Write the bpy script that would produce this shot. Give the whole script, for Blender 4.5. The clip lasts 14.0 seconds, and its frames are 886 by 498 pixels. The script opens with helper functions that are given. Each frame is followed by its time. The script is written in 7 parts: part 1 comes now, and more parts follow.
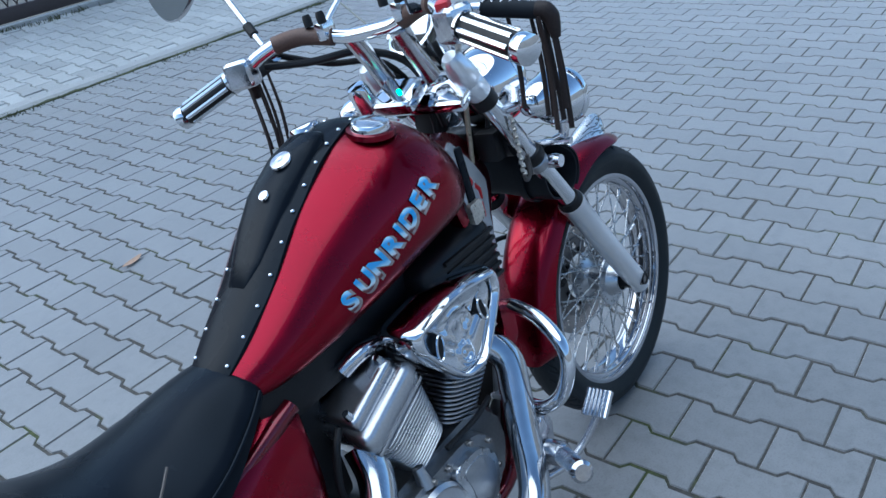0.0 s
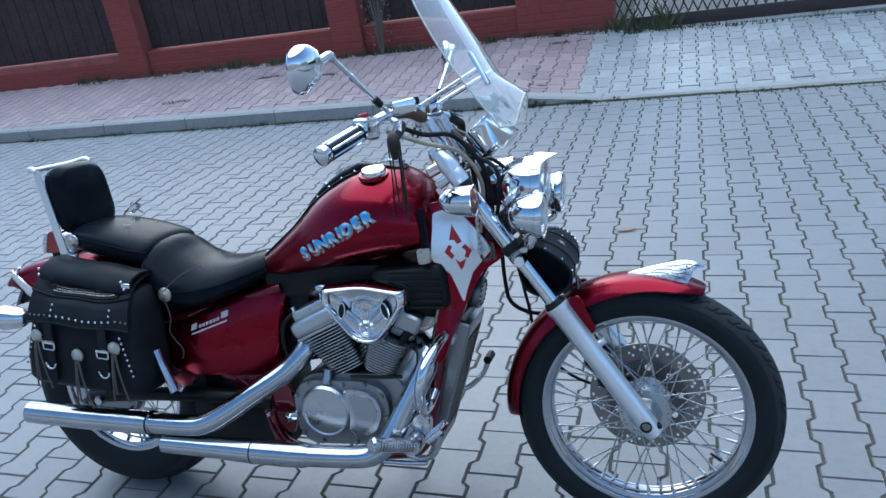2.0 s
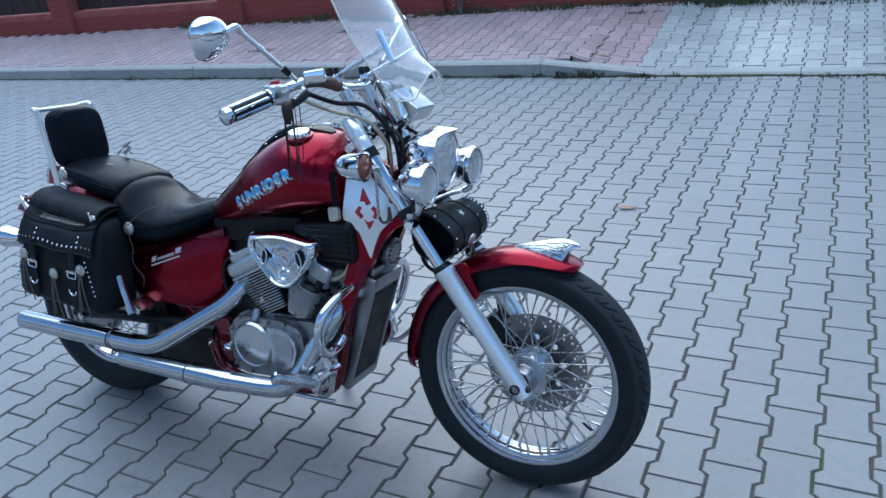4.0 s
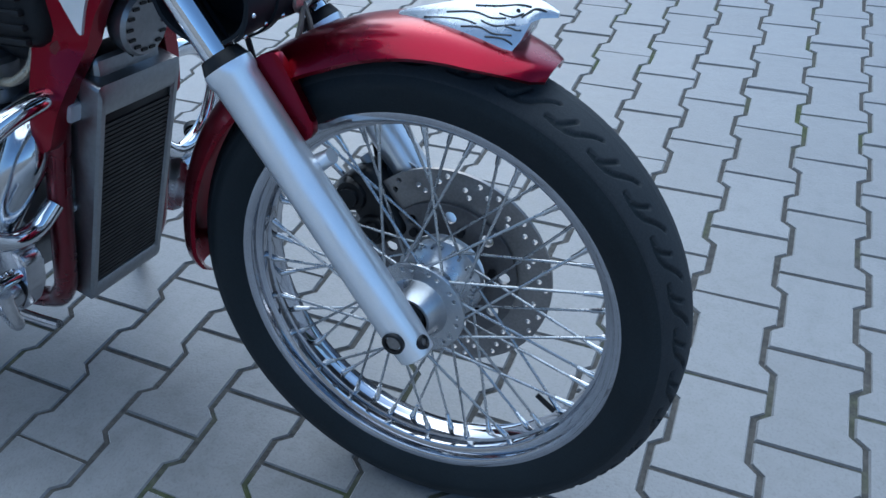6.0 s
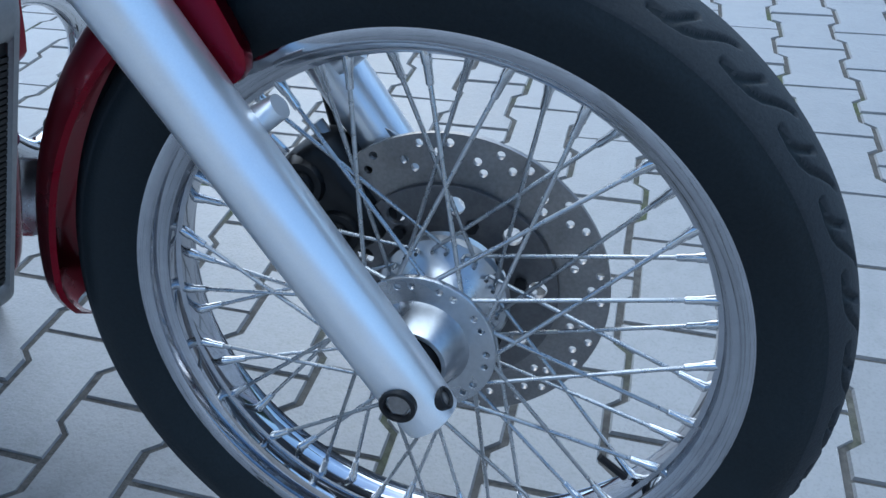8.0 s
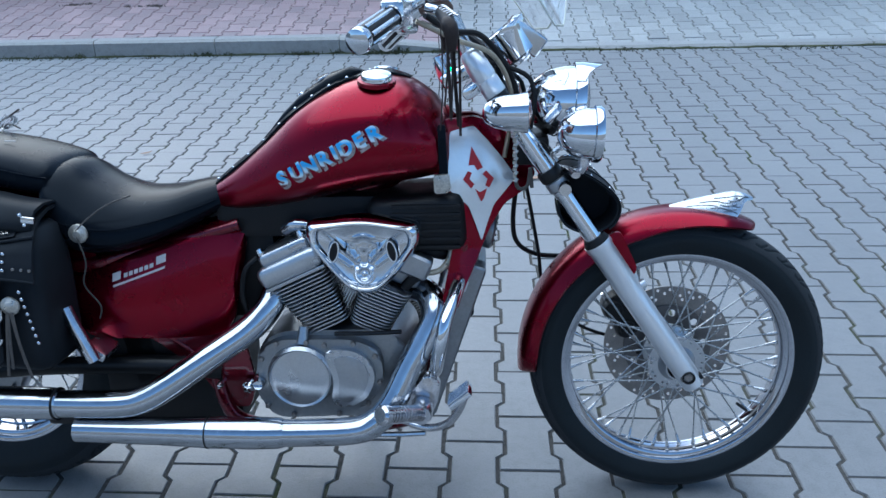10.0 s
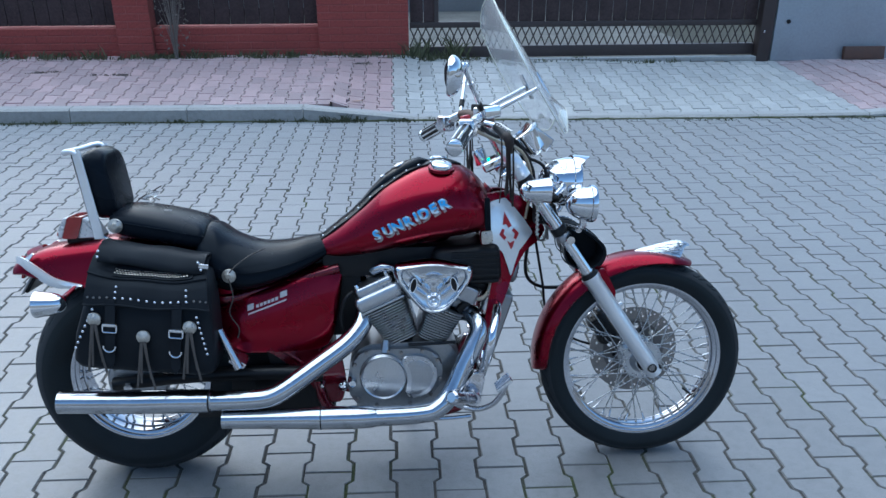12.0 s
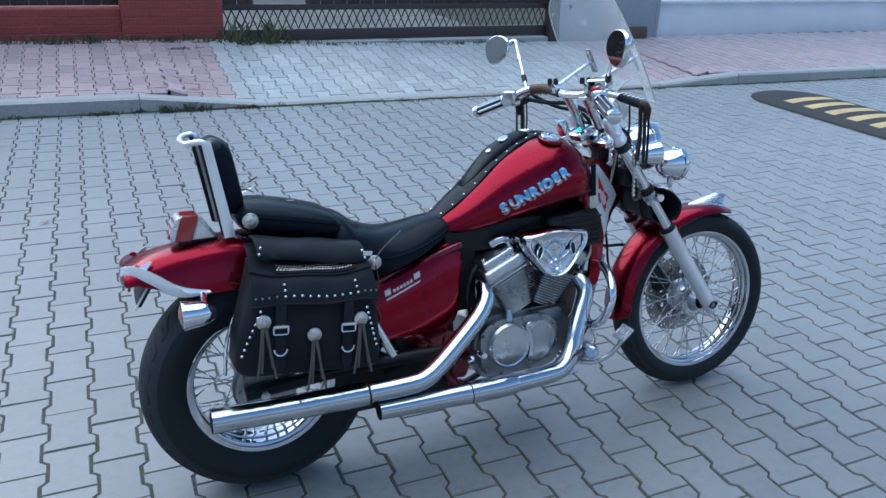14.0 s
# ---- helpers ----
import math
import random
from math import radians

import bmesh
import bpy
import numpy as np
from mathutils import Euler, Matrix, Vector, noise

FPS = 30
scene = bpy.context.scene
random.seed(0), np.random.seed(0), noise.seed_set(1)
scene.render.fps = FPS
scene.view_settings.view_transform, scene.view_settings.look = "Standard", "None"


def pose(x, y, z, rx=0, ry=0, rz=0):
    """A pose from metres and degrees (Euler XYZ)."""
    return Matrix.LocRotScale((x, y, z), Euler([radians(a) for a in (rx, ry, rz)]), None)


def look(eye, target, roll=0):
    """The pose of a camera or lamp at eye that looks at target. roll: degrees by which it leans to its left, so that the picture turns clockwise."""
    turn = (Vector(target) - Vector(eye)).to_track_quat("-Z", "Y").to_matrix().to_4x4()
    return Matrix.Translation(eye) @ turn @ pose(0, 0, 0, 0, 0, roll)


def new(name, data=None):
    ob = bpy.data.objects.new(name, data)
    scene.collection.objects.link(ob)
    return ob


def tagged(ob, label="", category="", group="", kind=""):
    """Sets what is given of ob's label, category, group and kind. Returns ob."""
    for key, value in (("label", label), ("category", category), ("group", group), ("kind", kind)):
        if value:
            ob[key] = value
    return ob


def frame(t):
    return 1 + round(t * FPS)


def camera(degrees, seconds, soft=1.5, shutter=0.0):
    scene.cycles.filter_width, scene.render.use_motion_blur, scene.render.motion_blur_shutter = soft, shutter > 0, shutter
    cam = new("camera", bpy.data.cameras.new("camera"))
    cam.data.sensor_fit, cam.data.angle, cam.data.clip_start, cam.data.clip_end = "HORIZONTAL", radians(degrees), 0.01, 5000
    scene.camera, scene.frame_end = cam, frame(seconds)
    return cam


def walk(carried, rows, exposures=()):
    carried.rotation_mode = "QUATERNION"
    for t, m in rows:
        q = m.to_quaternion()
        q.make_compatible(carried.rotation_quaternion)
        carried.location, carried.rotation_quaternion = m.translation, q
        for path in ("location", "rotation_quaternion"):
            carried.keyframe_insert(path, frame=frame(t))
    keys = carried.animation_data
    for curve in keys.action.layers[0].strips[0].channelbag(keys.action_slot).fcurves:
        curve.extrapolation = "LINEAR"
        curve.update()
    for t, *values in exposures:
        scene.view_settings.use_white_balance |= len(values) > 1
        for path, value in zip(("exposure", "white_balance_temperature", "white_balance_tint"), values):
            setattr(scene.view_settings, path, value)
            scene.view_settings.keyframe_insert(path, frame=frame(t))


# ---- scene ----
cam = camera(59.8, 14.0)
PATH = [
    (0, (0.172, -0.692, 1.351), (1.494, 0.438, 0.363), -8.8),
    (0.5, (0.562, -1.096, 1.413), (1.3, 0.511, 0.479), -9.0),
    (1, (0.941, -1.318, 1.439), (1.122, 0.471, 0.563), -8.3),
    (1.5, (1.356, -1.502, 1.464), (1.045, 0.297, 0.649), -8.6),
    (2, (1.716, -1.589, 1.483), (1.097, 0.149, 0.712), -9.0),
    (2.2, (1.848, -1.589, 1.487), (1.135, 0.122, 0.735), -9.2),
    (4.3, (2.256, -1.516, 1.488), (1.381, 0.057, 0.617), -7.7),
    (4.5, (2.213, -1.388, 1.441), (1.354, 0.168, 0.524), -7.4),
    (5, (2.137, -1.069, 1.304), (1.339, 0.441, 0.263), -6.2),
    (5.5, (2.034, -0.78, 1.128), (1.307, 0.666, -0.046), -5.2),
    (6, (1.929, -0.591, 0.98), (1.255, 0.799, -0.291), -4.8),
    (6.5, (1.863, -0.419, 0.827), (1.204, 0.925, -0.5), -5.4),
    (7, (1.817, -0.333, 0.715), (1.199, 1.011, -0.632), -5.2),
    (7.5, (1.798, -0.324, 0.693), (1.248, 1.091, -0.611), -4.4),
    (8, (1.743, -0.405, 0.765), (1.292, 1.105, -0.467), -3.3),
    (8.5, (1.596, -0.588, 0.932), (1.272, 1.015, -0.22), -2.0),
    (9, (1.482, -0.837, 1.071), (1.241, 0.845, 0.017), -1.8),
    (9.2, (1.42, -0.954, 1.121), (1.214, 0.757, 0.106), -1.9),
    (11.3, (0.923, -1.957, 1.583), (0.909, -0.124, 0.785), -1.2),
    (11.5, (0.901, -2.007, 1.597), (0.917, -0.168, 0.811), -0.9),
    (12, (0.838, -2.047, 1.596), (0.953, -0.21, 0.816), -0.1),
    (12.5, (0.571, -2.045, 1.586), (0.825, -0.223, 0.801), 0.8),
    (13, (0.29, -1.976, 1.56), (0.704, -0.184, 0.775), 1.3),
    (13.5, (0.023, -1.898, 1.557), (0.63, -0.165, 0.764), 2.2),
    (14, (-0.281, -1.848, 1.56), (0.494, -0.187, 0.76), 2.6),
]
EXPOSURES = [(0.0, 1.32, 5700, 2), (2.2, 1.28, 5650, 2), (5.0, 1.20, 5550, 2), (5.5, 1.20, 5550, 2), (7.0, 1.50, 5600, 2), (8.0, 1.52, 5600, 2), (8.5, 1.42, 5500, 2), (9.2, 1.34, 5550, 2), (11.3, 1.32, 5700, 2), (14.0, 1.35, 5750, 2)]
walk(cam, [(t, look(eye, target, roll)) for t, eye, target, roll in PATH], EXPOSURES)

# ---- light: an overcast evening sky, very soft ----
world = bpy.data.worlds.new("world")
scene.world = world
world.use_nodes = True
wt = world.node_tree
sky = wt.nodes.new("ShaderNodeTexSky")
sky.sky_type, sky.sun_disc = "NISHITA", False
sky.sun_elevation, sky.sun_rotation = radians(30), radians(-25)
sky.air_density, sky.dust_density, sky.ozone_density = 1.0, 1.2, 3.0
wt.nodes["Background"].inputs["Strength"].default_value = 0.092
wt.links.new(sky.outputs["Color"], wt.nodes["Background"].inputs["Color"])

sun = new("sun", bpy.data.lights.new("sun", "SUN"))
sun.data.energy, sun.data.angle, sun.data.color = 1.42, radians(86), (0.94, 0.97, 1.0)
sun.matrix_world = look((-1.5, 2.5, 12), (0, 0, 0))

# ---- materials ----
def nodes_of(name):
    m = bpy.data.materials.new(name)
    m.use_nodes = True
    t = m.node_tree
    return m, t, t.nodes["Principled BSDF"]


def noise_node(t, scale, detail=4.0, rough=0.55, vector=None):
    n = t.nodes.new("ShaderNodeTexNoise")
    n.inputs["Scale"].default_value, n.inputs["Detail"].default_value, n.inputs["Roughness"].default_value = scale, detail, rough
    if vector is None:
        c = t.nodes.new("ShaderNodeTexCoord")
        vector = c.outputs["Object"]
    t.links.new(vector, n.inputs["Vector"])
    return n


def math_node(t, op, a, b=None):
    n = t.nodes.new("ShaderNodeMath")
    n.operation = op
    for i, v in enumerate((a, b)):
        if v is None:
            continue
        if isinstance(v, (int, float)):
            n.inputs[i].default_value = v
        else:
            t.links.new(v, n.inputs[i])
    return n.outputs[0]


def ramp(t, fac, stops):
    r = t.nodes.new("ShaderNodeValToRGB")
    while len(r.color_ramp.elements) < len(stops):
        r.color_ramp.elements.new(0.5)
    for e, (p, c) in zip(r.color_ramp.elements, stops):
        e.position, e.color = p, (*c, 1)
    t.links.new(fac, r.inputs["Fac"])
    return r.outputs["Color"]


def remap(t, fac, lo, hi, a, b):
    n = t.nodes.new("ShaderNodeMapRange")
    for key, v in zip(("From Min", "From Max", "To Min", "To Max"), (lo, hi, a, b)):
        n.inputs[key].default_value = v
    t.links.new(fac, n.inputs["Value"])
    return n.outputs["Result"]


def mix_colour(t, fac, a, b, blend="MIX"):
    n = t.nodes.new("ShaderNodeMix")
    n.data_type, n.blend_type = "RGBA", blend
    for key, v in ((0, fac), (6, a), (7, b)):
        if isinstance(v, (int, float)):
            n.inputs[key].default_value = v
        elif isinstance(v, tuple):
            n.inputs[key].default_value = (*v, 1)
        else:
            t.links.new(v, n.inputs[key])
    return n.outputs[2]


def bump_into(t, b, height, strength, distance):
    n = t.nodes.new("ShaderNodeBump")
    n.inputs["Strength"].default_value, n.inputs["Distance"].default_value = strength, distance
    t.links.new(height, n.inputs["Height"])
    t.links.new(n.outputs["Normal"], b.inputs["Normal"])
    return n


def surface(name, colour, rough, metal=0.0, fine=120.0, coarse=9.0, vary=0.12, rough_vary=0.1, bump=0.0, coat=0.0, spec=0.5):
    """A surface with grain at two scales: colour, gloss and relief vary a little over it."""
    m, t, b = nodes_of(name)
    n1, n2 = noise_node(t, fine), noise_node(t, coarse)
    both = math_node(t, "ADD", math_node(t, "MULTIPLY", n1.outputs["Fac"], 0.5), math_node(t, "MULTIPLY", n2.outputs["Fac"], 0.5))
    lo, hi = tuple(c * (1 - vary) for c in colour), tuple(min(1, c * (1 + vary)) for c in colour)
    t.links.new(ramp(t, both, [(0.3, lo), (0.7, hi)]), b.inputs["Base Color"])
    t.links.new(remap(t, n2.outputs["Fac"], 0.3, 0.7, max(0.02, rough - rough_vary), min(1, rough + rough_vary)), b.inputs["Roughness"])
    b.inputs["Metallic"].default_value, b.inputs["Coat Weight"].default_value = metal, coat
    b.inputs["Coat Roughness"].default_value = 0.045
    b.inputs["Specular IOR Level"].default_value = spec
    if bump:
        bump_into(t, b, n1.outputs["Fac"], bump, 0.002)
    return m


RED = surface("candy_red_paint", (0.200, 0.0004, 0.0135), 0.28, 0.95, 900, 14, 0.10, 0.03, 0.0, 0.25)
RED.node_tree.nodes["Principled BSDF"].inputs["Coat Roughness"].default_value = 0.03
RED_DARK = surface("red_frame_paint", (0.13, 0.0006, 0.010), 0.30, 0.8, 500, 14, 0.2, 0.08, 0.02, 0.8)
CHROME = surface("chrome", (0.72, 0.74, 0.77), 0.07, 1.0, 60, 12, 0.05, 0.04)
BRIGHT_PLATE = surface("bright_plate", (0.60, 0.62, 0.65), 0.16, 1.0, 60, 12, 0.05, 0.04)
PIPE_CHROME = surface("exhaust_chrome", (0.50, 0.52, 0.55), 0.13, 1.0, 90, 14, 0.10, 0.06)
RIM_CHROME = surface("rim_chrome", (0.46, 0.47, 0.50), 0.07, 1.0, 90, 14, 0.12, 0.05)
SHIELD_PLATE = surface("shield_plate", (0.80, 0.82, 0.84), 0.20, 0.5, 120, 14, 0.05, 0.05)
SATIN = surface("satin_silver", (0.66, 0.68, 0.71), 0.30, 0.55, 200, 18, 0.06, 0.06, 0.0, 0.2)
CHROME_WORN = surface("worn_chrome", (0.58, 0.58, 0.60), 0.20, 1.0, 180, 22, 0.22, 0.10, 0.05)
SILVER = surface("silver_fork_paint", (0.80, 0.82, 0.85), 0.33, 0.80, 700, 20, 0.05, 0.05, 0.01)
ALLOY = surface("engine_alloy", (0.40, 0.41, 0.43), 0.34, 1.0, 160, 18, 0.10, 0.08, 0.02)
ALLOY_DULL = surface("dull_alloy", (0.29, 0.30, 0.312), 0.38, 0.95, 140, 25, 0.14, 0.10, 0.03)
POLISHED = surface("polished_alloy", (0.52, 0.53, 0.55), 0.30, 1.0, 220, 15, 0.12, 0.07, 0.04)
STEEL = surface("disc_steel", (0.29, 0.275, 0.265), 0.36, 0.9, 260, 30, 0.25, 0.08, 0.05)
CARRIER = surface("disc_carrier_steel", (0.17, 0.163, 0.162), 0.42, 0.8, 260, 30, 0.25, 0.10, 0.05)
SPOKE = surface("spoke_steel", (0.46, 0.47, 0.48), 0.28, 1.0, 300, 60, 0.15, 0.06)
NIPPLE = surface("spoke_nipple_plate", (0.60, 0.61, 0.62), 0.18, 1.0, 300, 60, 0.15, 0.06)
BLACK_METAL = surface("black_metal", (0.006, 0.006, 0.007), 0.42, 0.0, 200, 20, 0.3, 0.12, 0.1, spec=0.35)
BLACK_PLASTIC = surface("black_plastic", (0.007, 0.007, 0.008), 0.5, 0.0, 220, 14, 0.3, 0.12, 0.12, spec=0.3)
RUBBER = surface("tyre_rubber", (0.0105, 0.0150, 0.0180), 0.55, 0.0, 380, 10, 0.35, 0.12, 0.2, spec=0.2)
TREAD = surface("worn_tread_rubber", (0.022, 0.026, 0.030), 0.70, 0.0, 420, 12, 0.30, 0.1, 0.25, spec=0.25)
HOSE = surface("black_rubber_hose", (0.005, 0.005, 0.006), 0.5, 0.0, 300, 30, 0.3, 0.1, 0.1, spec=0.3)
BRASSY = surface("braided_hose", (0.42, 0.36, 0.27), 0.35, 0.7, 700, 40, 0.45, 0.1, 0.4)
BROWN_WRAP = surface("brown_leather_wrap", (0.085, 0.045, 0.032), 0.55, 0.0, 260, 22, 0.35, 0.12, 0.3)
FRINGE = surface("dark_leather_fringe", (0.022, 0.014, 0.012), 0.6, 0.0, 260, 40, 0.4, 0.1, 0.2, spec=0.3)
LACE = surface("old_leather_lace", (0.075, 0.065, 0.058), 0.7, 0.0, 260, 40, 0.35, 0.1, 0.2)
CONCHO = surface("worn_concho", (0.50, 0.47, 0.42), 0.34, 0.75, 420, 70, 0.4, 0.12, 0.4)
ORANGE_LENS = surface("amber_lens", (0.20, 0.060, 0.030), 0.15, 0.0, 60, 20, 0.2, 0.05, 0.0, 0.6)
RED_LENS = surface("red_lens", (0.26, 0.008, 0.012), 0.14, 0.0, 60, 20, 0.2, 0.05, 0.0, 0.8)
WHITE_DECAL = surface("white_decal", (0.52, 0.50, 0.50), 0.35, 0.0, 200, 30, 0.08, 0.08)
BLACK_DECAL = surface("black_decal", (0.02, 0.02, 0.022), 0.4, 0.0, 200, 30, 0.1, 0.08)
RED_DECAL = surface("red_decal", (0.42, 0.012, 0.02), 0.35, 0.0, 200, 30, 0.12, 0.08)
SILVER_DECAL = surface("silver_ornament", (0.62, 0.64, 0.66), 0.25, 0.8, 200, 30, 0.1, 0.08)
MIRROR = surface("mirror_glass", (0.80, 0.81, 0.82), 0.02, 1.0, 20, 5, 0.01, 0.01)
RED_PLASTIC = surface("red_switch", (0.45, 0.02, 0.03), 0.4, 0.0, 200, 30, 0.1, 0.08)
GREEN_GLOW = surface("green_pilot_lens", (0.02, 0.4, 0.12), 0.2)
gb = GREEN_GLOW.node_tree.nodes["Principled BSDF"]
gb.inputs["Emission Color"].default_value, gb.inputs["Emission Strength"].default_value = (0.05, 1.0, 0.35, 1), 1.6


def leather(name, colour, grain=260.0, rough=0.42):
    m, t, b = nodes_of(name)
    c = t.nodes.new("ShaderNodeTexCoord")
    v = t.nodes.new("ShaderNodeTexVoronoi")
    v.feature, v.inputs["Scale"].default_value = "DISTANCE_TO_EDGE", grain
    t.links.new(c.outputs["Object"], v.inputs["Vector"])
    n1 = noise_node(t, 7.0)
    lo, hi = tuple(x * 0.8 for x in colour), tuple(x * 1.25 for x in colour)
    t.links.new(ramp(t, n1.outputs["Fac"], [(0.32, lo), (0.68, hi)]), b.inputs["Base Color"])
    t.links.new(remap(t, n1.outputs["Fac"], 0.3, 0.7, rough - 0.04, rough + 0.05), b.inputs["Roughness"])
    h = math_node(t, "ADD", math_node(t, "MULTIPLY", v.outputs["Distance"], 1.2), math_node(t, "MULTIPLY", n1.outputs["Fac"], 1.5))
    b.inputs["IOR"].default_value = 1.16
    b.inputs["Specular Tint"].default_value = (0.72, 0.86, 1.0, 1)
    bump_into(t, b, h, 0.02, 0.0008)
    return m


LEATHER = leather("black_seat_leather", (0.0060, 0.0080, 0.0115), 420.0, 0.26)
LEATHER_BAG = leather("black_bag_leather", (0.0150, 0.0170, 0.0200), 240.0, 0.42)


def letter_paint():
    """Airbrushed letters: blue at the top, white in the middle, dark below."""
    m, t, b = nodes_of("airbrushed_letter")
    c = t.nodes.new("ShaderNodeTexCoord")
    s = t.nodes.new("ShaderNodeSeparateXYZ")
    t.links.new(c.outputs["Generated"], s.inputs["Vector"])
    n = noise_node(t, 60.0)
    f = math_node(t, "ADD", s.outputs["Z"], math_node(t, "MULTIPLY", math_node(t, "SUBTRACT", n.outputs["Fac"], 0.5), 0.25))
    col = ramp(t, f, [(0.02, (0.10, 0.012, 0.016)), (0.14, (0.11, 0.014, 0.018)), (0.22, (0.66, 0.70, 0.74)), (0.36, (0.40, 0.66, 0.80)), (0.52, (0.05, 0.33, 0.68)), (0.80, (0.03, 0.36, 0.78)), (0.95, (0.5, 0.75, 0.9))])
    t.links.new(col, b.inputs["Base Color"])
    b.inputs["Roughness"].default_value, b.inputs["Coat Weight"].default_value = 0.3, 0.8
    return m


LETTER = letter_paint()
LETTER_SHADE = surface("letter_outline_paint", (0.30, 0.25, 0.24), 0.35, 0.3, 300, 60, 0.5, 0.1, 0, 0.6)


def clear(name, colour, rough, ior, clarity=0.97):
    m, t, b = nodes_of(name)
    b.inputs["Base Color"].default_value = (*colour, 1)
    b.inputs["Transmission Weight"].default_value, b.inputs["IOR"].default_value = clarity, ior
    n = noise_node(t, 30.0)
    t.links.new(remap(t, n.outputs["Fac"], 0.3, 0.8, rough, 3 * rough), b.inputs["Roughness"])
    return m


PLEXI = clear("clear_acrylic", (0.97, 0.98, 0.99), 0.012, 1.45, 0.86)
LENS_GLASS = clear("headlight_glass", (0.95, 0.97, 0.98), 0.0, 1.45)
PLEXI_EDGE = surface("acrylic_edge", (0.62, 0.62, 0.55), 0.3, 0.0, 80, 20, 0.1, 0.1)


def paving(name, colour, per_object, spread=0.10):
    """Concrete block: each stone has its own tone, with pores, wear and pale or dark stains."""
    m, t, b = nodes_of(name)
    if per_object:
        r = t.nodes.new("ShaderNodeObjectInfo").outputs["Random"]
    else:
        r = t.nodes.new("ShaderNodeNewGeometry").outputs["Random Per Island"]
    g = t.nodes.new("ShaderNodeNewGeometry")
    pos = g.outputs["Position"]
    fine, mid, broad = noise_node(t, 220, 3, 0.6, pos), noise_node(t, 26, 4, 0.6, pos), noise_node(t, 1.1, 3, 0.5, pos)
    base = mix_colour(t, r, tuple(c * (1 - spread) for c in colour), tuple(c * (1 + spread) for c in colour))
    grain = ramp(t, fine.outputs["Fac"], [(0.25, (0.72, 0.72, 0.72)), (0.5, (1, 1, 1)), (0.8, (1.0, 1.0, 1.0))])
    stain = ramp(t, mid.outputs["Fac"], [(0.30, (0.80, 0.80, 0.79)), (0.55, (1, 1, 1)), (0.8, (1, 1, 1))])
    wide = ramp(t, broad.outputs["Fac"], [(0.35, (0.88, 0.88, 0.88)), (0.65, (1, 1, 1))])
    col = mix_colour(t, 1.0, mix_colour(t, 1.0, mix_colour(t, 1.0, base, grain, "MULTIPLY"), stain, "MULTIPLY"), wide, "MULTIPLY")
    t.links.new(col, b.inputs["Base Color"])
    t.links.new(remap(t, mid.outputs["Fac"], 0.3, 0.7, 0.36, 0.52), b.inputs["Roughness"])
    b.inputs["Specular IOR Level"].default_value = 0.8
    b.inputs["Sheen Weight"].default_value, b.inputs["Sheen Roughness"].default_value = 0.76, 0.42
    h = math_node(t, "ADD", fine.outputs["Fac"], math_node(t, "MULTIPLY", mid.outputs["Fac"], 1.5))
    bump_into(t, b, h, 0.45, 0.0012)
    return m


GREY = (0.176, 0.177, 0.180)
PINK = (0.38, 0.25, 0.256)
STONE_ONE, STONE_MANY = paving("grey_paver_single", GREY, True), paving("grey_paver", GREY, False)
DRIVE_MANY = paving("driveway_paver", (0.37, 0.38, 0.375), False, 0.2)
PINK_MANY = paving("pink_paver", PINK, False, 0.22)
KERB = paving("kerb_concrete", (0.32, 0.32, 0.31), True, 0.08)


def joint_sand():
    m, t, b = nodes_of("joint_sand_and_moss")
    g = t.nodes.new("ShaderNodeNewGeometry")
    n, p = noise_node(t, 90, 4, 0.6, g.outputs["Position"]), noise_node(t, 2.3, 4, 0.6, g.outputs["Position"])
    sand = ramp(t, n.outputs["Fac"], [(0.3, (0.030, 0.029, 0.028)), (0.7, (0.085, 0.08, 0.072))])
    moss = ramp(t, n.outputs["Fac"], [(0.3, (0.022, 0.032, 0.010)), (0.7, (0.07, 0.085, 0.03))])
    f = remap(t, p.outputs["Fac"], 0.54, 0.64, 0.0, 1.0)
    t.links.new(mix_colour(t, f, sand, moss), b.inputs["Base Color"])
    b.inputs["Roughness"].default_value = 0.95
    bump_into(t, b, n.outputs["Fac"], 0.8, 0.004)
    return m


SAND = joint_sand()
MOSS = surface("kerb_moss", (0.050, 0.058, 0.026), 0.95, 0, 120, 9, 0.5, 0.05, 0.6)
YARD = surface("dark_yard_soil", (0.045, 0.045, 0.035), 0.95, 0, 30, 1.5, 0.4, 0.05, 0.4)
GROUND = surface("far_ground", (0.22, 0.22, 0.22), 0.9, 0, 30, 0.8, 0.2, 0.05, 0.3)
PAINTED_BRICK = surface("red_painted_brick", (0.26, 0.058, 0.050), 0.75, 0, 60, 3.0, 0.28, 0.1, 0.4, spec=0.25)
MORTAR = surface("red_painted_mortar", (0.29, 0.095, 0.083), 0.85, 0, 70, 4.0, 0.45, 0.08, 0.4, spec=0.2)
DARK_WOOD = surface("dark_stained_boards", (0.052, 0.036, 0.036), 0.65, 0, 50, 5, 0.5, 0.12, 0.3, spec=0.2)
GATE_STEEL = surface("brown_gate_steel", (0.046, 0.034, 0.033), 0.5, 0.1, 80, 6, 0.25, 0.1, 0.1)
GREY_SHEET = surface("grey_sheet_metal", (0.32, 0.355, 0.39), 0.5, 0.2, 40, 2.5, 0.12, 0.12, 0.1)
WHITE_WALL = surface("white_render", (0.66, 0.68, 0.71), 0.85, 0, 80, 3, 0.1, 0.05, 0.3)
LEAVES = surface("hedge_leaf", (0.035, 0.065, 0.03), 0.6, 0, 40, 3, 0.4, 0.1)
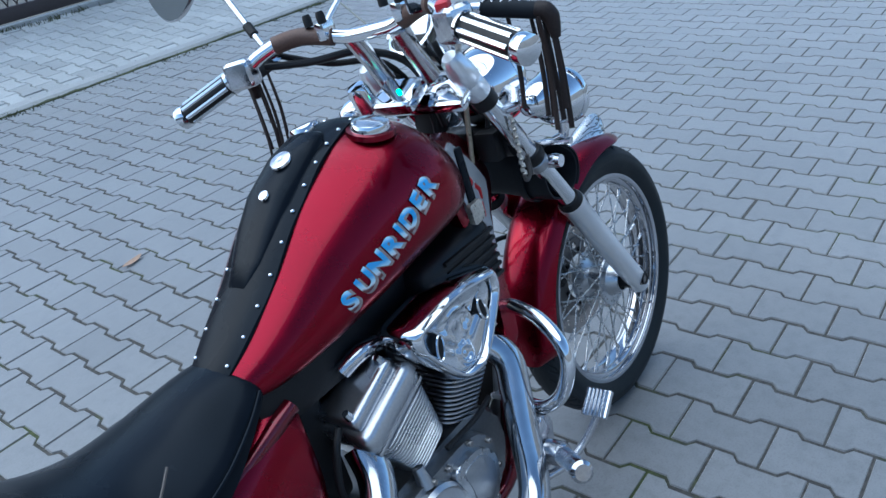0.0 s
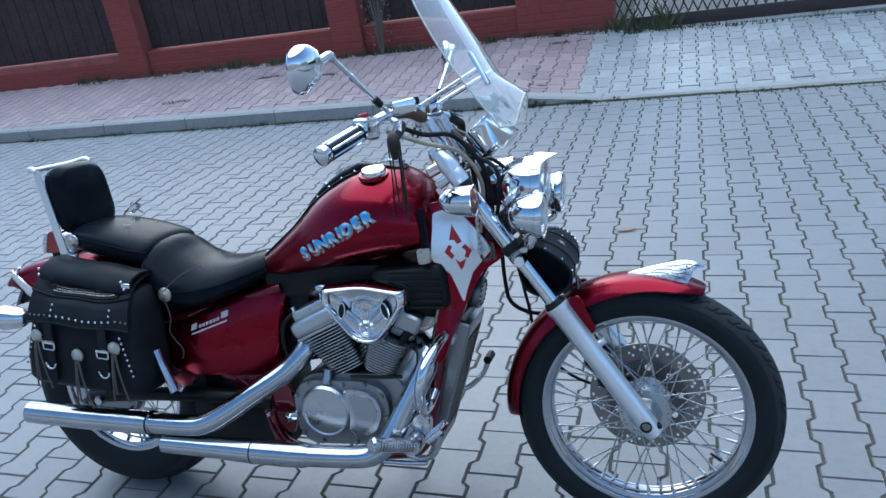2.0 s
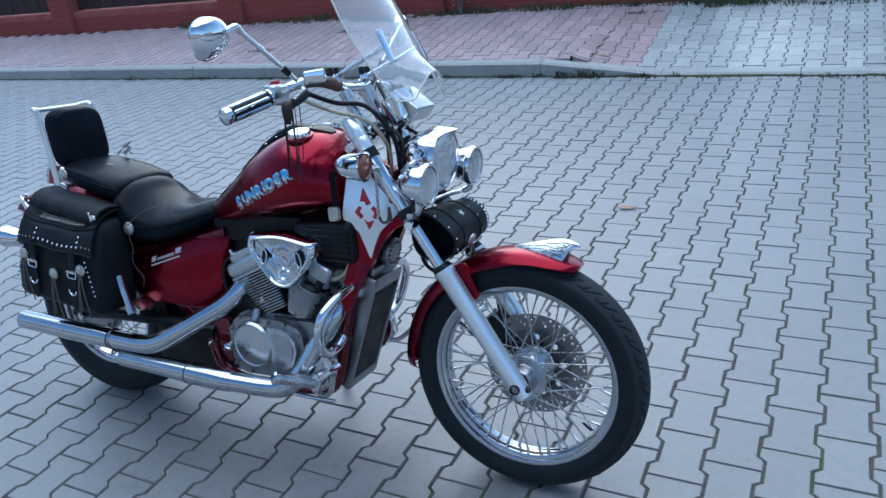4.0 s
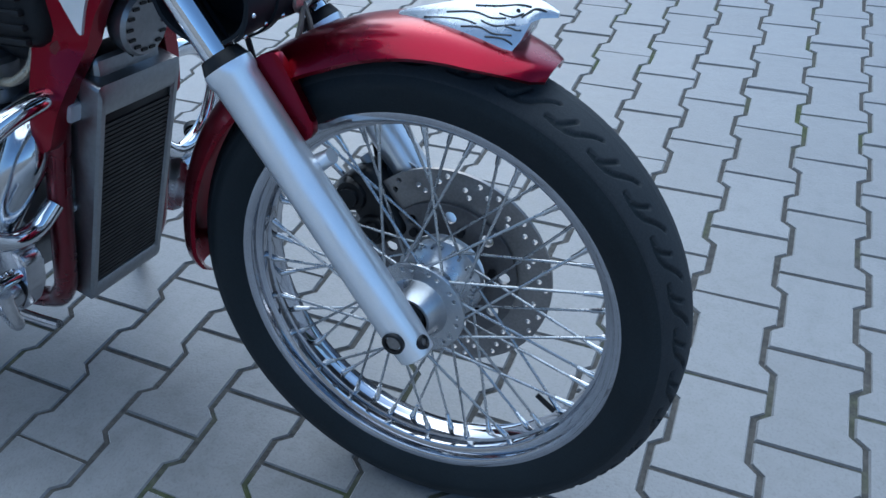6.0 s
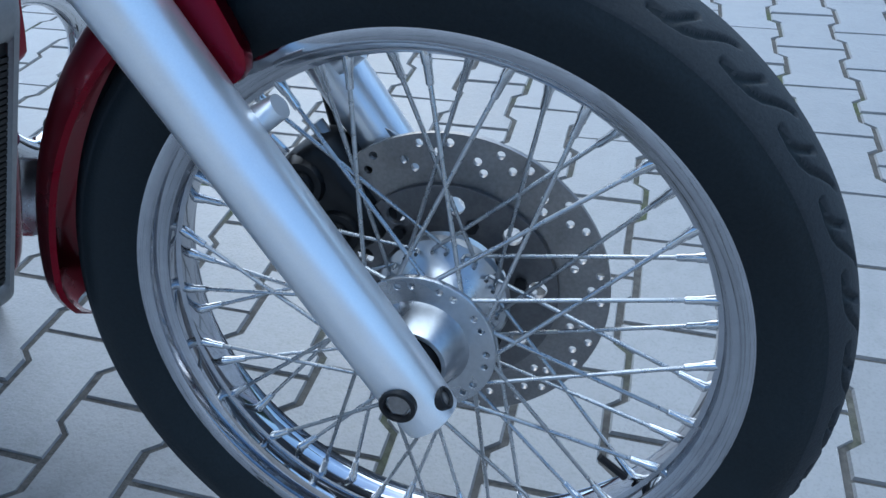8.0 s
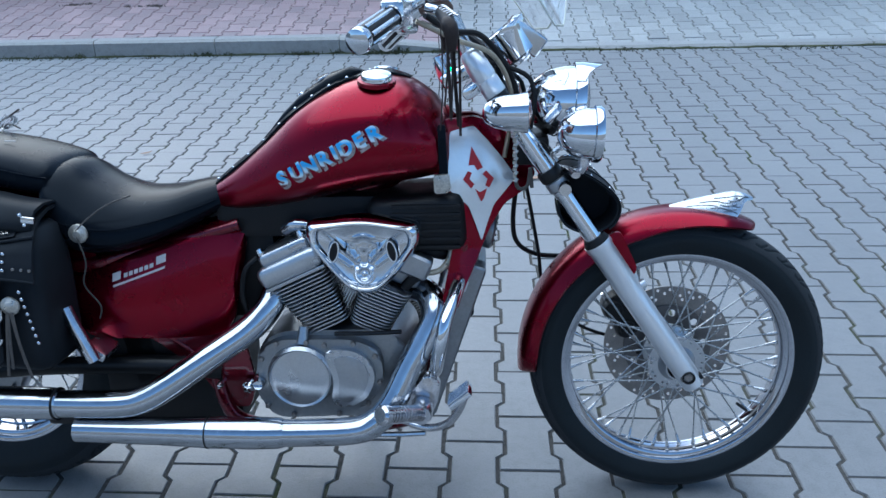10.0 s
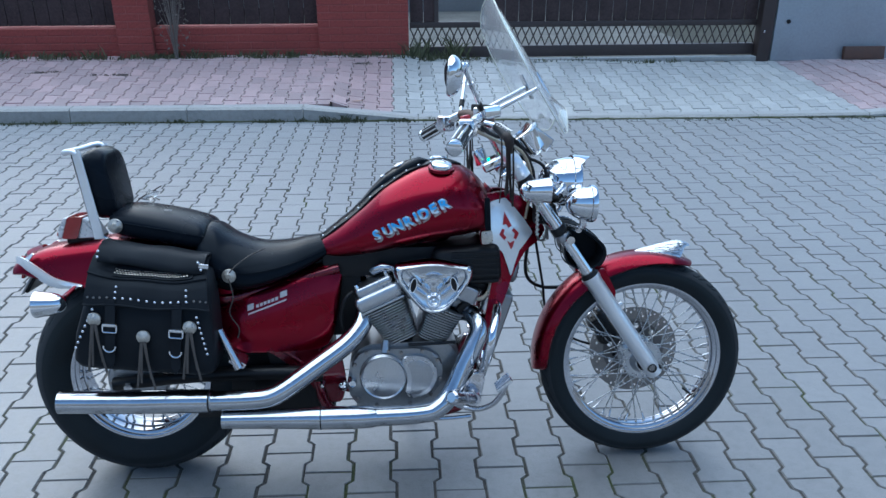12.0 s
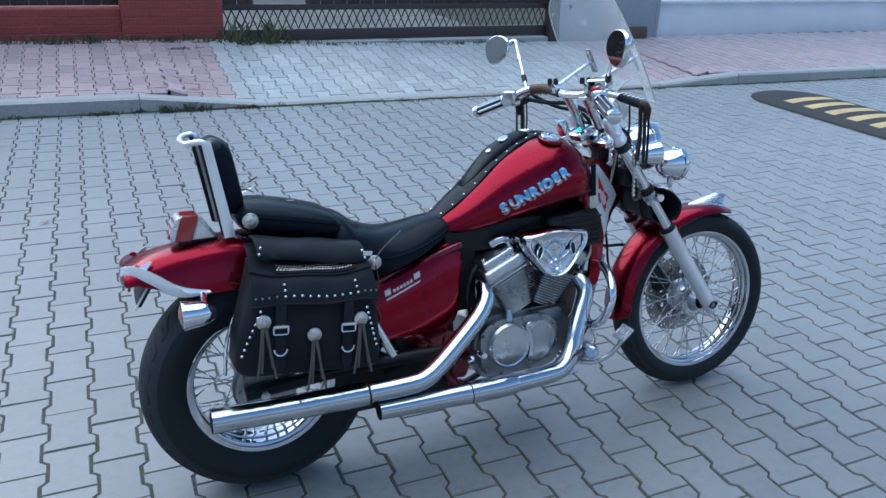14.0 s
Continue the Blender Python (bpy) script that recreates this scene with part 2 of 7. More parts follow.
WEED = surface("weed_leaf", (0.060, 0.068, 0.030), 0.7, 0, 40, 6, 0.5, 0.1)
DRY = surface("dry_twig", (0.17, 0.15, 0.13), 0.8, 0, 90, 9, 0.3, 0.1)
DRY_LEAF = surface("dry_leaf", (0.34, 0.22, 0.15), 0.7, 0, 90, 20, 0.3, 0.1, 0.2)
INNER_DRIVE = surface("worn_yard_concrete", (0.12, 0.12, 0.112), 0.9, 0, 30, 1.8, 0.55, 0.05, 0.4)
SURROUND_WALL = surface("surround_wall_render", (0.29, 0.28, 0.27), 0.9, 0, 20, 0.6, 0.12, 0.05, 0.2)
BUMP_BLACK = surface("speed_bump_rubber", (0.025, 0.025, 0.026), 0.8, 0, 90, 5, 0.3, 0.08, 0.4)
BUMP_YELLOW = surface("speed_bump_yellow", (0.46, 0.34, 0.17), 0.8, 0, 90, 7, 0.25, 0.08, 0.3)

# ---- building helpers ----
def finish(name, bm, material, parent=None, label="", angle=35, m=None):
    bmesh.ops.recalc_face_normals(bm, faces=bm.faces[:])
    me = bpy.data.meshes.new(name)
    bm.to_mesh(me)
    bm.free()
    me.polygons.foreach_set("use_smooth", [True] * len(me.polygons))
    me.set_sharp_from_angle(angle=radians(angle))
    me.materials.append(material)
    ob = new(name, me)
    if parent is not None:
        ob.parent = parent
    if m is not None:
        ob.matrix_basis = m
    if label:
        ob["label"] = label
    return ob


def part(name, bm, material, parent, label="", angle=35, m=None):
    """One mesh object under a thing or under a part."""
    return finish(name, bm, material, parent, label, angle, m)


def again(ob, m, parent=None):
    """One more object on the same mesh."""
    o = new(ob.name.split(".")[0], ob.data)
    o.parent = parent or ob.parent
    o.matrix_basis = m
    return o


def shift(bm, m):
    bmesh.ops.transform(bm, matrix=m, verts=bm.verts[:])
    return bm


def add_rings(bm, rings, close_ends=True, closed_rings=True, loop=False):
    """Skin over rings of equal counts."""
    rows = [[bm.verts.new(p) for p in ring] for ring in rings]
    n = len(rows[0])
    pairs = list(zip(rows, rows[1:])) + ([(rows[-1], rows[0])] if loop else [])
    for a, b in pairs:
        for i in range(n if closed_rings else n - 1):
            j = (i + 1) % n
            bm.faces.new((a[i], a[j], b[j], b[i]))
    if close_ends and closed_rings and not loop:
        bm.faces.new(list(reversed(rows[0])))
        bm.faces.new(rows[-1])
    return bm


def glide(points, steps=6):
    """A smooth way through points."""
    pts = [Vector(p) for p in points]
    out = []
    for i in range(len(pts) - 1):
        p0, p1, p2, p3 = pts[max(i - 1, 0)], pts[i], pts[i + 1], pts[min(i + 2, len(pts) - 1)]
        for k in range(steps):
            t = k / steps
            out.append(0.5 * ((2 * p1) + (p2 - p0) * t + (2 * p0 - 5 * p1 + 4 * p2 - p3) * t * t + (3 * p1 - p0 - 3 * p2 + p3) * t ** 3))
    return out + [pts[-1]]


def add_tube(bm, points, radius, sides=12, smooth=6, flat=1.0, up=None):
    """A tube along a way; radius: one or one for each given point; flat: its second radius over the first."""
    pts = glide(points, smooth) if smooth else [Vector(p) for p in points]
    if isinstance(radius, (list, tuple)):
        xs = np.linspace(0, len(radius) - 1, len(pts))
        rad = np.interp(xs, range(len(radius)), radius)
    else:
        rad = [radius] * len(pts)
    rings, side = [], None
    for i, p in enumerate(pts):
        ahead = (pts[min(i + 1, len(pts) - 1)] - pts[max(i - 1, 0)]).normalized()
        if side is None:
            ref = Vector(up) if up else (Vector((0, 0, 1)) if abs(ahead.z) < 0.9 else Vector((0, 1, 0)))
            side = ahead.cross(ref).normalized()
        side = (side - ahead * side.dot(ahead)).normalized()
        other = side.cross(ahead)
        rings.append([p + float(rad[i]) * (math.cos(a) * side + flat * math.sin(a) * other) for a in (2 * math.pi * k / sides for k in range(sides))])
    return add_rings(bm, rings)


def tube(points, radius, sides=12, smooth=6, flat=1.0, up=None):
    return add_tube(bmesh.new(), points, radius, sides, smooth, flat, up)


def lathe(profile, sides=32, axis="Y", m=None, loop=False):
    """A turned body: profile of (radius, height along the axis)."""
    bm = bmesh.new()
    rings = []
    for r, h in profile:
        ring = []
        for k in range(sides):
            a = 2 * math.pi * k / sides
            u, v = max(r, 1e-5) * math.cos(a), max(r, 1e-5) * math.sin(a)
            ring.append({"Y": (u, h, v), "X": (h, u, v), "Z": (u, v, h)}[axis])
        rings.append(ring)
    add_rings(bm, rings, loop=loop)
    if m is not None:
        shift(bm, m)
    return bm


def block(sx, sy, sz, m=None, bevel=0.003, segments=2, bm=None):
    """A box with rounded edges."""
    one = bmesh.new()
    bmesh.ops.create_cube(one, size=1.0)
    bmesh.ops.scale(one, vec=(sx, sy, sz), verts=one.verts[:])
    if bevel:
        bmesh.ops.bevel(one, geom=one.edges[:], offset=min(bevel, 0.45 * min(sx, sy, sz)), segments=segments, affect="EDGES", profile=0.6)
    if m is not None:
        shift(one, m)
    if bm is None:
        return one
    merge(bm, one)
    return bm


def merge(bm, other):
    me = bpy.data.meshes.new("joined")
    other.to_mesh(me)
    other.free()
    bm.from_mesh(me)
    bpy.data.meshes.remove(me)
    return bm


def rounded(outline, radius, steps=4):
    """A closed outline with its corners rounded."""
    out, n = [], len(outline)
    for i in range(n):
        p, a, b = Vector(outline[i]), Vector(outline[i - 1]), Vector(outline[(i + 1) % n])
        r = min(radius, 0.45 * (a - p).length, 0.45 * (b - p).length)
        s, e = p + (a - p).normalized() * r, p + (b - p).normalized() * r
        for k in range(steps + 1):
            t = k / steps
            out.append(tuple((1 - t) ** 2 * s + 2 * t * (1 - t) * p + t * t * e))
    return out


def slab(outline, y0, y1, bevel=0.003, segments=2, bm=None):
    """An outline in x and z, given depth along y, with rounded rims."""
    one = bmesh.new()
    add_rings(one, [[(x, y0, z) for x, z in outline], [(x, y1, z) for x, z in outline]])
    if bevel:
        rim = [e for e in one.edges if abs(e.verts[0].co.y - e.verts[1].co.y) < 1e-6]
        bmesh.ops.bevel(one, geom=rim, offset=bevel, segments=segments, affect="EDGES", profile=0.6)
    if bm is None:
        return one
    return merge(bm, one)


def drilled(loops, thickness, rim=0.0):
    """A flat plate in the xz plane with holes: the first loop is its edge; centred on y = 0."""
    cu = bpy.data.curves.new("outline", "CURVE")
    cu.dimensions, cu.fill_mode, cu.extrude, cu.bevel_depth = "2D", "BOTH", thickness / 2, rim
    for loop in loops:
        s = cu.splines.new("POLY")
        s.points.add(len(loop) - 1)
        s.use_cyclic_u = True
        for q, (x, y) in zip(s.points, loop):
            q.co = (x, y, 0, 1)
    ob = new("outline", cu)
    dg = bpy.context.evaluated_depsgraph_get()
    me = bpy.data.meshes.new_from_object(ob.evaluated_get(dg))
    bm = bmesh.new()
    bm.from_mesh(me)
    bpy.data.objects.remove(ob)
    bpy.data.meshes.remove(me)
    bpy.data.curves.remove(cu)
    return shift(bm, pose(0, 0, 0, 90, 0, 0))


def circle(cx, cy, r, n=20):
    return [(cx + r * math.cos(2 * math.pi * k / n), cy + r * math.sin(2 * math.pi * k / n)) for k in range(n)]


def written(text, size, depth, offset=0.0):
    """Letters in the xz plane, facing -y."""
    cu = bpy.data.curves.new("writing", "FONT")
    cu.body, cu.size, cu.extrude, cu.offset, cu.align_x, cu.resolution_u = text, size, depth, offset, "CENTER", 4
    ob = new("writing", cu)
    dg = bpy.context.evaluated_depsgraph_get()
    me = bpy.data.meshes.new_from_object(ob.evaluated_get(dg))
    bm = bmesh.new()
    bm.from_mesh(me)
    bpy.data.objects.remove(ob)
    bpy.data.meshes.remove(me)
    bpy.data.curves.remove(cu)
    return shift(bm, pose(0, 0, 0, 90, 0, 0))


def curve_of(pairs):
    """A smooth-ish function through (x, y) pairs."""
    xs, ys = [p[0] for p in pairs], [p[1] for p in pairs]
    fine = glide([(x, y, 0) for x, y in pairs], 8)
    fx, fy = [p.x for p in fine], [p.y for p in fine]
    return lambda x: float(np.interp(x, fx, fy))


def spot(x, y, z, m=None):
    return Matrix.Translation((x, y, z)) @ (m or Matrix())

# ---- the street: ground, kerb, fence, gate ----
def kerb_y(x):
    return 4.63 - 0.035 * x


kerb_top = curve_of([(-40, 0.125), (-2, 0.125), (0.05, 0.12), (0.45, 0.075), (0.95, 0.03), (3.0, 0.028), (4.9, 0.035), (5.6, 0.075), (6.4, 0.11), (40, 0.12)])
fence_foot = curve_of([(-40, 0.30), (-3, 0.30), (1, 0.255), (5, 0.18), (9, 0.205), (40, 0.21)])


def walk_z(x, y):
    t = (y - kerb_y(x) - 0.12) / (6.4 - kerb_y(x) - 0.12)
    return kerb_top(x) + (fence_foot(x) - kerb_top(x)) * min(max(t, 0), 1)


def sheet(name, x0, x1, y0, y1, z, material, label, category="ground"):
    bm = bmesh.new()
    bm.faces.new([bm.verts.new(p) for p in ((x0, y0, z), (x1, y0, z), (x1, y1, z), (x0, y1, z))])
    return tagged(finish(name, bm, material), label, category, kind="structure")


ground = sheet("ground", -300, 300, -300, 300, -0.055, GROUND, "grey ground that reaches the horizon")
road = sheet("road", -11, 18, -5.2, 4.75, -0.0034, SAND, "street of grey interlocking concrete pavers with mossy joints", "road")

# the bed of the raised pavement, following its slope
bm = bmesh.new()
xs = [-11 + 0.1 * i for i in range(291)]
rows = [[(x, kerb_y(x) + 0.1, kerb_top(x) - 0.028) for x in xs], [(x, kerb_y(x) + 0.2, walk_z(x, kerb_y(x) + 0.2) - 0.028) for x in xs]]
rows += [[(x, y, walk_z(x, y) - 0.028) for x in xs] for y in (5.2, 5.6, 6.0, 6.45)]
add_rings(bm, rows, closed_rings=False)
pavement = tagged(finish("pavement", bm, SAND), "raised pavement of pink and grey concrete pavers behind a kerb", "pavement", kind="structure")

# kerb stones, one metre each, lowered at the driveway
kerb = tagged(new("kerb"), "pale concrete kerb of metre-long stones, lowered at a driveway", "kerb", kind="structure")
for i in range(-11, 18):
    x0, x1 = i + 0.045, i + 1.037
    bm = bmesh.new()
    rings = []
    for x in (x0, x1):
        y, z = kerb_y(x), kerb_top(x)
        rings.append([(x, y, -0.05), (x, y + 0.004, z - 0.018), (x, y + 0.022, z), (x, y + 0.13, z + 0.002), (x, y + 0.135, -0.05)])
    add_rings(bm, rings)
    part("kerb_stone", bm, KERB, kerb, angle=25)

# moss and dirt lying along the foot of the kerb
r = random.Random(21)
rings = []
for i in range(260):
    x = -10 + 0.1 * i
    y, w, h = kerb_y(x), r.uniform(0.008, 0.030), r.uniform(0.004, 0.016)
    rings.append([(x, y + 0.004, -0.01), (x, y - w, -0.01), (x, y - 0.6 * w, 0.5 * h), (x, y + 0.003, h)])
tagged(finish("moss", add_rings(bmesh.new(), rings), MOSS), "dark moss and dirt along the kerb's foot", "moss", kind="stuff")

# wall behind the pavement: red painted base, pillars and dark boarded panels
Y_F = 6.4
fence = tagged(new("wall_north"), "low red painted brick wall with pillars and dark board panels", "fence wall", kind="structure")


def red_wall(x0, x1, z1, y0, y1):
    """A core of mortar; the bricks stand a little proud of it."""
    z0 = fence_foot((x0 + x1) / 2) - 0.15
    bm = block(x1 - x0, y1 - y0, z1 - z0, spot((x0 + x1) / 2, (y0 + y1) / 2, (z0 + z1) / 2), 0.004, 1)
    part("wall_core", bm, MORTAR, fence)
    return z0


brick_bm = block(0.244, 0.012, 0.066, None, 0.004, 1)
brick_me = bpy.data.meshes.new("brick")
brick_bm.to_mesh(brick_me)
brick_bm.free()
brick_me.materials.append(PAINTED_BRICK)
half_bm = block(0.119, 0.012, 0.066, None, 0.004, 1)
half_me = bpy.data.meshes.new("brick_half")
half_bm.to_mesh(half_me)
half_bm.free()
half_me.materials.append(PAINTED_BRICK)
rng = random.Random(4)


def lay_bricks(x0, x1, z0, z1, y):
    row = 0
    z = z0 + 0.04
    while z + 0.03 < z1:
        x = x0 + (0 if row % 2 else -0.125)
        while x < x1 - 0.02:
            a, b = max(x, x0), min(x + 0.25, x1)
            w = b - a
            if w > 0.05:
                me = brick_me if w > 0.2 else half_me
                o = new("brick", me)
                o.parent = fence
                o.matrix_basis = spot((a + b) / 2, y + 0.0015 + rng.uniform(-0.001, 0.001), z) @ Matrix.Diagonal(((w - 0.006) / (0.244 if me is brick_me else 0.119), 1, 1, 1))
            x += 0.25
        z += 0.076
        row += 1


pillars = [(-8.0, -7.62), (-4.86, -4.50), (-2.03, -1.67), (0.05, 1.005)]
for a, b in pillars:
    z0 = red_wall(a, b, 1.75, Y_F, Y_F + 0.4)
    lay_bricks(a, b, fence_foot(a) - 0.02, 1.74, Y_F)
spans = [(-11.0, -8.0), (-7.62, -4.86), (-4.50, -2.03), (-1.67, 0.05)]
for a, b in spans:
    red_wall(a, b, 0.585, Y_F + 0.06, Y_F + 0.32)
    lay_bricks(a, b, fence_foot(a) - 0.02, 0.58, Y_F + 0.06)
    panel = tagged(new("fence_panel"), "dark brown panel of upright boards between red pillars", "fence panel", "fence panels", "structure")
    n = int((b - a) / 0.145)
    for k in range(n):
        w = (b - a) / n
        bm = block(w - 0.006, 0.022, 1.12, spot(a + (k + 0.5) * w, Y_F + 0.2 + 0.004 * (k % 2), 0.60 + 0.56), 0.003, 1)
        part("board", bm, DARK_WOOD, panel)
    for z in (0.72, 1.55):
        part("rail", block(b - a, 0.03, 0.07, spot((a + b) / 2, Y_F + 0.23, z)), DARK_WOOD, panel)

# sliding gate with a lattice strip low down
gate = tagged(new("gate"), "dark brown steel sliding gate with boards over a lattice strip", "gate", kind="structure")
GX0, GX1 = 1.02, 4.83
part("bottom_rail", block(GX1 - GX0, 0.07, 0.12, spot((GX0 + GX1) / 2, Y_F + 0.1, 0.30), 0.006), GATE_STEEL, gate)
part("middle_rail", block(GX1 - GX0, 0.06, 0.06, spot((GX0 + GX1) / 2, Y_F + 0.1, 0.585), 0.006), GATE_STEEL, gate)
part("top_rail", block(GX1 - GX0, 0.06, 0.06, spot((GX0 + GX1) / 2, Y_F + 0.1, 1.72), 0.006), GATE_STEEL, gate)
n = 26
w = (GX1 - GX0) / n
for k in range(n):
    x = GX0 + (k + 0.5) * w
    if 2 <= k <= 5:
        continue
    part("board", block(w - 0.008, 0.02, 1.10, spot(x, Y_F + 0.1, 1.165), 0.003, 1), DARK_WOOD, gate)
for x in (GX0 + 2 * w - 0.01, GX0 + 6 * w + 0.01):
    part("upright", block(0.05, 0.05, 1.12, spot(x, Y_F + 0.1, 1.16), 0.004, 1), GATE_STEEL, gate)
n = 44
w = (GX1 - GX0) / n
for k in range(n):
    x = GX0 + k * w
    for s in (1, -1):
        a, b = (x, 0.36) if s > 0 else (x + w, 0.36), (x + w, 0.555) if s > 0 else (x, 0.555)
        part("lattice_bar", tube([(a[0], Y_F + 0.1 + 0.005 * s, a[1]), (b[0], Y_F + 0.1 + 0.005 * s, b[1])], 0.007, 6, 0), GATE_STEEL, gate)
post = tagged(new("gate_post"), "dark brown square steel gate post beside a grey sheet cabinet", "gate post", kind="structure")
part("post_tube", block(0.14, 0.14, 2.0, spot(4.90, Y_F + 0.03, 1.10), 0.01), GATE_STEEL, post)
part("latch", block(0.02, 0.015, 0.03, spot(4.87, Y_F - 0.045, 0.50), 0.004), CHROME_WORN, post)
part("threshold", block(3.9, 0.10, 0.05, spot(2.95, Y_F + 0.02, 0.205), 0.006), KERB, gate)

cabinet = tagged(new("sheet_hoarding"), "plain grey sheet metal hoarding standing beside the gate post", "hoarding", kind="structure")
part("sheet", block(1.46, 0.06, 1.9, spot(5.72, Y_F + 0.0, 1.13), 0.008), GREY_SHEET, cabinet)
part("edge_strip", block(0.05, 0.075, 1.9, spot(6.43, Y_F + 0.0, 1.13), 0.008), GREY_SHEET, cabinet)
part("plug", lathe([(0.0, -0.01), (0.022, -0.01), (0.022, 0.01), (0.0, 0.01)], 14, m=spot(5.13, Y_F - 0.035, 0.60)), BLACK_PLASTIC, cabinet)
plank = tagged(new("paving_offcut"), "small brown slab leaning against the grey sheet", "slab")
part("slab_face", block(0.46, 0.05, 0.14, spot(6.02, Y_F - 0.075, 0.265) @ pose(0, 0, 0, -8, 0, 0), 0.008), BROWN_WRAP, plank)
white_wall = tagged(new("wall_east"), "low white rendered garden wall below a dark green hedge", "garden wall", kind="structure")
part("wall_body", block(12.0, 0.25, 0.56, spot(12.50, Y_F + 0.15, 0.33), 0.012), WHITE_WALL, white_wall)
part("coping", block(12.04, 0.30, 0.035, spot(12.50, Y_F + 0.15, 0.625), 0.008), WHITE_WALL, white_wall)


def leaf_cloud(x0, x1, y0, y1, z0, z1, count, size, seed):
    r = np.random.RandomState(seed)
    verts, faces = [], []
    for i in range(count):
        c = np.array([r.uniform(x0, x1), r.uniform(y0, y1), r.uniform(z0, z1)])
        a, b = r.normal(size=3), r.normal(size=3)
        a /= np.linalg.norm(a)
        b -= a * (a @ b)
        b /= np.linalg.norm(b)
        s = size * r.uniform(0.6, 1.3)
        k = len(verts)
        verts += [c - a * s, c + b * s * 0.45 + a * s * 0.1, c + a * s, c - b * s * 0.45 + a * s * 0.1]
        faces.append((k, k + 1, k + 2, k + 3))
    me = bpy.data.meshes.new("leaves")
    me.from_pydata([tuple(v) for v in verts], [], faces)
    return me


me = leaf_cloud(6.5, 18, Y_F + 0.1, Y_F + 0.7, 0.62, 1.8, 9000, 0.045, 3)
me.materials.append(LEAVES)
hedge = tagged(new("hedge", me), "dark green clipped hedge behind the white wall", "hedge", kind="stuff")
core = tagged(finish("hedge_core", block(11.4, 0.35, 1.1, spot(12.3, Y_F + 0.55, 1.15), 0.05), LEAVES), "dense dark inside of the clipped hedge", "hedge", kind="stuff")

yard = tagged(finish("yard", block(60, 6.6, 0.03, spot(4, 9.9, 0.018), 0.0), YARD), "dark earth of the yard behind the fence", "yard", kind="structure")
tagged(finish("driveway", block(3.9, 6.3, 0.03, spot(2.95, 9.85, 0.036), 0.0), INNER_DRIVE), "worn grey concrete driveway behind the gate", "driveway", kind="structure")

# plain walls added round the street; they block low sky light and darken reflections
for nm, x, y, sx, sy, h in (("wall_south", 4, -9.2, 60, 0.4, 3.4), ("wall_far_north", 0, 13.5, 60, 0.4, 2.3), ("wall_west", -24, 2, 0.4, 22, 6.0), ("wall_east", 34, 2, 0.4, 22, 6.0)):
    bm = block(sx, sy, h, spot(x, y, h / 2 - 0.05), 0.02)
    tagged(finish(nm, bm, SURROUND_WALL), "plain grey wall added around the street to block low sky", "wall", kind="structure")

# speed bump across the road
bump = tagged(new("speed_bump"), "black rubber speed bump with pale yellow stripes on the paving", "speed bump")
BX, BY, BW = 6.04, 4.03, 0.42


def bump_section(y, half, height):
    return [(BX + half * math.cos(a), y, height * math.sin(a) ** 0.8) for a in [math.pi * k / 16 for k in range(17)]]


rings = []
for t in (0, 0.15, 0.35, 0.6, 0.85, 1.0):
    rings.append(bump_section(BY - 0.45 * t, BW * math.sqrt(1 - (1 - t) ** 2) + 0.02, 0.055 * math.sqrt(1 - (1 - t) ** 2) + 0.002))
for y in (2.5, 1.0, -1.0, -4.5):
    rings.append(bump_section(y, BW + 0.02, 0.057))
part("bump_body", add_rings(bmesh.new(), rings, closed_rings=False), BUMP_BLACK, bump)
for k in range(33):
    y = BY - 0.53 - 0.235 * k
    rings = [[(BX + 0.93 * BW * math.cos(a), yy, 0.0575 * math.sin(a) ** 0.8 + 0.004) for a in [math.radians(18 + 9 * i) for i in range(17)]] for yy in (y, y - 0.115)]
    part("yellow_stripe", add_rings(bmesh.new(), rings, closed_rings=False), BUMP_YELLOW, bump)


def tuft(x, y, z, spread, height, count, seed, material, label, name="weed_tuft"):
    r = random.Random(seed)
    bm = bmesh.new()
    clumps = [(r.uniform(-1, 1) * spread * 1.2, r.uniform(-0.4, 0.4) * spread * 0.6, r.uniform(0.1, 0.4) * spread, r.uniform(0.3, 1.0)) for k in range(6)]
    for i in range(count):
        cx, cy, cr, ch = r.choice(clumps)
        bx, by = cx + r.gauss(0, cr), cy + r.gauss(0, 0.35 * cr)
        h, lean = height * ch * r.uniform(0.25, 0.9), r.uniform(0, 6.283)
        dx, dy, w = 0.9 * h * math.cos(lean), 0.9 * h * math.sin(lean), 0.0035 + 0.035 * h * r.random()
        p = [bm.verts.new((bx - w, by, -0.01)), bm.verts.new((bx + w, by, -0.01)), bm.verts.new((bx + 0.5 * dx + w * 0.8, by + 0.5 * dy, 0.7 * h)), bm.verts.new((bx + dx, by + dy, h)), bm.verts.new((bx + 0.5 * dx - w * 0.8, by + 0.5 * dy, 0.7 * h))]
        bm.faces.new(p)
    ob = finish(name, bm, material, m=spot(x, y, z))
    return tagged(ob, label, "weed", kind="stuff")


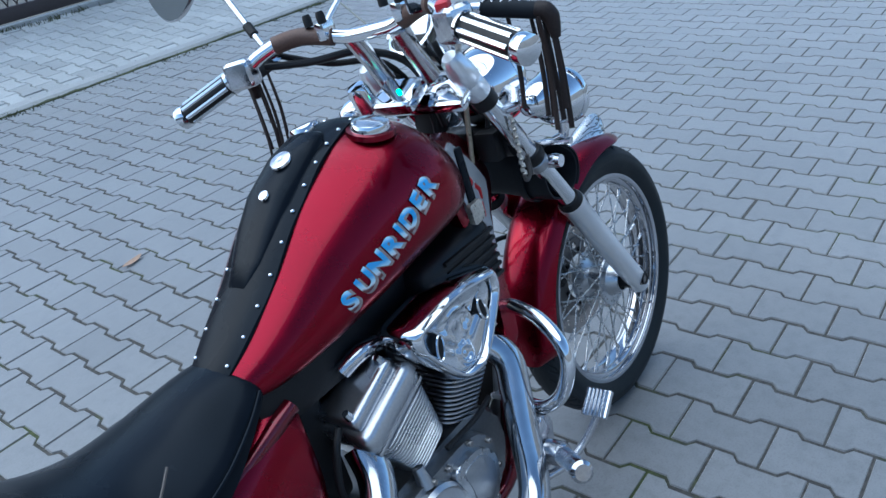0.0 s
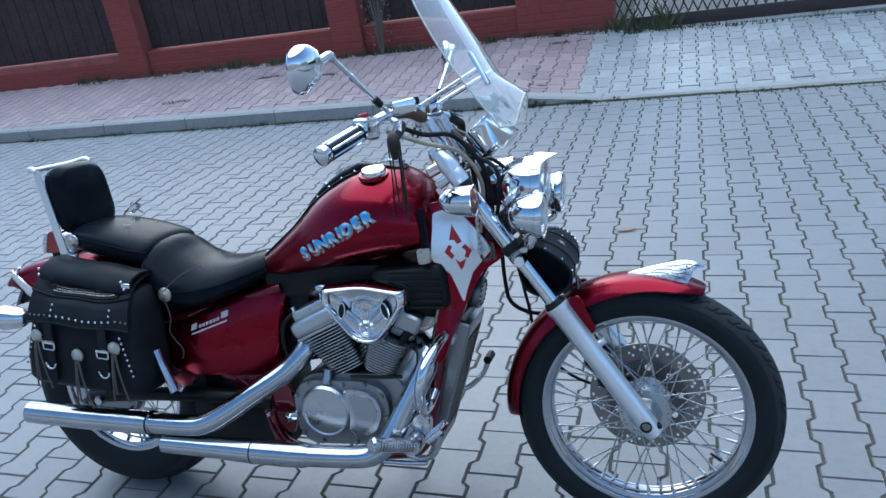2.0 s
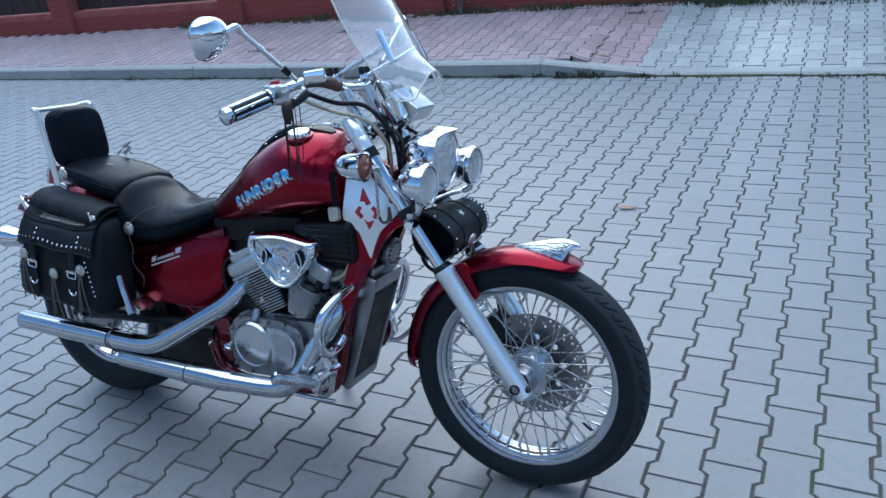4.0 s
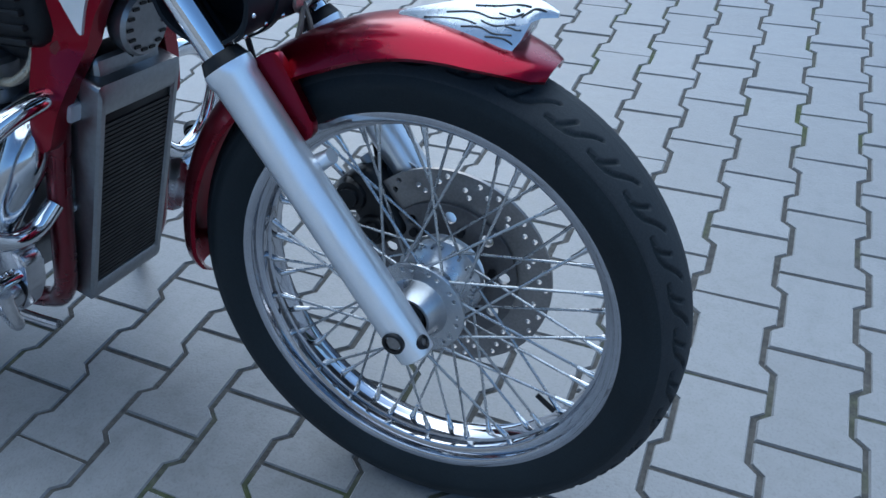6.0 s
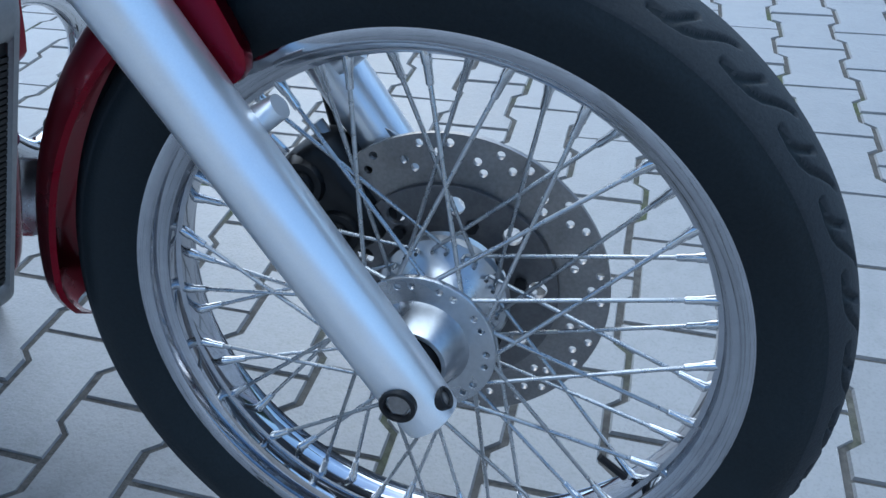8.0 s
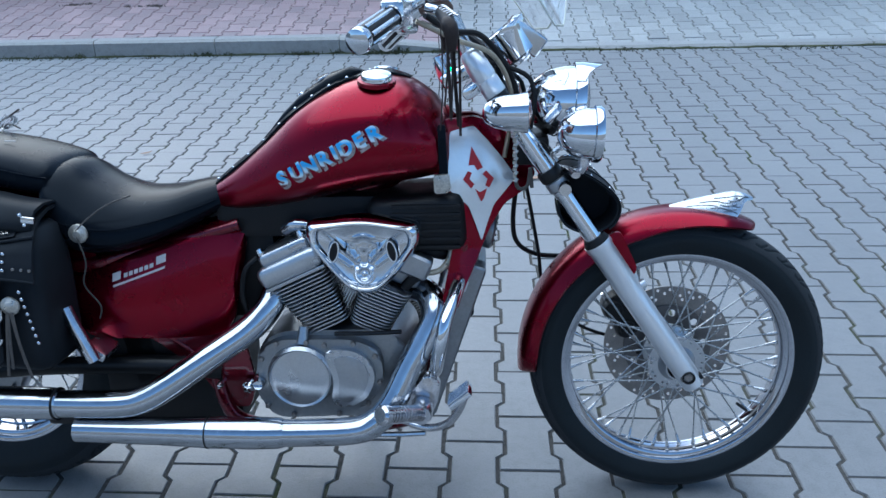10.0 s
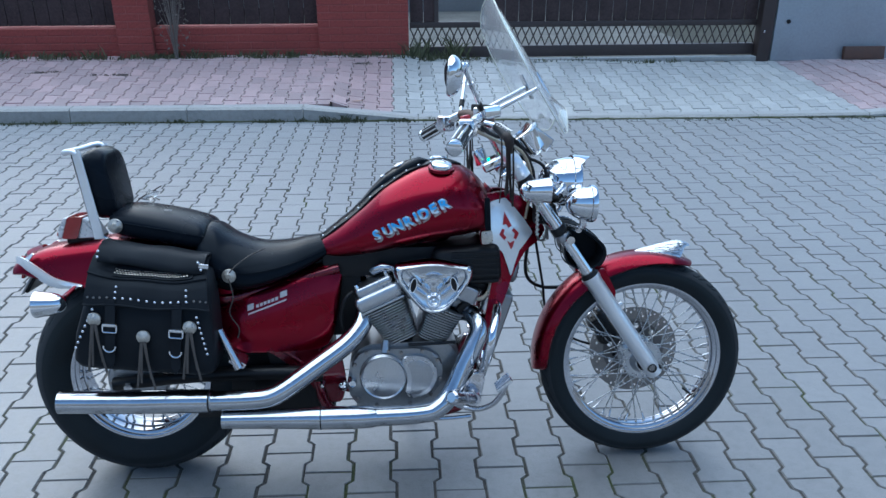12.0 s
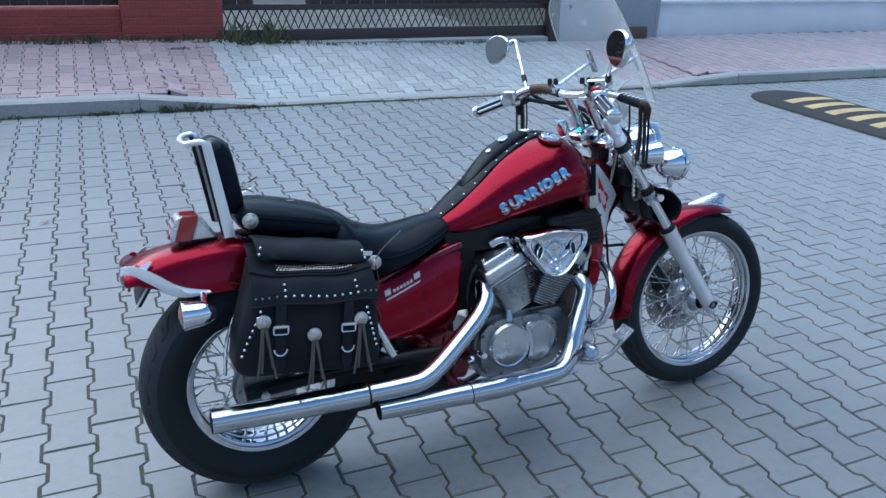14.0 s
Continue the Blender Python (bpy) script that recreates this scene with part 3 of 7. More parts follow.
for i, (x, s, h) in enumerate([(-2.9, 0.22, 0.05), (-1.75, 0.16, 0.05), (-0.9, 0.12, 0.06), (0.42, 0.20, 0.10), (0.55, 0.14, 0.09), (0.75, 0.16, 0.07), (-3.8, 0.2, 0.07), (2.6, 0.22, 0.03), (3.9, 0.3, 0.03), (1.6, 0.25, 0.025), (-0.25, 0.1, 0.05), (5.0, 0.2, 0.04), (-2.3, 0.2, 0.06), (-1.3, 0.18, 0.05), (0.15, 0.15, 0.07), (1.0, 0.18, 0.05), (2.1, 0.2, 0.035), (3.2, 0.25, 0.035), (-4.6, 0.25, 0.06), (4.5, 0.2, 0.03)]):
    tuft(x, kerb_y(x) - 0.01, 0.0, s, h, 90, 10 + i, WEED, "green weeds growing in the kerb joint")
for i, (x, s, h) in enumerate([(-2.6, 0.3, 0.16), (-1.2, 0.25, 0.12), (-0.35, 0.25, 0.09), (0.1, 0.3, 0.12), (0.6, 0.2, 0.08), (1.15, 0.25, 0.15), (1.28, 0.22, 0.30), (1.6, 0.3, 0.06), (2.4, 0.4, 0.05), (3.6, 0.4, 0.05), (-3.6, 0.3, 0.14), (-5.2, 0.4, 0.16), (-2.1, 0.35, 0.10), (-0.8, 0.3, 0.10), (-3.1, 0.35, 0.12), (-4.3, 0.4, 0.12), (0.85, 0.25, 0.09), (-1.65, 0.2, 0.08)]):
    tuft(x, Y_F - 0.05, fence_foot(x), s, h, 120, 40 + i, WEED, "green weeds at the foot of the wall")
for i, (x, y, s) in enumerate([(-1.95, 5.75, 0.13), (0.62, 6.1, 0.14), (-3.4, 5.3, 0.16), (-2.6, 5.85, 0.10)]):
    tuft(x, y, walk_z(x, y), s, 0.035, 120, 70 + i, DRY, "flat brown dried tuft in the pink paving")

# a bare little shrub before the pillar
r = random.Random(8)
bm = bmesh.new()
for i in range(26):
    a = r.uniform(0, 6.283)
    tip = Vector((0.16 * math.cos(a) * r.uniform(0.2, 1), 0.10 * math.sin(a), r.uniform(0.3, 1.0)))
    add_tube(bm, [(0.01 * math.cos(a), 0.01 * math.sin(a), -0.02), (tip.x * 0.35, tip.y * 0.35, tip.z * 0.5), tip], [0.006, 0.004, 0.0015], 5, 3)
shrub = tagged(new("bare_shrub"), "thin bare grey shrub before a red pillar", "shrub")
shrub.matrix_basis = spot(-1.42, Y_F - 0.1, fence_foot(-1.42))
part("branchwork", bm, DRY, shrub)
me = leaf_cloud(-0.16, 0.16, -0.1, 0.1, 0.1, 0.9, 160, 0.018, 9)
me.materials.append(DRY)
o = new("dry_leaves", me)
o.parent = shrub


def fallen_leaf(x, y, z, turn, size, label):
    out = rounded([(-1, 0), (-0.3, 0.3), (0.5, 0.24), (1, 0), (0.5, -0.26), (-0.3, -0.28)], 0.2, 3)
    bm = bmesh.new()
    add_rings(bm, [[(size * u, size * v, h + 0.006 + 0.010 * abs(v) + 0.008 * u * u) for u, v in out] for h in (0, 0.0012)])
    return tagged(finish("fallen_leaf", bm, DRY_LEAF, m=spot(x, y, z) @ pose(0, 0, 0, 0, 0, turn)), label, "leaf")


fallen_leaf(1.407, 1.923, 0, 12, 0.055, "curled dry brown leaf on the grey paving")
fallen_leaf(0.5, 4.95, walk_z(0.5, 4.95), 5, 0.05, "pale dry leaf on the pink paving")
fallen_leaf(-0.6, 2.35, 0, 40, 0.035, "small dry brown leaf on the grey paving")

# ---- the motorcycle, leaning on its side stand ----
bike = tagged(new("motorcycle"), "dark red and chrome cruiser motorcycle leaning on its side stand", "motorcycle")
LEAN = pose(0, 0.012, 0, -9.5, 0, 0)
bike.matrix_basis = LEAN
RAKE = Vector((-0.559, 0, 0.829))
PIVOT = Vector((1.172, 0, 0.883))
STEER = Matrix.Translation(PIVOT) @ Matrix.Rotation(radians(0.0), 4, RAKE) @ Matrix.Translation(-PIVOT)
BARS = Matrix.Translation(PIVOT) @ Matrix.Rotation(radians(4.5), 4, RAKE) @ Matrix.Translation(-PIVOT)
MID = -0.014
FRONT_AXLE, REAR_AXLE = Vector((1.595, MID - 0.006, 0.321)), Vector((0.050, 0, 0.326))


def fork(s, y, fwd=0.0):
    """A point s metres up the fork from the axle, and fwd metres before it."""
    return Vector((1.602 - 0.559 * s + 0.829 * fwd, y, 0.324 + 0.829 * s + 0.559 * fwd))


# each repeat of the tread: a stem that sweeps to the middle, and a short branch: (share of the repeat, share of the half width)
GROOVES = ([(0.0, 0.735), (0.22, 0.755), (0.45, 0.745), (0.62, 0.69), (0.78, 0.56), (0.92, 0.44), (1.06, 0.36)], [(0.22, 0.755), (0.34, 0.68), (0.44, 0.56), (0.50, 0.47)])


def groove_depth(u, v, pitch, across):
    """How deep the tread is cut at a place of its repeat."""
    deep = 0.0
    for line in GROOVES:
        for i in range(len(line) - 1):
            for k in (-1, 0, 1):
                px, py = (u - line[i][0] - k) * pitch, (v - line[i][1]) * across
                qx, qy = (line[i + 1][0] - line[i][0]) * pitch, (line[i + 1][1] - line[i][1]) * across
                f = min(1.0, max(0.0, (px * qx + py * qy) / (qx * qx + qy * qy)))
                gap = math.hypot(px - f * qx, py - f * qy)
                edge = min(1.0, max(0.0, (0.0034 - gap) / 0.0022))
                deep = max(deep, edge * edge * (3 - 2 * edge))
    return 0.0036 * deep


def tyre_line(radius, half, bead):
    """The tyre's outline from its bead up to the middle of the tread."""
    h = radius - bead
    side = [(bead - 0.004, 0.66 * half), (bead + 0.14 * h, 0.84 * half), (bead + 0.34 * h, 0.96 * half), (bead + 0.50 * h, 1.0 * half), (bead + 0.66 * h, 0.94 * half), (bead + 0.80 * h, 0.79 * half), (bead + 0.91 * h, 0.57 * half), (bead + 0.975 * h, 0.30 * half), (radius, 0.0)]
    return glide([(a, b, 0) for a, b in side[:5]], 4)[:-1] + glide([(a, b, 0) for a, b in side], 14)[56:]


def tyre_mesh(radius, half, bead, steps, waves):
    """A tyre with a dark sidewall, a shoulder edge and hooked grooves cut into its tread."""
    h = radius - bead
    fine = tyre_line(radius, half, bead)
    prof = [(p.x, -p.y) for p in fine] + [(p.x, p.y) for p in reversed(fine[:-1])]
    pitch, table = 2 * math.pi * radius / waves, []
    for k in range(steps):
        table.append([groove_depth((1.0 - k / steps + (0.5 if y > 0 else 0.0)) % 1.0, abs(y) / half, pitch, 1.1 * half) if r > bead + 0.64 * h else 0.0 for r, y in prof])
    rings = []
    for k in range(steps * waves):
        a = 2 * math.pi * k / (steps * waves)
        rings.append([((r + (0.0012 if r > bead + 0.67 * h else 0.0) - cut) * math.cos(a), y, (r + (0.0012 if r > bead + 0.67 * h else 0.0) - cut) * math.sin(a)) for (r, y), cut in zip(prof, table[k % steps])])
    return add_rings(bmesh.new(), rings, closed_rings=False, loop=True)


def spoke_mesh(rf, yf, rr, yr, turn):
    bm = bmesh.new()
    a = radians(turn)
    s, e = Vector((rf, yf, 0)), Vector((rr * math.cos(a), yr, rr * math.sin(a)))
    d = (e - s).normalized()
    inward = Vector((0, 0.009 if yf < 0 else -0.009, 0))
    add_tube(bm, [s + inward, s, s + 0.006 * d], 0.0019, 8, 2)
    add_tube(bm, [s, e], 0.0019, 8, 0)
    return bm


def nipple_mesh(rf, yf, rr, yr, turn):
    """The threaded sleeve that holds a spoke in the rim."""
    a = radians(turn)
    s, e = Vector((rf, yf, 0)), Vector((rr * math.cos(a), yr, rr * math.sin(a)))
    d = (e - s).normalized()
    return tube([e - 0.021 * d, e - 0.020 * d, e - 0.007 * d, e - 0.006 * d, e + 0.004 * d], [0.0026, 0.0031, 0.0033, 0.0040, 0.0046], 10, 0)


def wheel(name, axle, m, radius, half, bead, spoke_count, flange_r, yf, label, waves):
    rim_w = 0.70 * half
    b = bead
    prof = [(b + 0.004, -rim_w - 0.003), (b + 0.004, rim_w + 0.003), (b - 0.004, rim_w + 0.003), (b - 0.007, rim_w + 0.001), (b - 0.006, rim_w - 0.003), (b - 0.003, rim_w - 0.006), (b - 0.004, rim_w - 0.009), (b - 0.012, rim_w - 0.011), (b - 0.015, rim_w - 0.013), (b - 0.014, rim_w - 0.018), (b - 0.016, 0.30 * rim_w), (b - 0.020, 0.26 * rim_w), (b - 0.021, 0),
            (b - 0.020, -0.26 * rim_w), (b - 0.016, -0.30 * rim_w), (b - 0.014, -rim_w + 0.018), (b - 0.015, -rim_w + 0.013), (b - 0.012, -rim_w + 0.011), (b - 0.004, -rim_w + 0.009), (b - 0.003, -rim_w + 0.006), (b - 0.006, -rim_w + 0.003), (b - 0.007, -rim_w - 0.001), (b - 0.004, -rim_w - 0.003)]
    wh = part(name, lathe(prof, 96, loop=True), RIM_CHROME, bike, label, 50, m @ Matrix.Translation(axle))
    tyre = part("tyre", tyre_mesh(radius, half, b, 38, waves), RUBBER, wh, "black tyre with hooked tread grooves", 120)
    tyre.data.materials.append(TREAD)
    mids = np.empty(3 * len(tyre.data.polygons))
    tyre.data.polygons.foreach_get("center", mids)
    mids = mids.reshape(-1, 3)
    r = np.hypot(mids[:, 0], mids[:, 2])
    crown = sorted((p.y, p.x) for p in tyre_line(radius, half, b)[16:])
    whole = np.interp(np.abs(mids[:, 1]), [y for y, x in crown], [x for y, x in crown])
    # worn crown is paler; groove faces stay dark, painting shade into the cuts
    worn = (r > b + 0.66 * (radius - b)) & (r > whole - 0.0009)
    tyre.data.polygons.foreach_set("material_index", worn.astype(np.int32))
    n = spoke_count // 4
    step = 360 / n
    for side, (y, off) in enumerate(((-yf, 0.0), (yf, step / 4))):
        for sign, extra in ((1, 0.0), (-1, step / 2)):
            tilt = 44 * sign
            first = None
            for k in range(n):
                turn = step * k + off + extra - tilt
                mm = Matrix.Rotation(-radians(turn), 4, "Y")
                if first is None:
                    shape = (flange_r - 0.005, y, b - 0.022, 0.006 if y > 0 else -0.006, tilt)
                    first = part("spoke", spoke_mesh(*shape), SPOKE, wh, "", 80, mm)
                    sleeve = part("spoke_nipple", nipple_mesh(*shape), NIPPLE, wh, "", 40, mm)
                else:
                    again(first, mm)
                    again(sleeve, mm)
    return wh


front_wheel = wheel("front_wheel", FRONT_AXLE, STEER, 0.3195, 0.050, 0.247, 48, 0.056, 0.033, "spoked front wheel with a chrome rim", 35)

# front hub: drilled flange, cone and barrel
holes = [circle((0.0545 - 0.006 * (k % 2)) * math.cos(a), (0.0545 - 0.006 * (k % 2)) * math.sin(a), 0.0036, 10) for a in [2 * math.pi * (k + 0.3 * (k % 2)) / 20 for k in range(20)]]
part("hub_flange", shift(drilled([circle(0, 0, 0.0615, 64)] + holes, 0.004, 0.0008), spot(0, -0.034, 0)), POLISHED, front_wheel, "drilled bright hub flange")
part("hub_cone", lathe([(0.042, -0.0345), (0.0405, -0.038), (0.0300, -0.060), (0.0285, -0.062), (0.025, -0.062), (0.025, -0.052)], 48), POLISHED, front_wheel)
part("hub_seal", lathe([(0.0255, -0.050), (0.0255, -0.0605), (0.022, -0.056), (0.018, -0.060), (0.018, -0.086), (0.0, -0.086)], 28), BLACK_PLASTIC, front_wheel)
part("hub_barrel", lathe([(0.044, -0.033), (0.036, -0.026), (0.030, -0.015), (0.030, 0.015), (0.040, 0.028), (0.058, 0.034), (0.060, 0.040), (0.056, 0.046), (0.046, 0.052), (0.0, 0.054)], 48), POLISHED, front_wheel)
part("axle_shaft", lathe([(0.0, -0.112), (0.009, -0.112), (0.009, 0.112), (0.0, 0.112)], 16), STEEL, front_wheel)


def ring_holes(outer, inner, holes):
    return [circle(0, 0, outer, 110)] + [circle(r * math.cos(a), r * math.sin(a), size, 12) for r, a, size in holes] + [circle(0, 0, inner, 64)]


small = [(0.143 * r, 2 * math.pi * k / 12 + da, 0.0041) for k in range(12) for r, da in ((0.945, 0.0), (0.885, 0.09), (0.945, 0.20), (0.80, 0.27), (0.86, 0.33))]
disc = part("brake_disc", shift(drilled(ring_holes(0.143, 0.096, small), 0.005, 0.0004), spot(0, 0.064, 0)), STEEL, front_wheel, "drilled grey steel brake disc")
large = [(0.081, 2 * math.pi * k / 9 + 0.1, 0.0092) for k in range(9)]
part("disc_carrier", shift(drilled(ring_holes(0.0985, 0.056, large), 0.005, 0.0006), spot(0, 0.0585, 0)), CARRIER, disc, "darker drilled disc carrier")
part("disc_band", lathe([(0.1065, 0.0612), (0.1085, 0.0612), (0.1085, 0.0622), (0.1065, 0.0622)], 72, loop=True), CARRIER, disc)
for k in range(6):
    a = 2 * math.pi * k / 6 + 0.2
    part("disc_bolt", lathe([(0.0, 0.058), (0.006, 0.058), (0.006, 0.050), (0.0, 0.050)], 8, m=spot(0.067 * math.cos(a), 0, 0.067 * math.sin(a))), BLACK_METAL, front_wheel)
part("valve", tube([(0.0, 0, 0), (0, 0, 0.03)], 0.0035, 8, 0), BLACK_PLASTIC, front_wheel, m=Matrix.Rotation(radians(38), 4, "Y") @ spot(0, 0.0, 0) @ Matrix.Translation((0.221, 0, 0)) @ Matrix.Rotation(radians(-90), 4, "Y"))

rear_wheel = wheel("rear_wheel", REAR_AXLE, Matrix(), 0.324, 0.083, 0.203, 40, 0.062, 0.055, "wide spoked rear wheel with a chrome rim", 32)
part("hub_barrel", lathe([(0.0, -0.085), (0.050, -0.085), (0.062, -0.066), (0.064, -0.052), (0.052, -0.045), (0.048, 0.04), (0.064, 0.052), (0.064, 0.066), (0.0, 0.085)], 48), ALLOY, rear_wheel)
part("drum_cover", lathe([(0.0, -0.100), (0.060, -0.100), (0.084, -0.094), (0.090, -0.084), (0.090, -0.060), (0.0, -0.060)], 48), ALLOY_DULL, rear_wheel, "dull alloy brake drum cover")
for k in range(10):
    a = 2 * math.pi * k / 10
    part("drum_bolt", lathe([(0.0, -0.106), (0.0055, -0.106), (0.0055, -0.094), (0.0, -0.094)], 8, m=spot(0.073 * math.cos(a), 0, 0.073 * math.sin(a))), STEEL, rear_wheel)

# ---- fork, triple clamps, front mudguard ----
for y in (-0.110, 0.082):
    s = -1 if y < 0 else 1
    leg = part("fork_leg", shift(add_tube(bmesh.new(), [fork(-0.037, y), fork(-0.032, y), fork(0.0, y), fork(0.06, y), fork(0.2, y), fork(0.335, y), fork(0.340, y), fork(0.352, y)], [0.014, 0.0225, 0.0245, 0.0252, 0.0252, 0.0262, 0.0285, 0.0285], 28, 0), STEER), SILVER, bike, "satin silver lower fork leg")
    part("dust_seal", shift(tube([fork(0.350, y), fork(0.356, y), fork(0.366, y)], [0.0275, 0.0265, 0.0225], 24, 0), STEER), BLACK_PLASTIC, leg)
    part("fork_tube", shift(tube([fork(0.355, y), fork(0.78, y)], 0.0190, 28, 0), STEER), CHROME, leg, "chrome fork tube")
    part("fork_collar", shift(tube([fork(0.512, y), fork(0.516, y), fork(0.532, y), fork(0.536, y)], [0.0225, 0.0245, 0.0245, 0.0225], 24, 0), STEER), BLACK_METAL, leg)
    part("fork_cover", shift(tube([fork(0.712, y), fork(0.716, y), fork(0.744, y), fork(0.748, y), fork(0.754, y), fork(0.780, y), fork(0.785, y), fork(0.803, y), fork(0.812, y)], [0.0205, 0.0225, 0.0225, 0.0212, 0.0232, 0.0232, 0.0208, 0.0195, 0.013], 28, 0), STEER), SILVER, leg)
    part("cover_ring", shift(tube([fork(0.688, y), fork(0.714, y)], 0.0225, 24, 0), STEER), BLACK_METAL, leg)
    part("axle_socket", shift(lathe([(0.0138, -0.0220), (0.0138, -0.0268), (0.0130, -0.0276), (0.0105, -0.0276), (0.0095, -0.0245), (0.0095, -0.0220)], 24, m=spot(*fork(0.0, y)) @ Matrix.Diagonal((1, -s, 1, 1)), loop=True), STEER), BLACK_METAL, leg)
    part("axle_end", shift(lathe([(0.0097, -0.0246), (0.0080, -0.0250), (0.0060, -0.0240), (0.0, -0.0240)], 6, m=spot(*fork(0.0, y)) @ Matrix.Diagonal((1, -s, 1, 1))), STEER), STEEL, leg)
    pm = spot(*fork(-0.018, y - s * -0.006, 0.0232)) @ pose(0, 0, 0, 0, -34, 0)
    part("pinch_bolt", shift(lathe([(0.0085, -0.006), (0.0085, 0.002), (0.0070, 0.003), (0.0050, 0.0015), (0.0050, -0.006)], 18, "X", m=pm, loop=True), STEER), BLACK_METAL, leg)
    part("bolt_socket", shift(lathe([(0.0052, 0.0008), (0.0022, 0.0008), (0.0020, -0.003), (0.0, -0.003)], 6, "X", m=pm), STEER), STEEL, leg)
    part("fender_boss", shift(tube([fork(0.215, y * 0.80, 0.010), fork(0.215, y * 0.80, 0.036)], [0.011, 0.009], 14, 0), STEER), SILVER, leg)
lower_clamp = bmesh.new()
for s0, s1 in ((0.548, 0.586),):
    add_tube(lower_clamp, [fork(0.567, -0.098), fork(0.567, 0.070)], 0.024, 16, 0, 1.1)
    for y in (-0.11, 0.082):
        add_tube(lower_clamp, [fork(s0, y * 0.96), fork(s1, y * 0.96)], 0.0185, 20, 0)
part("lower_clamp", shift(lower_clamp, STEER), BLACK_METAL, bike)
for y in (-0.11, 0.082):
    part("lamp_clamp", shift(tube([fork(0.488, y), fork(0.491, y), fork(0.508, y), fork(0.511, y)], [0.0200, 0.0225, 0.0225, 0.0200], 24, 0), STEER), ALLOY, bike, "bright lamp bar clamp")
bm = block(0.07, 0.21, 0.024, Matrix.Translation(fork(0.745, MID, -0.02)) @ pose(0, 0, 0, 0, -34, 0), 0.010)
part("top_clamp", shift(bm, STEER), CHROME, bike)


def fender_skin(axle, radii, half, t0, t1, drop, steps, end_in, end_out, thick=0.004):
    """A mudguard: angles round the axle in degrees from straight ahead; half width; how far its sides hang."""
    rings = []
    n = 14
    for k in range(steps + 1):
        f = k / steps
        a = radians(t0 + (t1 - t0) * f)
        w = half * min(1, (0.45 + 0.55 * math.sqrt(min(1, f / end_in))) if end_in else 1, (0.55 + 0.45 * math.sqrt(min(1, (1 - f) / end_out))) if end_out else 1)
        crown = radii(math.degrees(a))
        hang = drop * (0.35 + 0.65 * min(1.0, f / 0.35))
        ring = []
        for layer, order in ((0, range(n + 1)), (thick, range(n, -1, -1))):
            for i in order:
                u = -1 + 2 * i / n
                y = (w - layer * 0.8) * math.copysign(abs(u) ** 0.85, u)
                r = crown - layer - hang * (0.35 * u * u + 0.65 * abs(u) ** 5)
                ring.append((axle.x + r * math.cos(a), axle.y + y, axle.z + r * math.sin(a)))
        rings.append(ring)
    return add_rings(bmesh.new(), rings)


front_fender = part("front_fender", shift(fender_skin(FRONT_AXLE, lambda d: 0.346, 0.068, 65.0, 184, 0.036, 60, 0.10, 0.06), STEER), RED, bike, "glossy candy red front mudguard")
for y in (MID - 0.071, MID + 0.071):
    out = rounded([(1.395, 0.590), (1.431, 0.625), (1.455, 0.634), (1.470, 0.602), (1.494, 0.552), (1.486, 0.536), (1.462, 0.530), (1.438, 0.540)], 0.012, 3)
    part("fender_stay", shift(slab(out, y - 0.006, y + 0.006, 0.003), STEER), RED, front_fender)

# silver eagle-head ornament riding on the front mudguard: a tent-shaped casting with a hooked tip
def guard_top(x):
    return FRONT_AXLE.z + math.sqrt(0.347 ** 2 - (x - FRONT_AXLE.x) ** 2)


def crest_foot(x):
    """The casting's lower edge: along the mudguard, then up to the beak."""
    return guard_top(min(x, 1.712)) - 0.003 + (0.034 * min(1.0, (x - 1.702) / 0.014) if x > 1.702 else 0.0)


crest_top = curve_of([(1.566, 0.6690), (1.60, 0.6780), (1.638, 0.6870), (1.685, 0.6960), (1.705, 0.6965), (1.722, 0.6920), (1.737, 0.6840)])
crest_half = curve_of([(1.566, 0.004), (1.60, 0.016), (1.638, 0.026), (1.685, 0.033), (1.705, 0.027), (1.722, 0.012), (1.737, 0.003)])
eagle_mid = FRONT_AXLE.y
rings = []
for k in range(24):
    x = 1.566 + 0.171 * k / 23
    w, zt = crest_half(x), crest_top(x)
    zb = min(crest_foot(x), zt - 0.002)
    side = [(x, -w, zb), (x, -0.88 * w, zb + 0.25 * (zt - zb)), (x, -0.52 * w, zb + 0.68 * (zt - zb)), (x, -0.12 * w, zt)]
    rings.append([(a, eagle_mid + b, c) for a, b, c in side + [(a, -b, c) for a, b, c in reversed(side)]])
ornament = part("fender_ornament", shift(add_rings(bmesh.new(), rings), STEER), SILVER_DECAL, front_fender, "silver eagle-head mudguard ornament with dark feather lines", 50)


def on_crest(x, f, s=-1):
    """A point on the casting's flank, f from its foot to its ridge."""
    w, zt, zb = crest_half(x), crest_top(x), crest_foot(x)
    return (x, eagle_mid + s * (float(np.interp(f, [0, 0.25, 0.68, 1], [w, 0.88 * w, 0.52 * w, 0.12 * w])) + 0.0006), zb + f * (zt - zb))


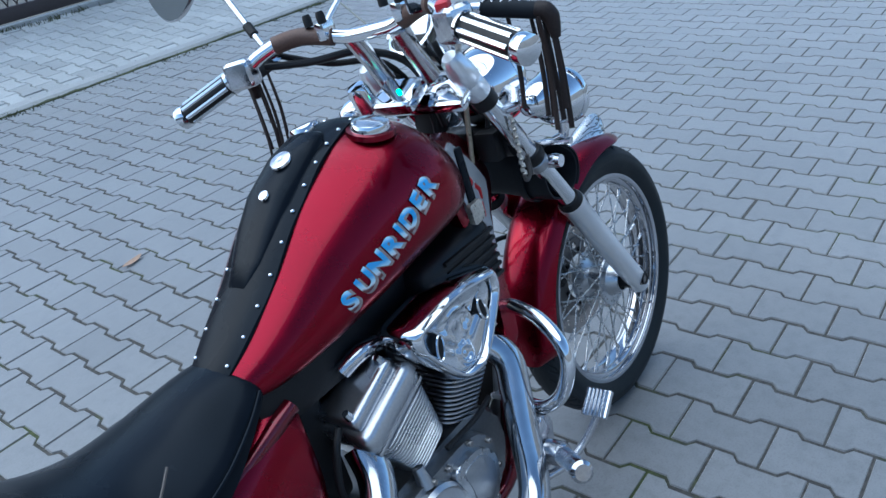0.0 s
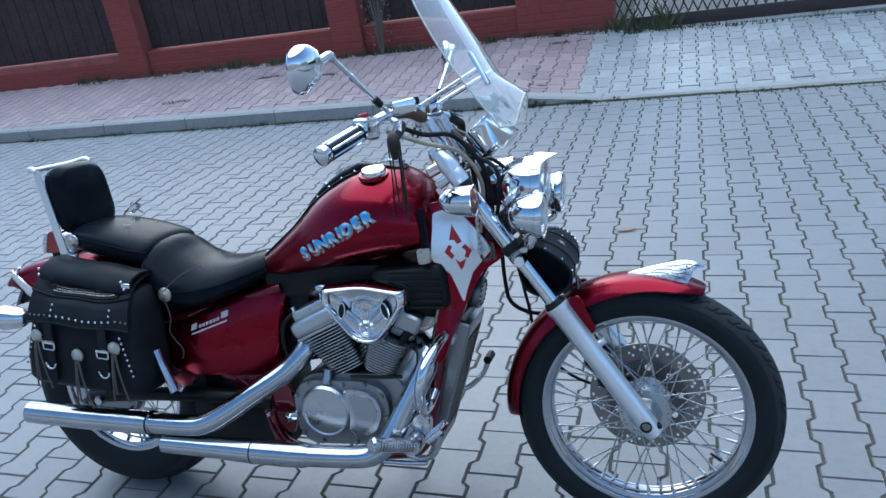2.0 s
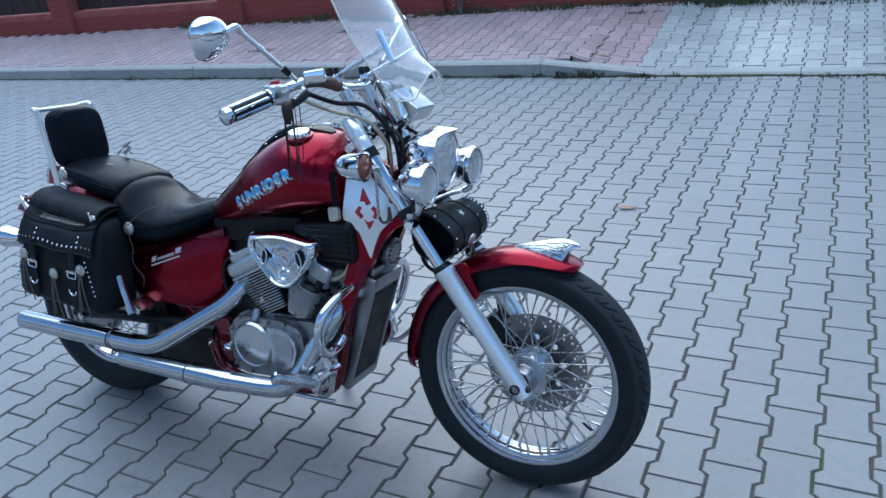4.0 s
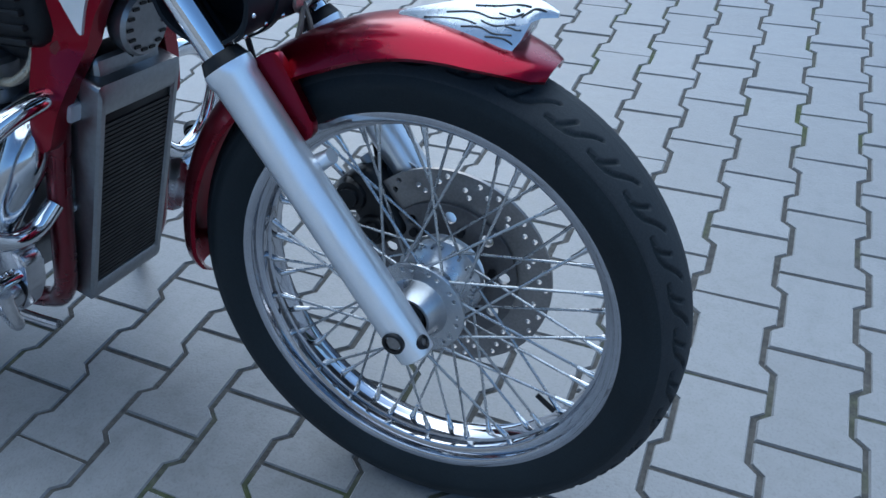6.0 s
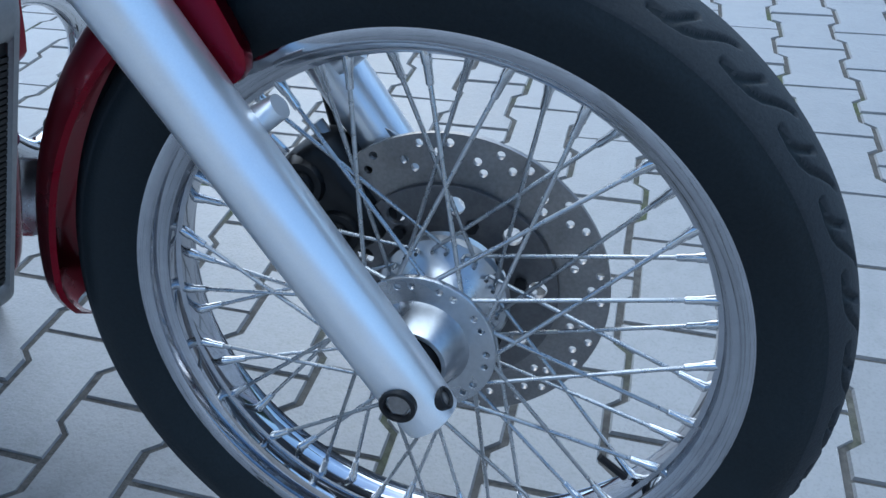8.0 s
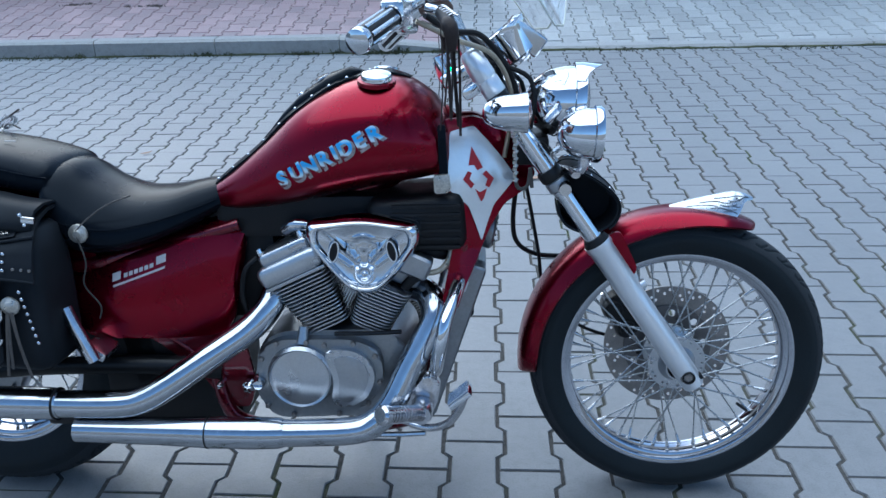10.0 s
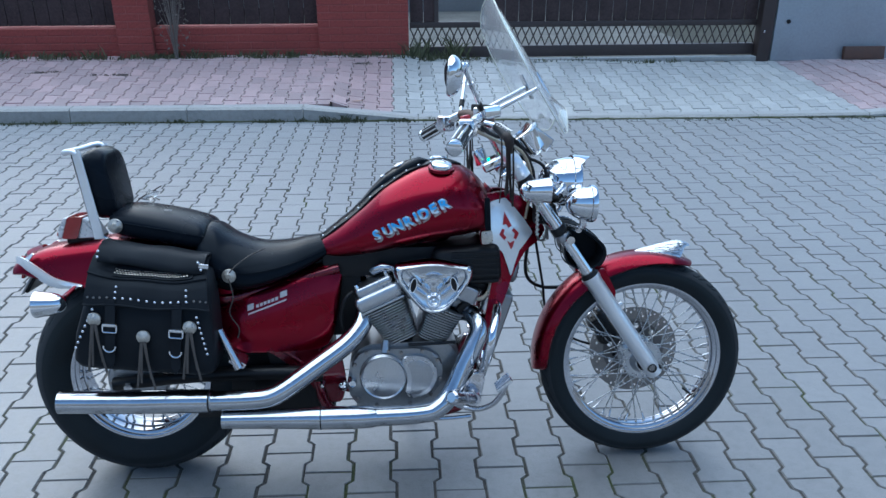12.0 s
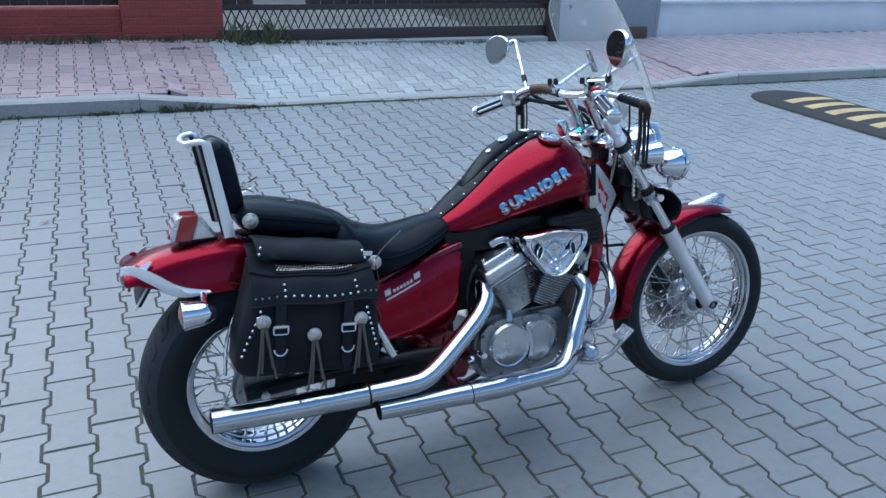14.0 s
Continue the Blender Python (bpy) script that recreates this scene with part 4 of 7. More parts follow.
for s in (-1, 1):
    for pts in (((1.60, 0.30), (1.64, 0.42), (1.66, 0.36)), ((1.625, 0.62), (1.655, 0.66), (1.675, 0.55), (1.690, 0.58)), ((1.645, 0.20), (1.665, 0.30), (1.680, 0.24), (1.698, 0.30)), ((1.655, 0.82), (1.680, 0.80), (1.700, 0.84), (1.712, 0.74)), ((1.665, 0.46), (1.680, 0.40), (1.700, 0.50)), ((1.672, 0.12), (1.690, 0.20), (1.700, 0.14)), ((1.682, 0.66), (1.696, 0.62), (1.706, 0.66)), ((1.690, 0.44), (1.702, 0.40), (1.706, 0.30)), ((1.704, 0.60), (1.716, 0.55), (1.726, 0.50))):
        part("feather_line", shift(tube([on_crest(a, b, s) for a, b in pts], 0.0010, 5, 4), STEER), BLACK_DECAL, ornament)
    part("eye", shift(lathe([(0.0022, -0.0008), (0.0018, 0.0012), (0.0, 0.0015)], 8, m=spot(*on_crest(1.700, 0.74, s))), STEER), BLACK_DECAL, ornament)

# brake caliper behind the far fork leg, with its hose
caliper_m = Matrix.Translation((1.492, 0.052, 0.398)) @ pose(0, 0, 0, 0, -34, 0)
caliper = part("brake_caliper", shift(block(0.058, 0.058, 0.108, None, 0.020, 4), STEER @ caliper_m), BLACK_METAL, bike, "black two-piston brake caliper", 60)
for dz in (-0.027, 0.027):
    lobe = part("piston_housing", shift(lathe([(0.0, 0.036), (0.017, 0.036), (0.022, 0.030), (0.0245, 0.016), (0.0245, -0.024), (0.020, -0.034), (0.0, -0.036)], 26, m=spot(-0.012, 0, dz)), STEER @ caliper_m), BLACK_METAL, caliper)
    part("piston_cap", shift(lathe([(0.014, -0.034), (0.013, -0.040), (0.008, -0.0415), (0.0, -0.0405)], 20, m=spot(-0.012, 0, dz)), STEER @ caliper_m), BLACK_METAL, lobe)
part("slide_pin", shift(tube([(0.018, 0.0, -0.062), (0.018, 0.0, 0.062)], 0.007, 12, 0), STEER @ caliper_m), ALLOY_DULL, caliper)
part("bleed_nipple", shift(tube([(-0.012, -0.02, 0.055), (-0.012, -0.026, 0.075)], 0.004, 8, 0), STEER @ caliper_m), CHROME_WORN, caliper)
part("caliper_bracket", shift(slab(rounded([(1.50, 0.47), (1.545, 0.45), (1.56, 0.40), (1.53, 0.345), (1.50, 0.35)], 0.01), 0.062, 0.074, 0.002), STEER), ALLOY_DULL, caliper)
part("brake_hose", tube([(1.25, 0.03, 0.72), (1.242, 0.072, 0.62), (1.252, 0.080, 0.56), (1.300, 0.095, 0.526), (1.384, 0.116, 0.513), (1.450, 0.100, 0.500), (1.478, 0.085, 0.44)], 0.0055, 10, 6), HOSE, bike)
part("speedo_cable", tube([(1.262, 0.06, 0.74), (1.280, 0.075, 0.65), (1.300, 0.080, 0.54), (1.318, 0.082, 0.440), (1.40, 0.090, 0.350), (1.52, 0.088, 0.312), (1.58, 0.080, 0.315)], 0.0042, 10, 6), HOSE, bike)

# ---- tank ----
tank_top = curve_of([(0.585, 0.700), (0.60, 0.730), (0.66, 0.775), (0.73, 0.833), (0.80, 0.894), (0.885, 0.940), (0.96, 0.955), (1.02, 0.946), (1.07, 0.915), (1.10, 0.878), (1.118, 0.82)])
tank_low = curve_of([(0.585, 0.690), (0.60, 0.684), (0.66, 0.678), (0.74, 0.685), (0.82, 0.700), (0.96, 0.728), (1.06, 0.744), (1.10, 0.752), (1.118, 0.775)])
tank_half = curve_of([(0.585, 0.045), (0.60, 0.062), (0.66, 0.092), (0.72, 0.112), (0.78, 0.130), (0.85, 0.146), (0.92, 0.155), (0.98, 0.157), (1.04, 0.150), (1.09, 0.120), (1.11, 0.085), (1.118, 0.05)])


def tank_mid(x):
    return tank_low(x) + 0.36 * (tank_top(x) - tank_low(x))


def tank_side(x, z):
    """The tank's half width at a height."""
    zc = tank_mid(x)
    h, p, q = (tank_top(x) - zc, 2.1, 2.3) if z > zc else (zc - tank_low(x), 2.6, 2.6)
    f = min(abs(z - zc) / h, 1)
    return tank_half(x) * max(1 - f ** p, 0) ** (1 / q)


def tank_height(x, y):
    zc = tank_mid(x)
    f = min(abs(y) / tank_half(x), 1)
    return zc + (tank_top(x) - zc) * max(1 - f ** 2.3, 0) ** (1 / 2.1)


rings = []
txs = [0.585 + 0.533 * (0.5 - 0.5 * math.cos(math.pi * k / 48)) for k in range(49)]
for x in txs:
    ring = []
    zc = tank_mid(x)
    for k in range(48):
        a = 2 * math.pi * k / 48
        c, s = math.cos(a), math.sin(a)
        if s >= 0:
            y, z = math.copysign(abs(c) ** (2 / 2.3), c), abs(s) ** (2 / 2.1) * (tank_top(x) - zc)
        else:
            y, z = math.copysign(abs(c) ** (2 / 2.6), c), -abs(s) ** (2 / 2.6) * (zc - tank_low(x))
        ring.append((x, tank_half(x) * y, zc + z))
    rings.append(ring)
tank = part("fuel_tank", add_rings(bmesh.new(), rings), RED, bike, "glossy dark candy red fuel tank", 60)

# airbrushed lettering along the tank's flank
start, step = Vector((0.776, 0.760)), Vector((0.0273, 0.0130))
slope = math.atan2(step.y, step.x)
for i, ch in enumerate("SUNRIDER"):
    centre = start + step * (7 * (0, 0.166, 0.314, 0.469, 0.589, 0.703, 0.851, 1)[i])
    for name, material, size, off, dx, dz, lift in (("letter_shade", LETTER_SHADE, 0.0435, 0.0024, 0.0035, -0.0045, 0.0012), ("letter", LETTER, 0.0415, 0.0018, 0, 0, 0.0022)):
        bm = written(ch, size, 0.0003, off)
        bmesh.ops.subdivide_edges(bm, edges=[e for e in bm.edges if e.calc_length() > 0.008], cuts=2)
        bmesh.ops.triangulate(bm, faces=bm.faces[:])
        for v in bm.verts:
            u, w = v.co.x + dx, v.co.z - 0.36 * size + dz + 0.12 * v.co.x
            x = centre.x + u * math.cos(slope) - w * math.sin(slope)
            z = centre.y + u * math.sin(slope) + w * math.cos(slope)
            v.co = (x, -tank_side(x, z) - lift + v.co.y, z)
        part(name, bm, material, tank, "airbrushed blue and white letter" if name == "letter" else "", 20)

# filler caps
for y, r, nm in ((-0.075, 0.031, "filler_cap"), (0.075, 0.029, "gauge_cap")):
    x, z = 0.968, tank_height(0.968, y)
    bm = lathe([(0.0, 0.012), (0.6 * r, 0.0115), (0.92 * r, 0.009), (r, 0.004), (r, -0.006), (0.0, -0.006)], 36, "Z", m=spot(x, y, z + 0.006) @ pose(0, 0, 0, 14 if y < 0 else -14, 3, 0))
    part(nm, bm, CHROME, tank, "round chrome tank cap")
    part("cap_ring", lathe([(r + 0.008, -0.008), (r + 0.007, 0.0), (r, 0.001), (r, -0.008)], 36, "Z", m=spot(x, y, z + 0.004) @ pose(0, 0, 0, 14 if y < 0 else -14, 3, 0), loop=True), RED, tank)

# studded black leather bib along the tank
bib_half = curve_of([(0.59, 0.040), (0.65, 0.052), (0.75, 0.060), (0.85, 0.058), (0.93, 0.046), (1.0, 0.032), (1.03, 0.012)])
rings = []
bxs = [0.592 + 0.438 * k / 40 for k in range(41)]
for x in bxs:
    w = bib_half(x)
    ring = []
    for lift, order in ((0.0055, range(13)), (0.0005, range(12, -1, -1))):
        for i in order:
            y = w * (-1 + i / 6)
            ring.append((x, y, tank_height(x, y) + lift + 0.0015 * math.sin(x * 60) * (lift > 0.002)))
    rings.append(ring)
bib = part("tank_bib", add_rings(bmesh.new(), rings), LEATHER, tank, "studded black leather tank bib")
stud = None
for y_sign in (-1, 1):
    for k in range(11):
        x = 0.615 + 0.036 * k
        y = y_sign * (bib_half(x) - 0.008)
        mm = spot(x, y, tank_height(x, y) + 0.0055)
        if stud is None:
            stud = part("stud", lathe([(0.0035, 0.0), (0.0032, 0.0015), (0.002, 0.0028), (0.0, 0.0033)], 10, "Z"), CHROME, bib, "chrome stud", m=mm)
        else:
            again(stud, mm)
pouch = bmesh.new()
rings = []
for x, w, h in ((0.70, 0.020, 0.002), (0.73, 0.036, 0.006), (0.76, 0.044, 0.014), (0.80, 0.048, 0.019), (0.86, 0.050, 0.021), (0.905, 0.044, 0.017), (0.925, 0.026, 0.007), (0.935, 0.010, 0.002)):
    ring = []
    for k in range(16):
        a = 2 * math.pi * k / 16
        y = w * math.copysign(abs(math.cos(a)) ** 0.6, math.cos(a))
        up = h * max(0, math.copysign(abs(math.sin(a)) ** 0.6, math.sin(a)))
        ring.append((x, y + 0.010, tank_height(x, y + 0.010) + 0.003 + up * (1 + 0.10 * math.sin(31 * x + 60 * y))))
    rings.append(ring)
part("bib_pouch", add_rings(pouch, rings), LEATHER, bib, "flat black leather pouch", 50)
part("pouch_concho", lathe([(0.018, 0.0), (0.017, 0.003), (0.006, 0.0045), (0.0, 0.0035)], 24, "Z", m=spot(0.845, 0.0, tank_height(0.845, 0) + 0.0240) @ pose(0, 0, 0, 6, -24, 0)), CHROME_WORN, bib)
part("pouch_snap", lathe([(0.009, 0.0), (0.008, 0.003), (0.004, 0.004), (0.0, 0.003)], 20, "Z", m=spot(0.795, 0.0, tank_height(0.795, 0) + 0.0215) @ pose(0, 0, 0, 6, -34, 0)), CHROME, bib)
part("tank_strap", slab(rounded([(1.088, 0.86), (1.104, 0.86), (1.108, 0.74), (1.090, 0.738)], 0.004), -0.122, -0.118, 0.001), LEATHER, tank)
part("strap_buckle", slab(rounded([(1.078, 0.762), (1.110, 0.764), (1.112, 0.728), (1.080, 0.724)], 0.006), -0.130, -0.119, 0.003), CONCHO, tank)


# ---- seats ----
def cushion(stations, power=3.0, n=32):
    """A padded body from stations of (x, top, bottom, half width, crown)."""
    rings = []
    fine = glide_rows(stations, 6)
    for x, top, low, w, crown in fine:
        ring = []
        for k in range(n):
            a = 2 * math.pi * k / n
            c, s = math.cos(a), math.sin(a)
            y = w * math.copysign(abs(c) ** (2 / power), c)
            zz = math.copysign(abs(s) ** (2 / power), s)
            z = (top + low) / 2 + zz * (top - low) / 2
            if s > 0:
                z -= crown * (abs(y) / w) ** 2
            ring.append((x, y, z))
        rings.append(ring)
    return add_rings(bmesh.new(), rings)


def glide_rows(rows, steps):
    out = []
    for i in range(len(rows) - 1):
        p0, p1, p2, p3 = (np.array(rows[max(i - 1, 0)]), np.array(rows[i]), np.array(rows[i + 1]), np.array(rows[min(i + 2, len(rows) - 1)]))
        for k in range(steps):
            t = k / steps
            out.append(tuple(0.5 * (2 * p1 + (p2 - p0) * t + (2 * p0 - 5 * p1 + 4 * p2 - p3) * t * t + (3 * p1 - p0 - 3 * p2 + p3) * t ** 3)))
    return out + [tuple(rows[-1])]


seat = part("rider_seat", cushion([(0.252, 0.75, 0.66, 0.10, 0.0), (0.272, 0.783, 0.625, 0.140, 0.012), (0.305, 0.780, 0.600, 0.155, 0.022), (0.35, 0.748, 0.590, 0.160, 0.026), (0.42, 0.722, 0.598, 0.158, 0.026), (0.50, 0.722, 0.622, 0.140, 0.022), (0.57, 0.735, 0.650, 0.110, 0.018), (0.62, 0.738, 0.678, 0.082, 0.012), (0.642, 0.720, 0.690, 0.055, 0.006)], 2.7), LEATHER, bike, "black leather saddle with a deep dip", 60)
part("seat_seam", tube([(0.28, -0.146, 0.692), (0.35, -0.1605, 0.672), (0.42, -0.158, 0.665), (0.50, -0.141, 0.676), (0.57, -0.112, 0.693), (0.62, -0.083, 0.708)], 0.0022, 6, 6), LEATHER, seat)
pillion = part("pillion_seat", cushion([(0.012, 0.825, 0.80, 0.07, 0.0), (0.03, 0.842, 0.772, 0.105, 0.006), (0.09, 0.841, 0.755, 0.120, 0.010), (0.18, 0.824, 0.738, 0.128, 0.010), (0.25, 0.804, 0.725, 0.128, 0.010), (0.278, 0.790, 0.728, 0.120, 0.008), (0.290, 0.770, 0.745, 0.085, 0.0)], 3.8), LEATHER, bike, "black leather pillion pad", 60)
part("pillion_seam", tube([(0.03, -0.108, 0.815), (0.09, -0.1215, 0.806), (0.18, -0.1295, 0.79), (0.25, -0.1295, 0.774), (0.285, -0.119, 0.765)], 0.002, 6, 5), LEATHER, pillion)
for (x, y, z), par, r in (((0.044, -0.118, 0.803), pillion, 0.021), ((0.358, -0.163, 0.660), seat, 0.020)):
    c = part("concho", lathe([(r, 0.0), (r * 0.96, -0.004), (r * 0.55, -0.007), (r * 0.4, -0.0095), (0.0, -0.010)], 28, m=spot(x, y, z)), CONCHO, par, "worn round metal concho")
part("seat_lace", tube([(0.358, -0.172, 0.655), (0.366, -0.168, 0.60), (0.352, -0.163, 0.55), (0.372, -0.150, 0.50), (0.366, -0.150, 0.47)], 0.0018, 6, 6), LACE, seat)
part("seat_lace", tube([(0.358, -0.171, 0.668), (0.38, -0.160, 0.690), (0.42, -0.148, 0.716), (0.455, -0.118, 0.727)], 0.0018, 6, 6), LACE, seat)
part("far_lace", tube([(0.030, 0.120, 0.830), (0.050, 0.118, 0.846), (0.080, 0.115, 0.862), (0.112, 0.112, 0.880)], 0.0022, 6, 5), LACE, pillion)
part("far_lace", tube([(0.036, 0.120, 0.842), (0.060, 0.122, 0.838), (0.075, 0.124, 0.846), (0.100, 0.124, 0.834)], 0.0020, 6, 5), LACE, pillion)
r = random.Random(33)
bm = bmesh.new()
bmesh.ops.create_icosphere(bm, subdivisions=2, radius=1.0)
for v in bm.verts:
    v.co *= r.uniform(0.6, 1.15)
    v.co = Vector((0.074 + 0.026 * v.co.x, 0.118 + 0.010 * v.co.y, 0.850 + 0.018 * v.co.z + 0.010 * v.co.x))
part("film_scrap", bm, PLEXI, pillion, "crumpled scrap of clear film tied to the seat", 10)
part("seat_tear", block(0.022, 0.003, 0.002, spot(0.170, -0.035, 0.8300) @ pose(0, 0, 0, 0, 6, 20), 0.0006, 1), WHITE_DECAL, pillion, "pale tear in the seat cover")

# ---- backrest ----
pad = part("backrest_pad", shift(cushion([(-0.028, 0.088, -0.090, 0.086, 0.0), (-0.024, 0.096, -0.098, 0.094, 0.0), (0.0, 0.102, -0.102, 0.099, 0.0), (0.014, 0.098, -0.100, 0.097, 0.0), (0.029, 0.086, -0.092, 0.088, 0.0), (0.034, 0.074, -0.080, 0.076, 0.0)], 4.2), spot(-0.004, 0.0, 0.913) @ pose(0, 0, 0, 0, -9, 0)), LEATHER, bike, "black leather backrest pad", 60)


def strap(low, high, half, thick, steps=10):
    """A flat bar standing from low to high, its broad side outwards, with softened edges."""
    rings = []
    for k in range(steps + 1):
        p, w = Vector(low).lerp(Vector(high), k / steps), half[0] + (half[1] - half[0]) * k / steps
        rings.append([(p.x + u * w, p.y + v * thick, p.z) for u, v in ((-1, -0.5), (-0.8, -1), (0.8, -1), (1, -0.5), (1, 0.5), (0.8, 1), (-0.8, 1), (-1, 0.5))])
    return add_rings(bmesh.new(), rings)


sissy = part("sissy_bar", tube([(-0.045, -0.105, 1.004), (-0.056, -0.104, 1.012), (-0.076, -0.096, 1.010), (-0.090, -0.070, 1.005), (-0.094, 0.0, 1.004), (-0.090, 0.070, 1.005), (-0.076, 0.096, 1.010), (-0.056, 0.104, 1.012), (-0.045, 0.105, 1.004)], 0.0078, 14, 5), SILVER, bike, "flat silver backrest bar with a looped top", 50)
for s in (-1, 1):
    part("bar_strap", strap((-0.008, s * 0.103, 0.764), (-0.045, s * 0.106, 1.014), (0.0140, 0.0115), 0.0030), SILVER, sissy, "straight flat silver strap", 30)
    # a black strip draws the dark second edge of each strap
    part("dark_edge_strip", strap((-0.022, s * 0.093, 0.770), (-0.058, s * 0.096, 1.006), (0.0050, 0.0050), 0.0040), BLACK_METAL, sissy, "dark strip along the strap's inner edge", 30)
for y in (-0.1, 0.1):
    part("bar_strut", tube([(-0.010, y, 0.800), (0.0, y, 0.77), (0.03, y, 0.755)], 0.006, 10, 3), CHROME, bike)

# ---- rear mudguard, tail lamp, plate ----
fender_line = [(0.34, 0.700), (0.22, 0.735), (0.10, 0.750), (0.0, 0.752), (-0.10, 0.742), (-0.19, 0.727), (-0.245, 0.706), (-0.270, 0.690), (-0.282, 0.677)]
rings = []
way = glide([(x, 0, z) for x, z in fender_line], 5)
for i, p in enumerate(way):
    f = i / (len(way) - 1)
    w = 0.108 - 0.030 * max(0, (f - 0.35) / 0.65) ** 1.5 - 0.035 * max(0, (f - 0.9) / 0.1)
    drop = float(np.interp(f, [0, 0.375, 0.5, 0.56, 0.625, 0.66, 0.75, 0.875, 1], [0.16, 0.128, 0.120, 0.112, 0.084, 0.068, 0.040, 0.026, 0.012]))
    ring = []
    for lay, order in ((0, range(15)), (0.004, range(14, -1, -1))):
        for k in order:
            u = -1 + k / 7
            ring.append((p.x + 0.10 * drop * abs(u) ** 3, (w - lay) * math.copysign(abs(u) ** 0.7, u), p.z - lay - drop * (0.25 * u * u + 0.75 * abs(u) ** 6)))
    rings.append(ring)
rear_fender = part("rear_fender", add_rings(bmesh.new(), rings), RED, bike, "glossy candy red rear mudguard", 50)
for s in (-1, 1):
    low = [Vector(p) for p in ((-0.070, 0.1030, 0.624), (-0.110, 0.1015, 0.620), (-0.146, 0.0985, 0.622), (-0.180, 0.0950, 0.636), (-0.211, 0.089, 0.657), (-0.240, 0.078, 0.670), (-0.265, 0.056, 0.676), (-0.281, 0.030, 0.672))]
    high = [Vector(p) for p in ((-0.072, 0.1040, 0.631), (-0.110, 0.1040, 0.640), (-0.150, 0.1025, 0.655), (-0.190, 0.0975, 0.684), (-0.220, 0.090, 0.703), (-0.245, 0.077, 0.712), (-0.266, 0.055, 0.709), (-0.277, 0.030, 0.703))]
    lo, hi = glide(low, 4), glide(high, 4)
    rings = []
    for p, q in zip(lo, hi):
        ring = [Vector((v.x, s * (v.y + d), v.z)) for v, d in ((p, 0.004), (p.lerp(q, 0.5), 0.009), (q, 0.005), (q, -0.001), (p, -0.001))]
        rings.append(ring)
    part("tail_trim", add_rings(bmesh.new(), rings), SHIELD_PLATE, rear_fender, "swept bright tail trim")
    prong = [[Vector((x, s * (y + d), z)) for x, y, z, d in ((*a, 0.004), (*b, 0.005), (*b, -0.004), (*a, -0.004))] for a, b in (((-0.252, 0.074, 0.690), (-0.226, 0.087, 0.690)), ((-0.236, 0.078, 0.705), (-0.215, 0.087, 0.706)), ((-0.210, 0.0845, 0.722), (-0.203, 0.0865, 0.720)))]
    part("trim_prong", add_rings(bmesh.new(), prong), SHIELD_PLATE, rear_fender)
    part("side_reflector", lathe([(0.009, 0.0), (0.008, 0.003), (0.0, 0.004)], 16, m=spot(-0.241, s * 0.072, 0.708) @ Matrix.Diagonal((1, s, 0.7, 1))), RED_LENS, rear_fender)
plate = part("number_plate", block(0.004, 0.17, 0.074, spot(-0.236, 0, 0.630) @ pose(0, 0, 0, 0, 33, 0), 0.0015, 1), WHITE_DECAL, rear_fender, "white number plate")
for k in range(5):
    part("plate_mark", block(0.002, 0.016, 0.040, spot(-0.2385, -0.06 + 0.03 * k, 0.6305) @ pose(0, 0, 0, 0, 33, 0), 0.0005, 1), BLACK_DECAL, plate)
part("plate_holder", block(0.014, 0.15, 0.080, spot(-0.2265, 0, 0.637) @ pose(0, 0, 0, 0, 33, 0), 0.003, 1), BLACK_PLASTIC, rear_fender)
part("plate_reflector", block(0.008, 0.05, 0.030, spot(-0.262, -0.02, 0.652) @ pose(0, 0, 0, 0, 12, 0), 0.004, 2), RED_LENS, rear_fender, "red rear reflector")
tail = part("tail_lamp", slab(rounded([(-0.098, 0.752), (-0.076, 0.813), (-0.060, 0.800), (-0.030, 0.752)], 0.006, 3), -0.038, 0.038, 0.006, 3), SATIN, bike, "boxy chrome tail lamp with a red lens")
part("tail_lens", slab(rounded([(-0.140, 0.752), (-0.118, 0.8165), (-0.074, 0.8165), (-0.096, 0.752)], 0.004), -0.040, 0.040, 0.004), RED_LENS, tail, "red tail lens band")
bezel = part("tail_bezel", slab(rounded([(-0.139, 0.752), (-0.117, 0.815), (-0.129, 0.8145), (-0.147, 0.781), (-0.152, 0.752)], 0.004, 3), -0.041, 0.041, 0.005, 3), SATIN, tail, "chrome lens hood")
for k in range(3):
    part("red_slot", block(0.021, 0.070, 0.0125, spot(-0.1445 + 0.0085 * k, 0, 0.764 + 0.0165 * k) @ pose(0, 0, 0, 0, 14, 0), 0.002, 1), RED_LENS, bezel)
part("tail_foot", slab(rounded([(-0.03, 0.756), (-0.13, 0.756), (-0.13, 0.735), (-0.03, 0.742)], 0.004), -0.028, 0.028, 0.004), BLACK_PLASTIC, tail)


def indicator(x, y, z, facing):
    """A bullet lamp: facing 1 looks ahead, -1 back."""
    f = facing
    b = lathe([(0.0, -0.052), (0.008, -0.051), (0.018, -0.045), (0.027, -0.030), (0.032, -0.010), (0.034, 0.012), (0.036, 0.022), (0.037, 0.030), (0.033, 0.031), (0.030, 0.020)], 36, "X", m=spot(x, y, z) @ Matrix.Diagonal((f, 1, 1, 1)))
    return b, lathe([(0.031, 0.022), (0.030, 0.030), (0.020, 0.036), (0.0, 0.039)], 30, "X", m=spot(x, y, z) @ Matrix.Diagonal((f, 1, 1, 1)))


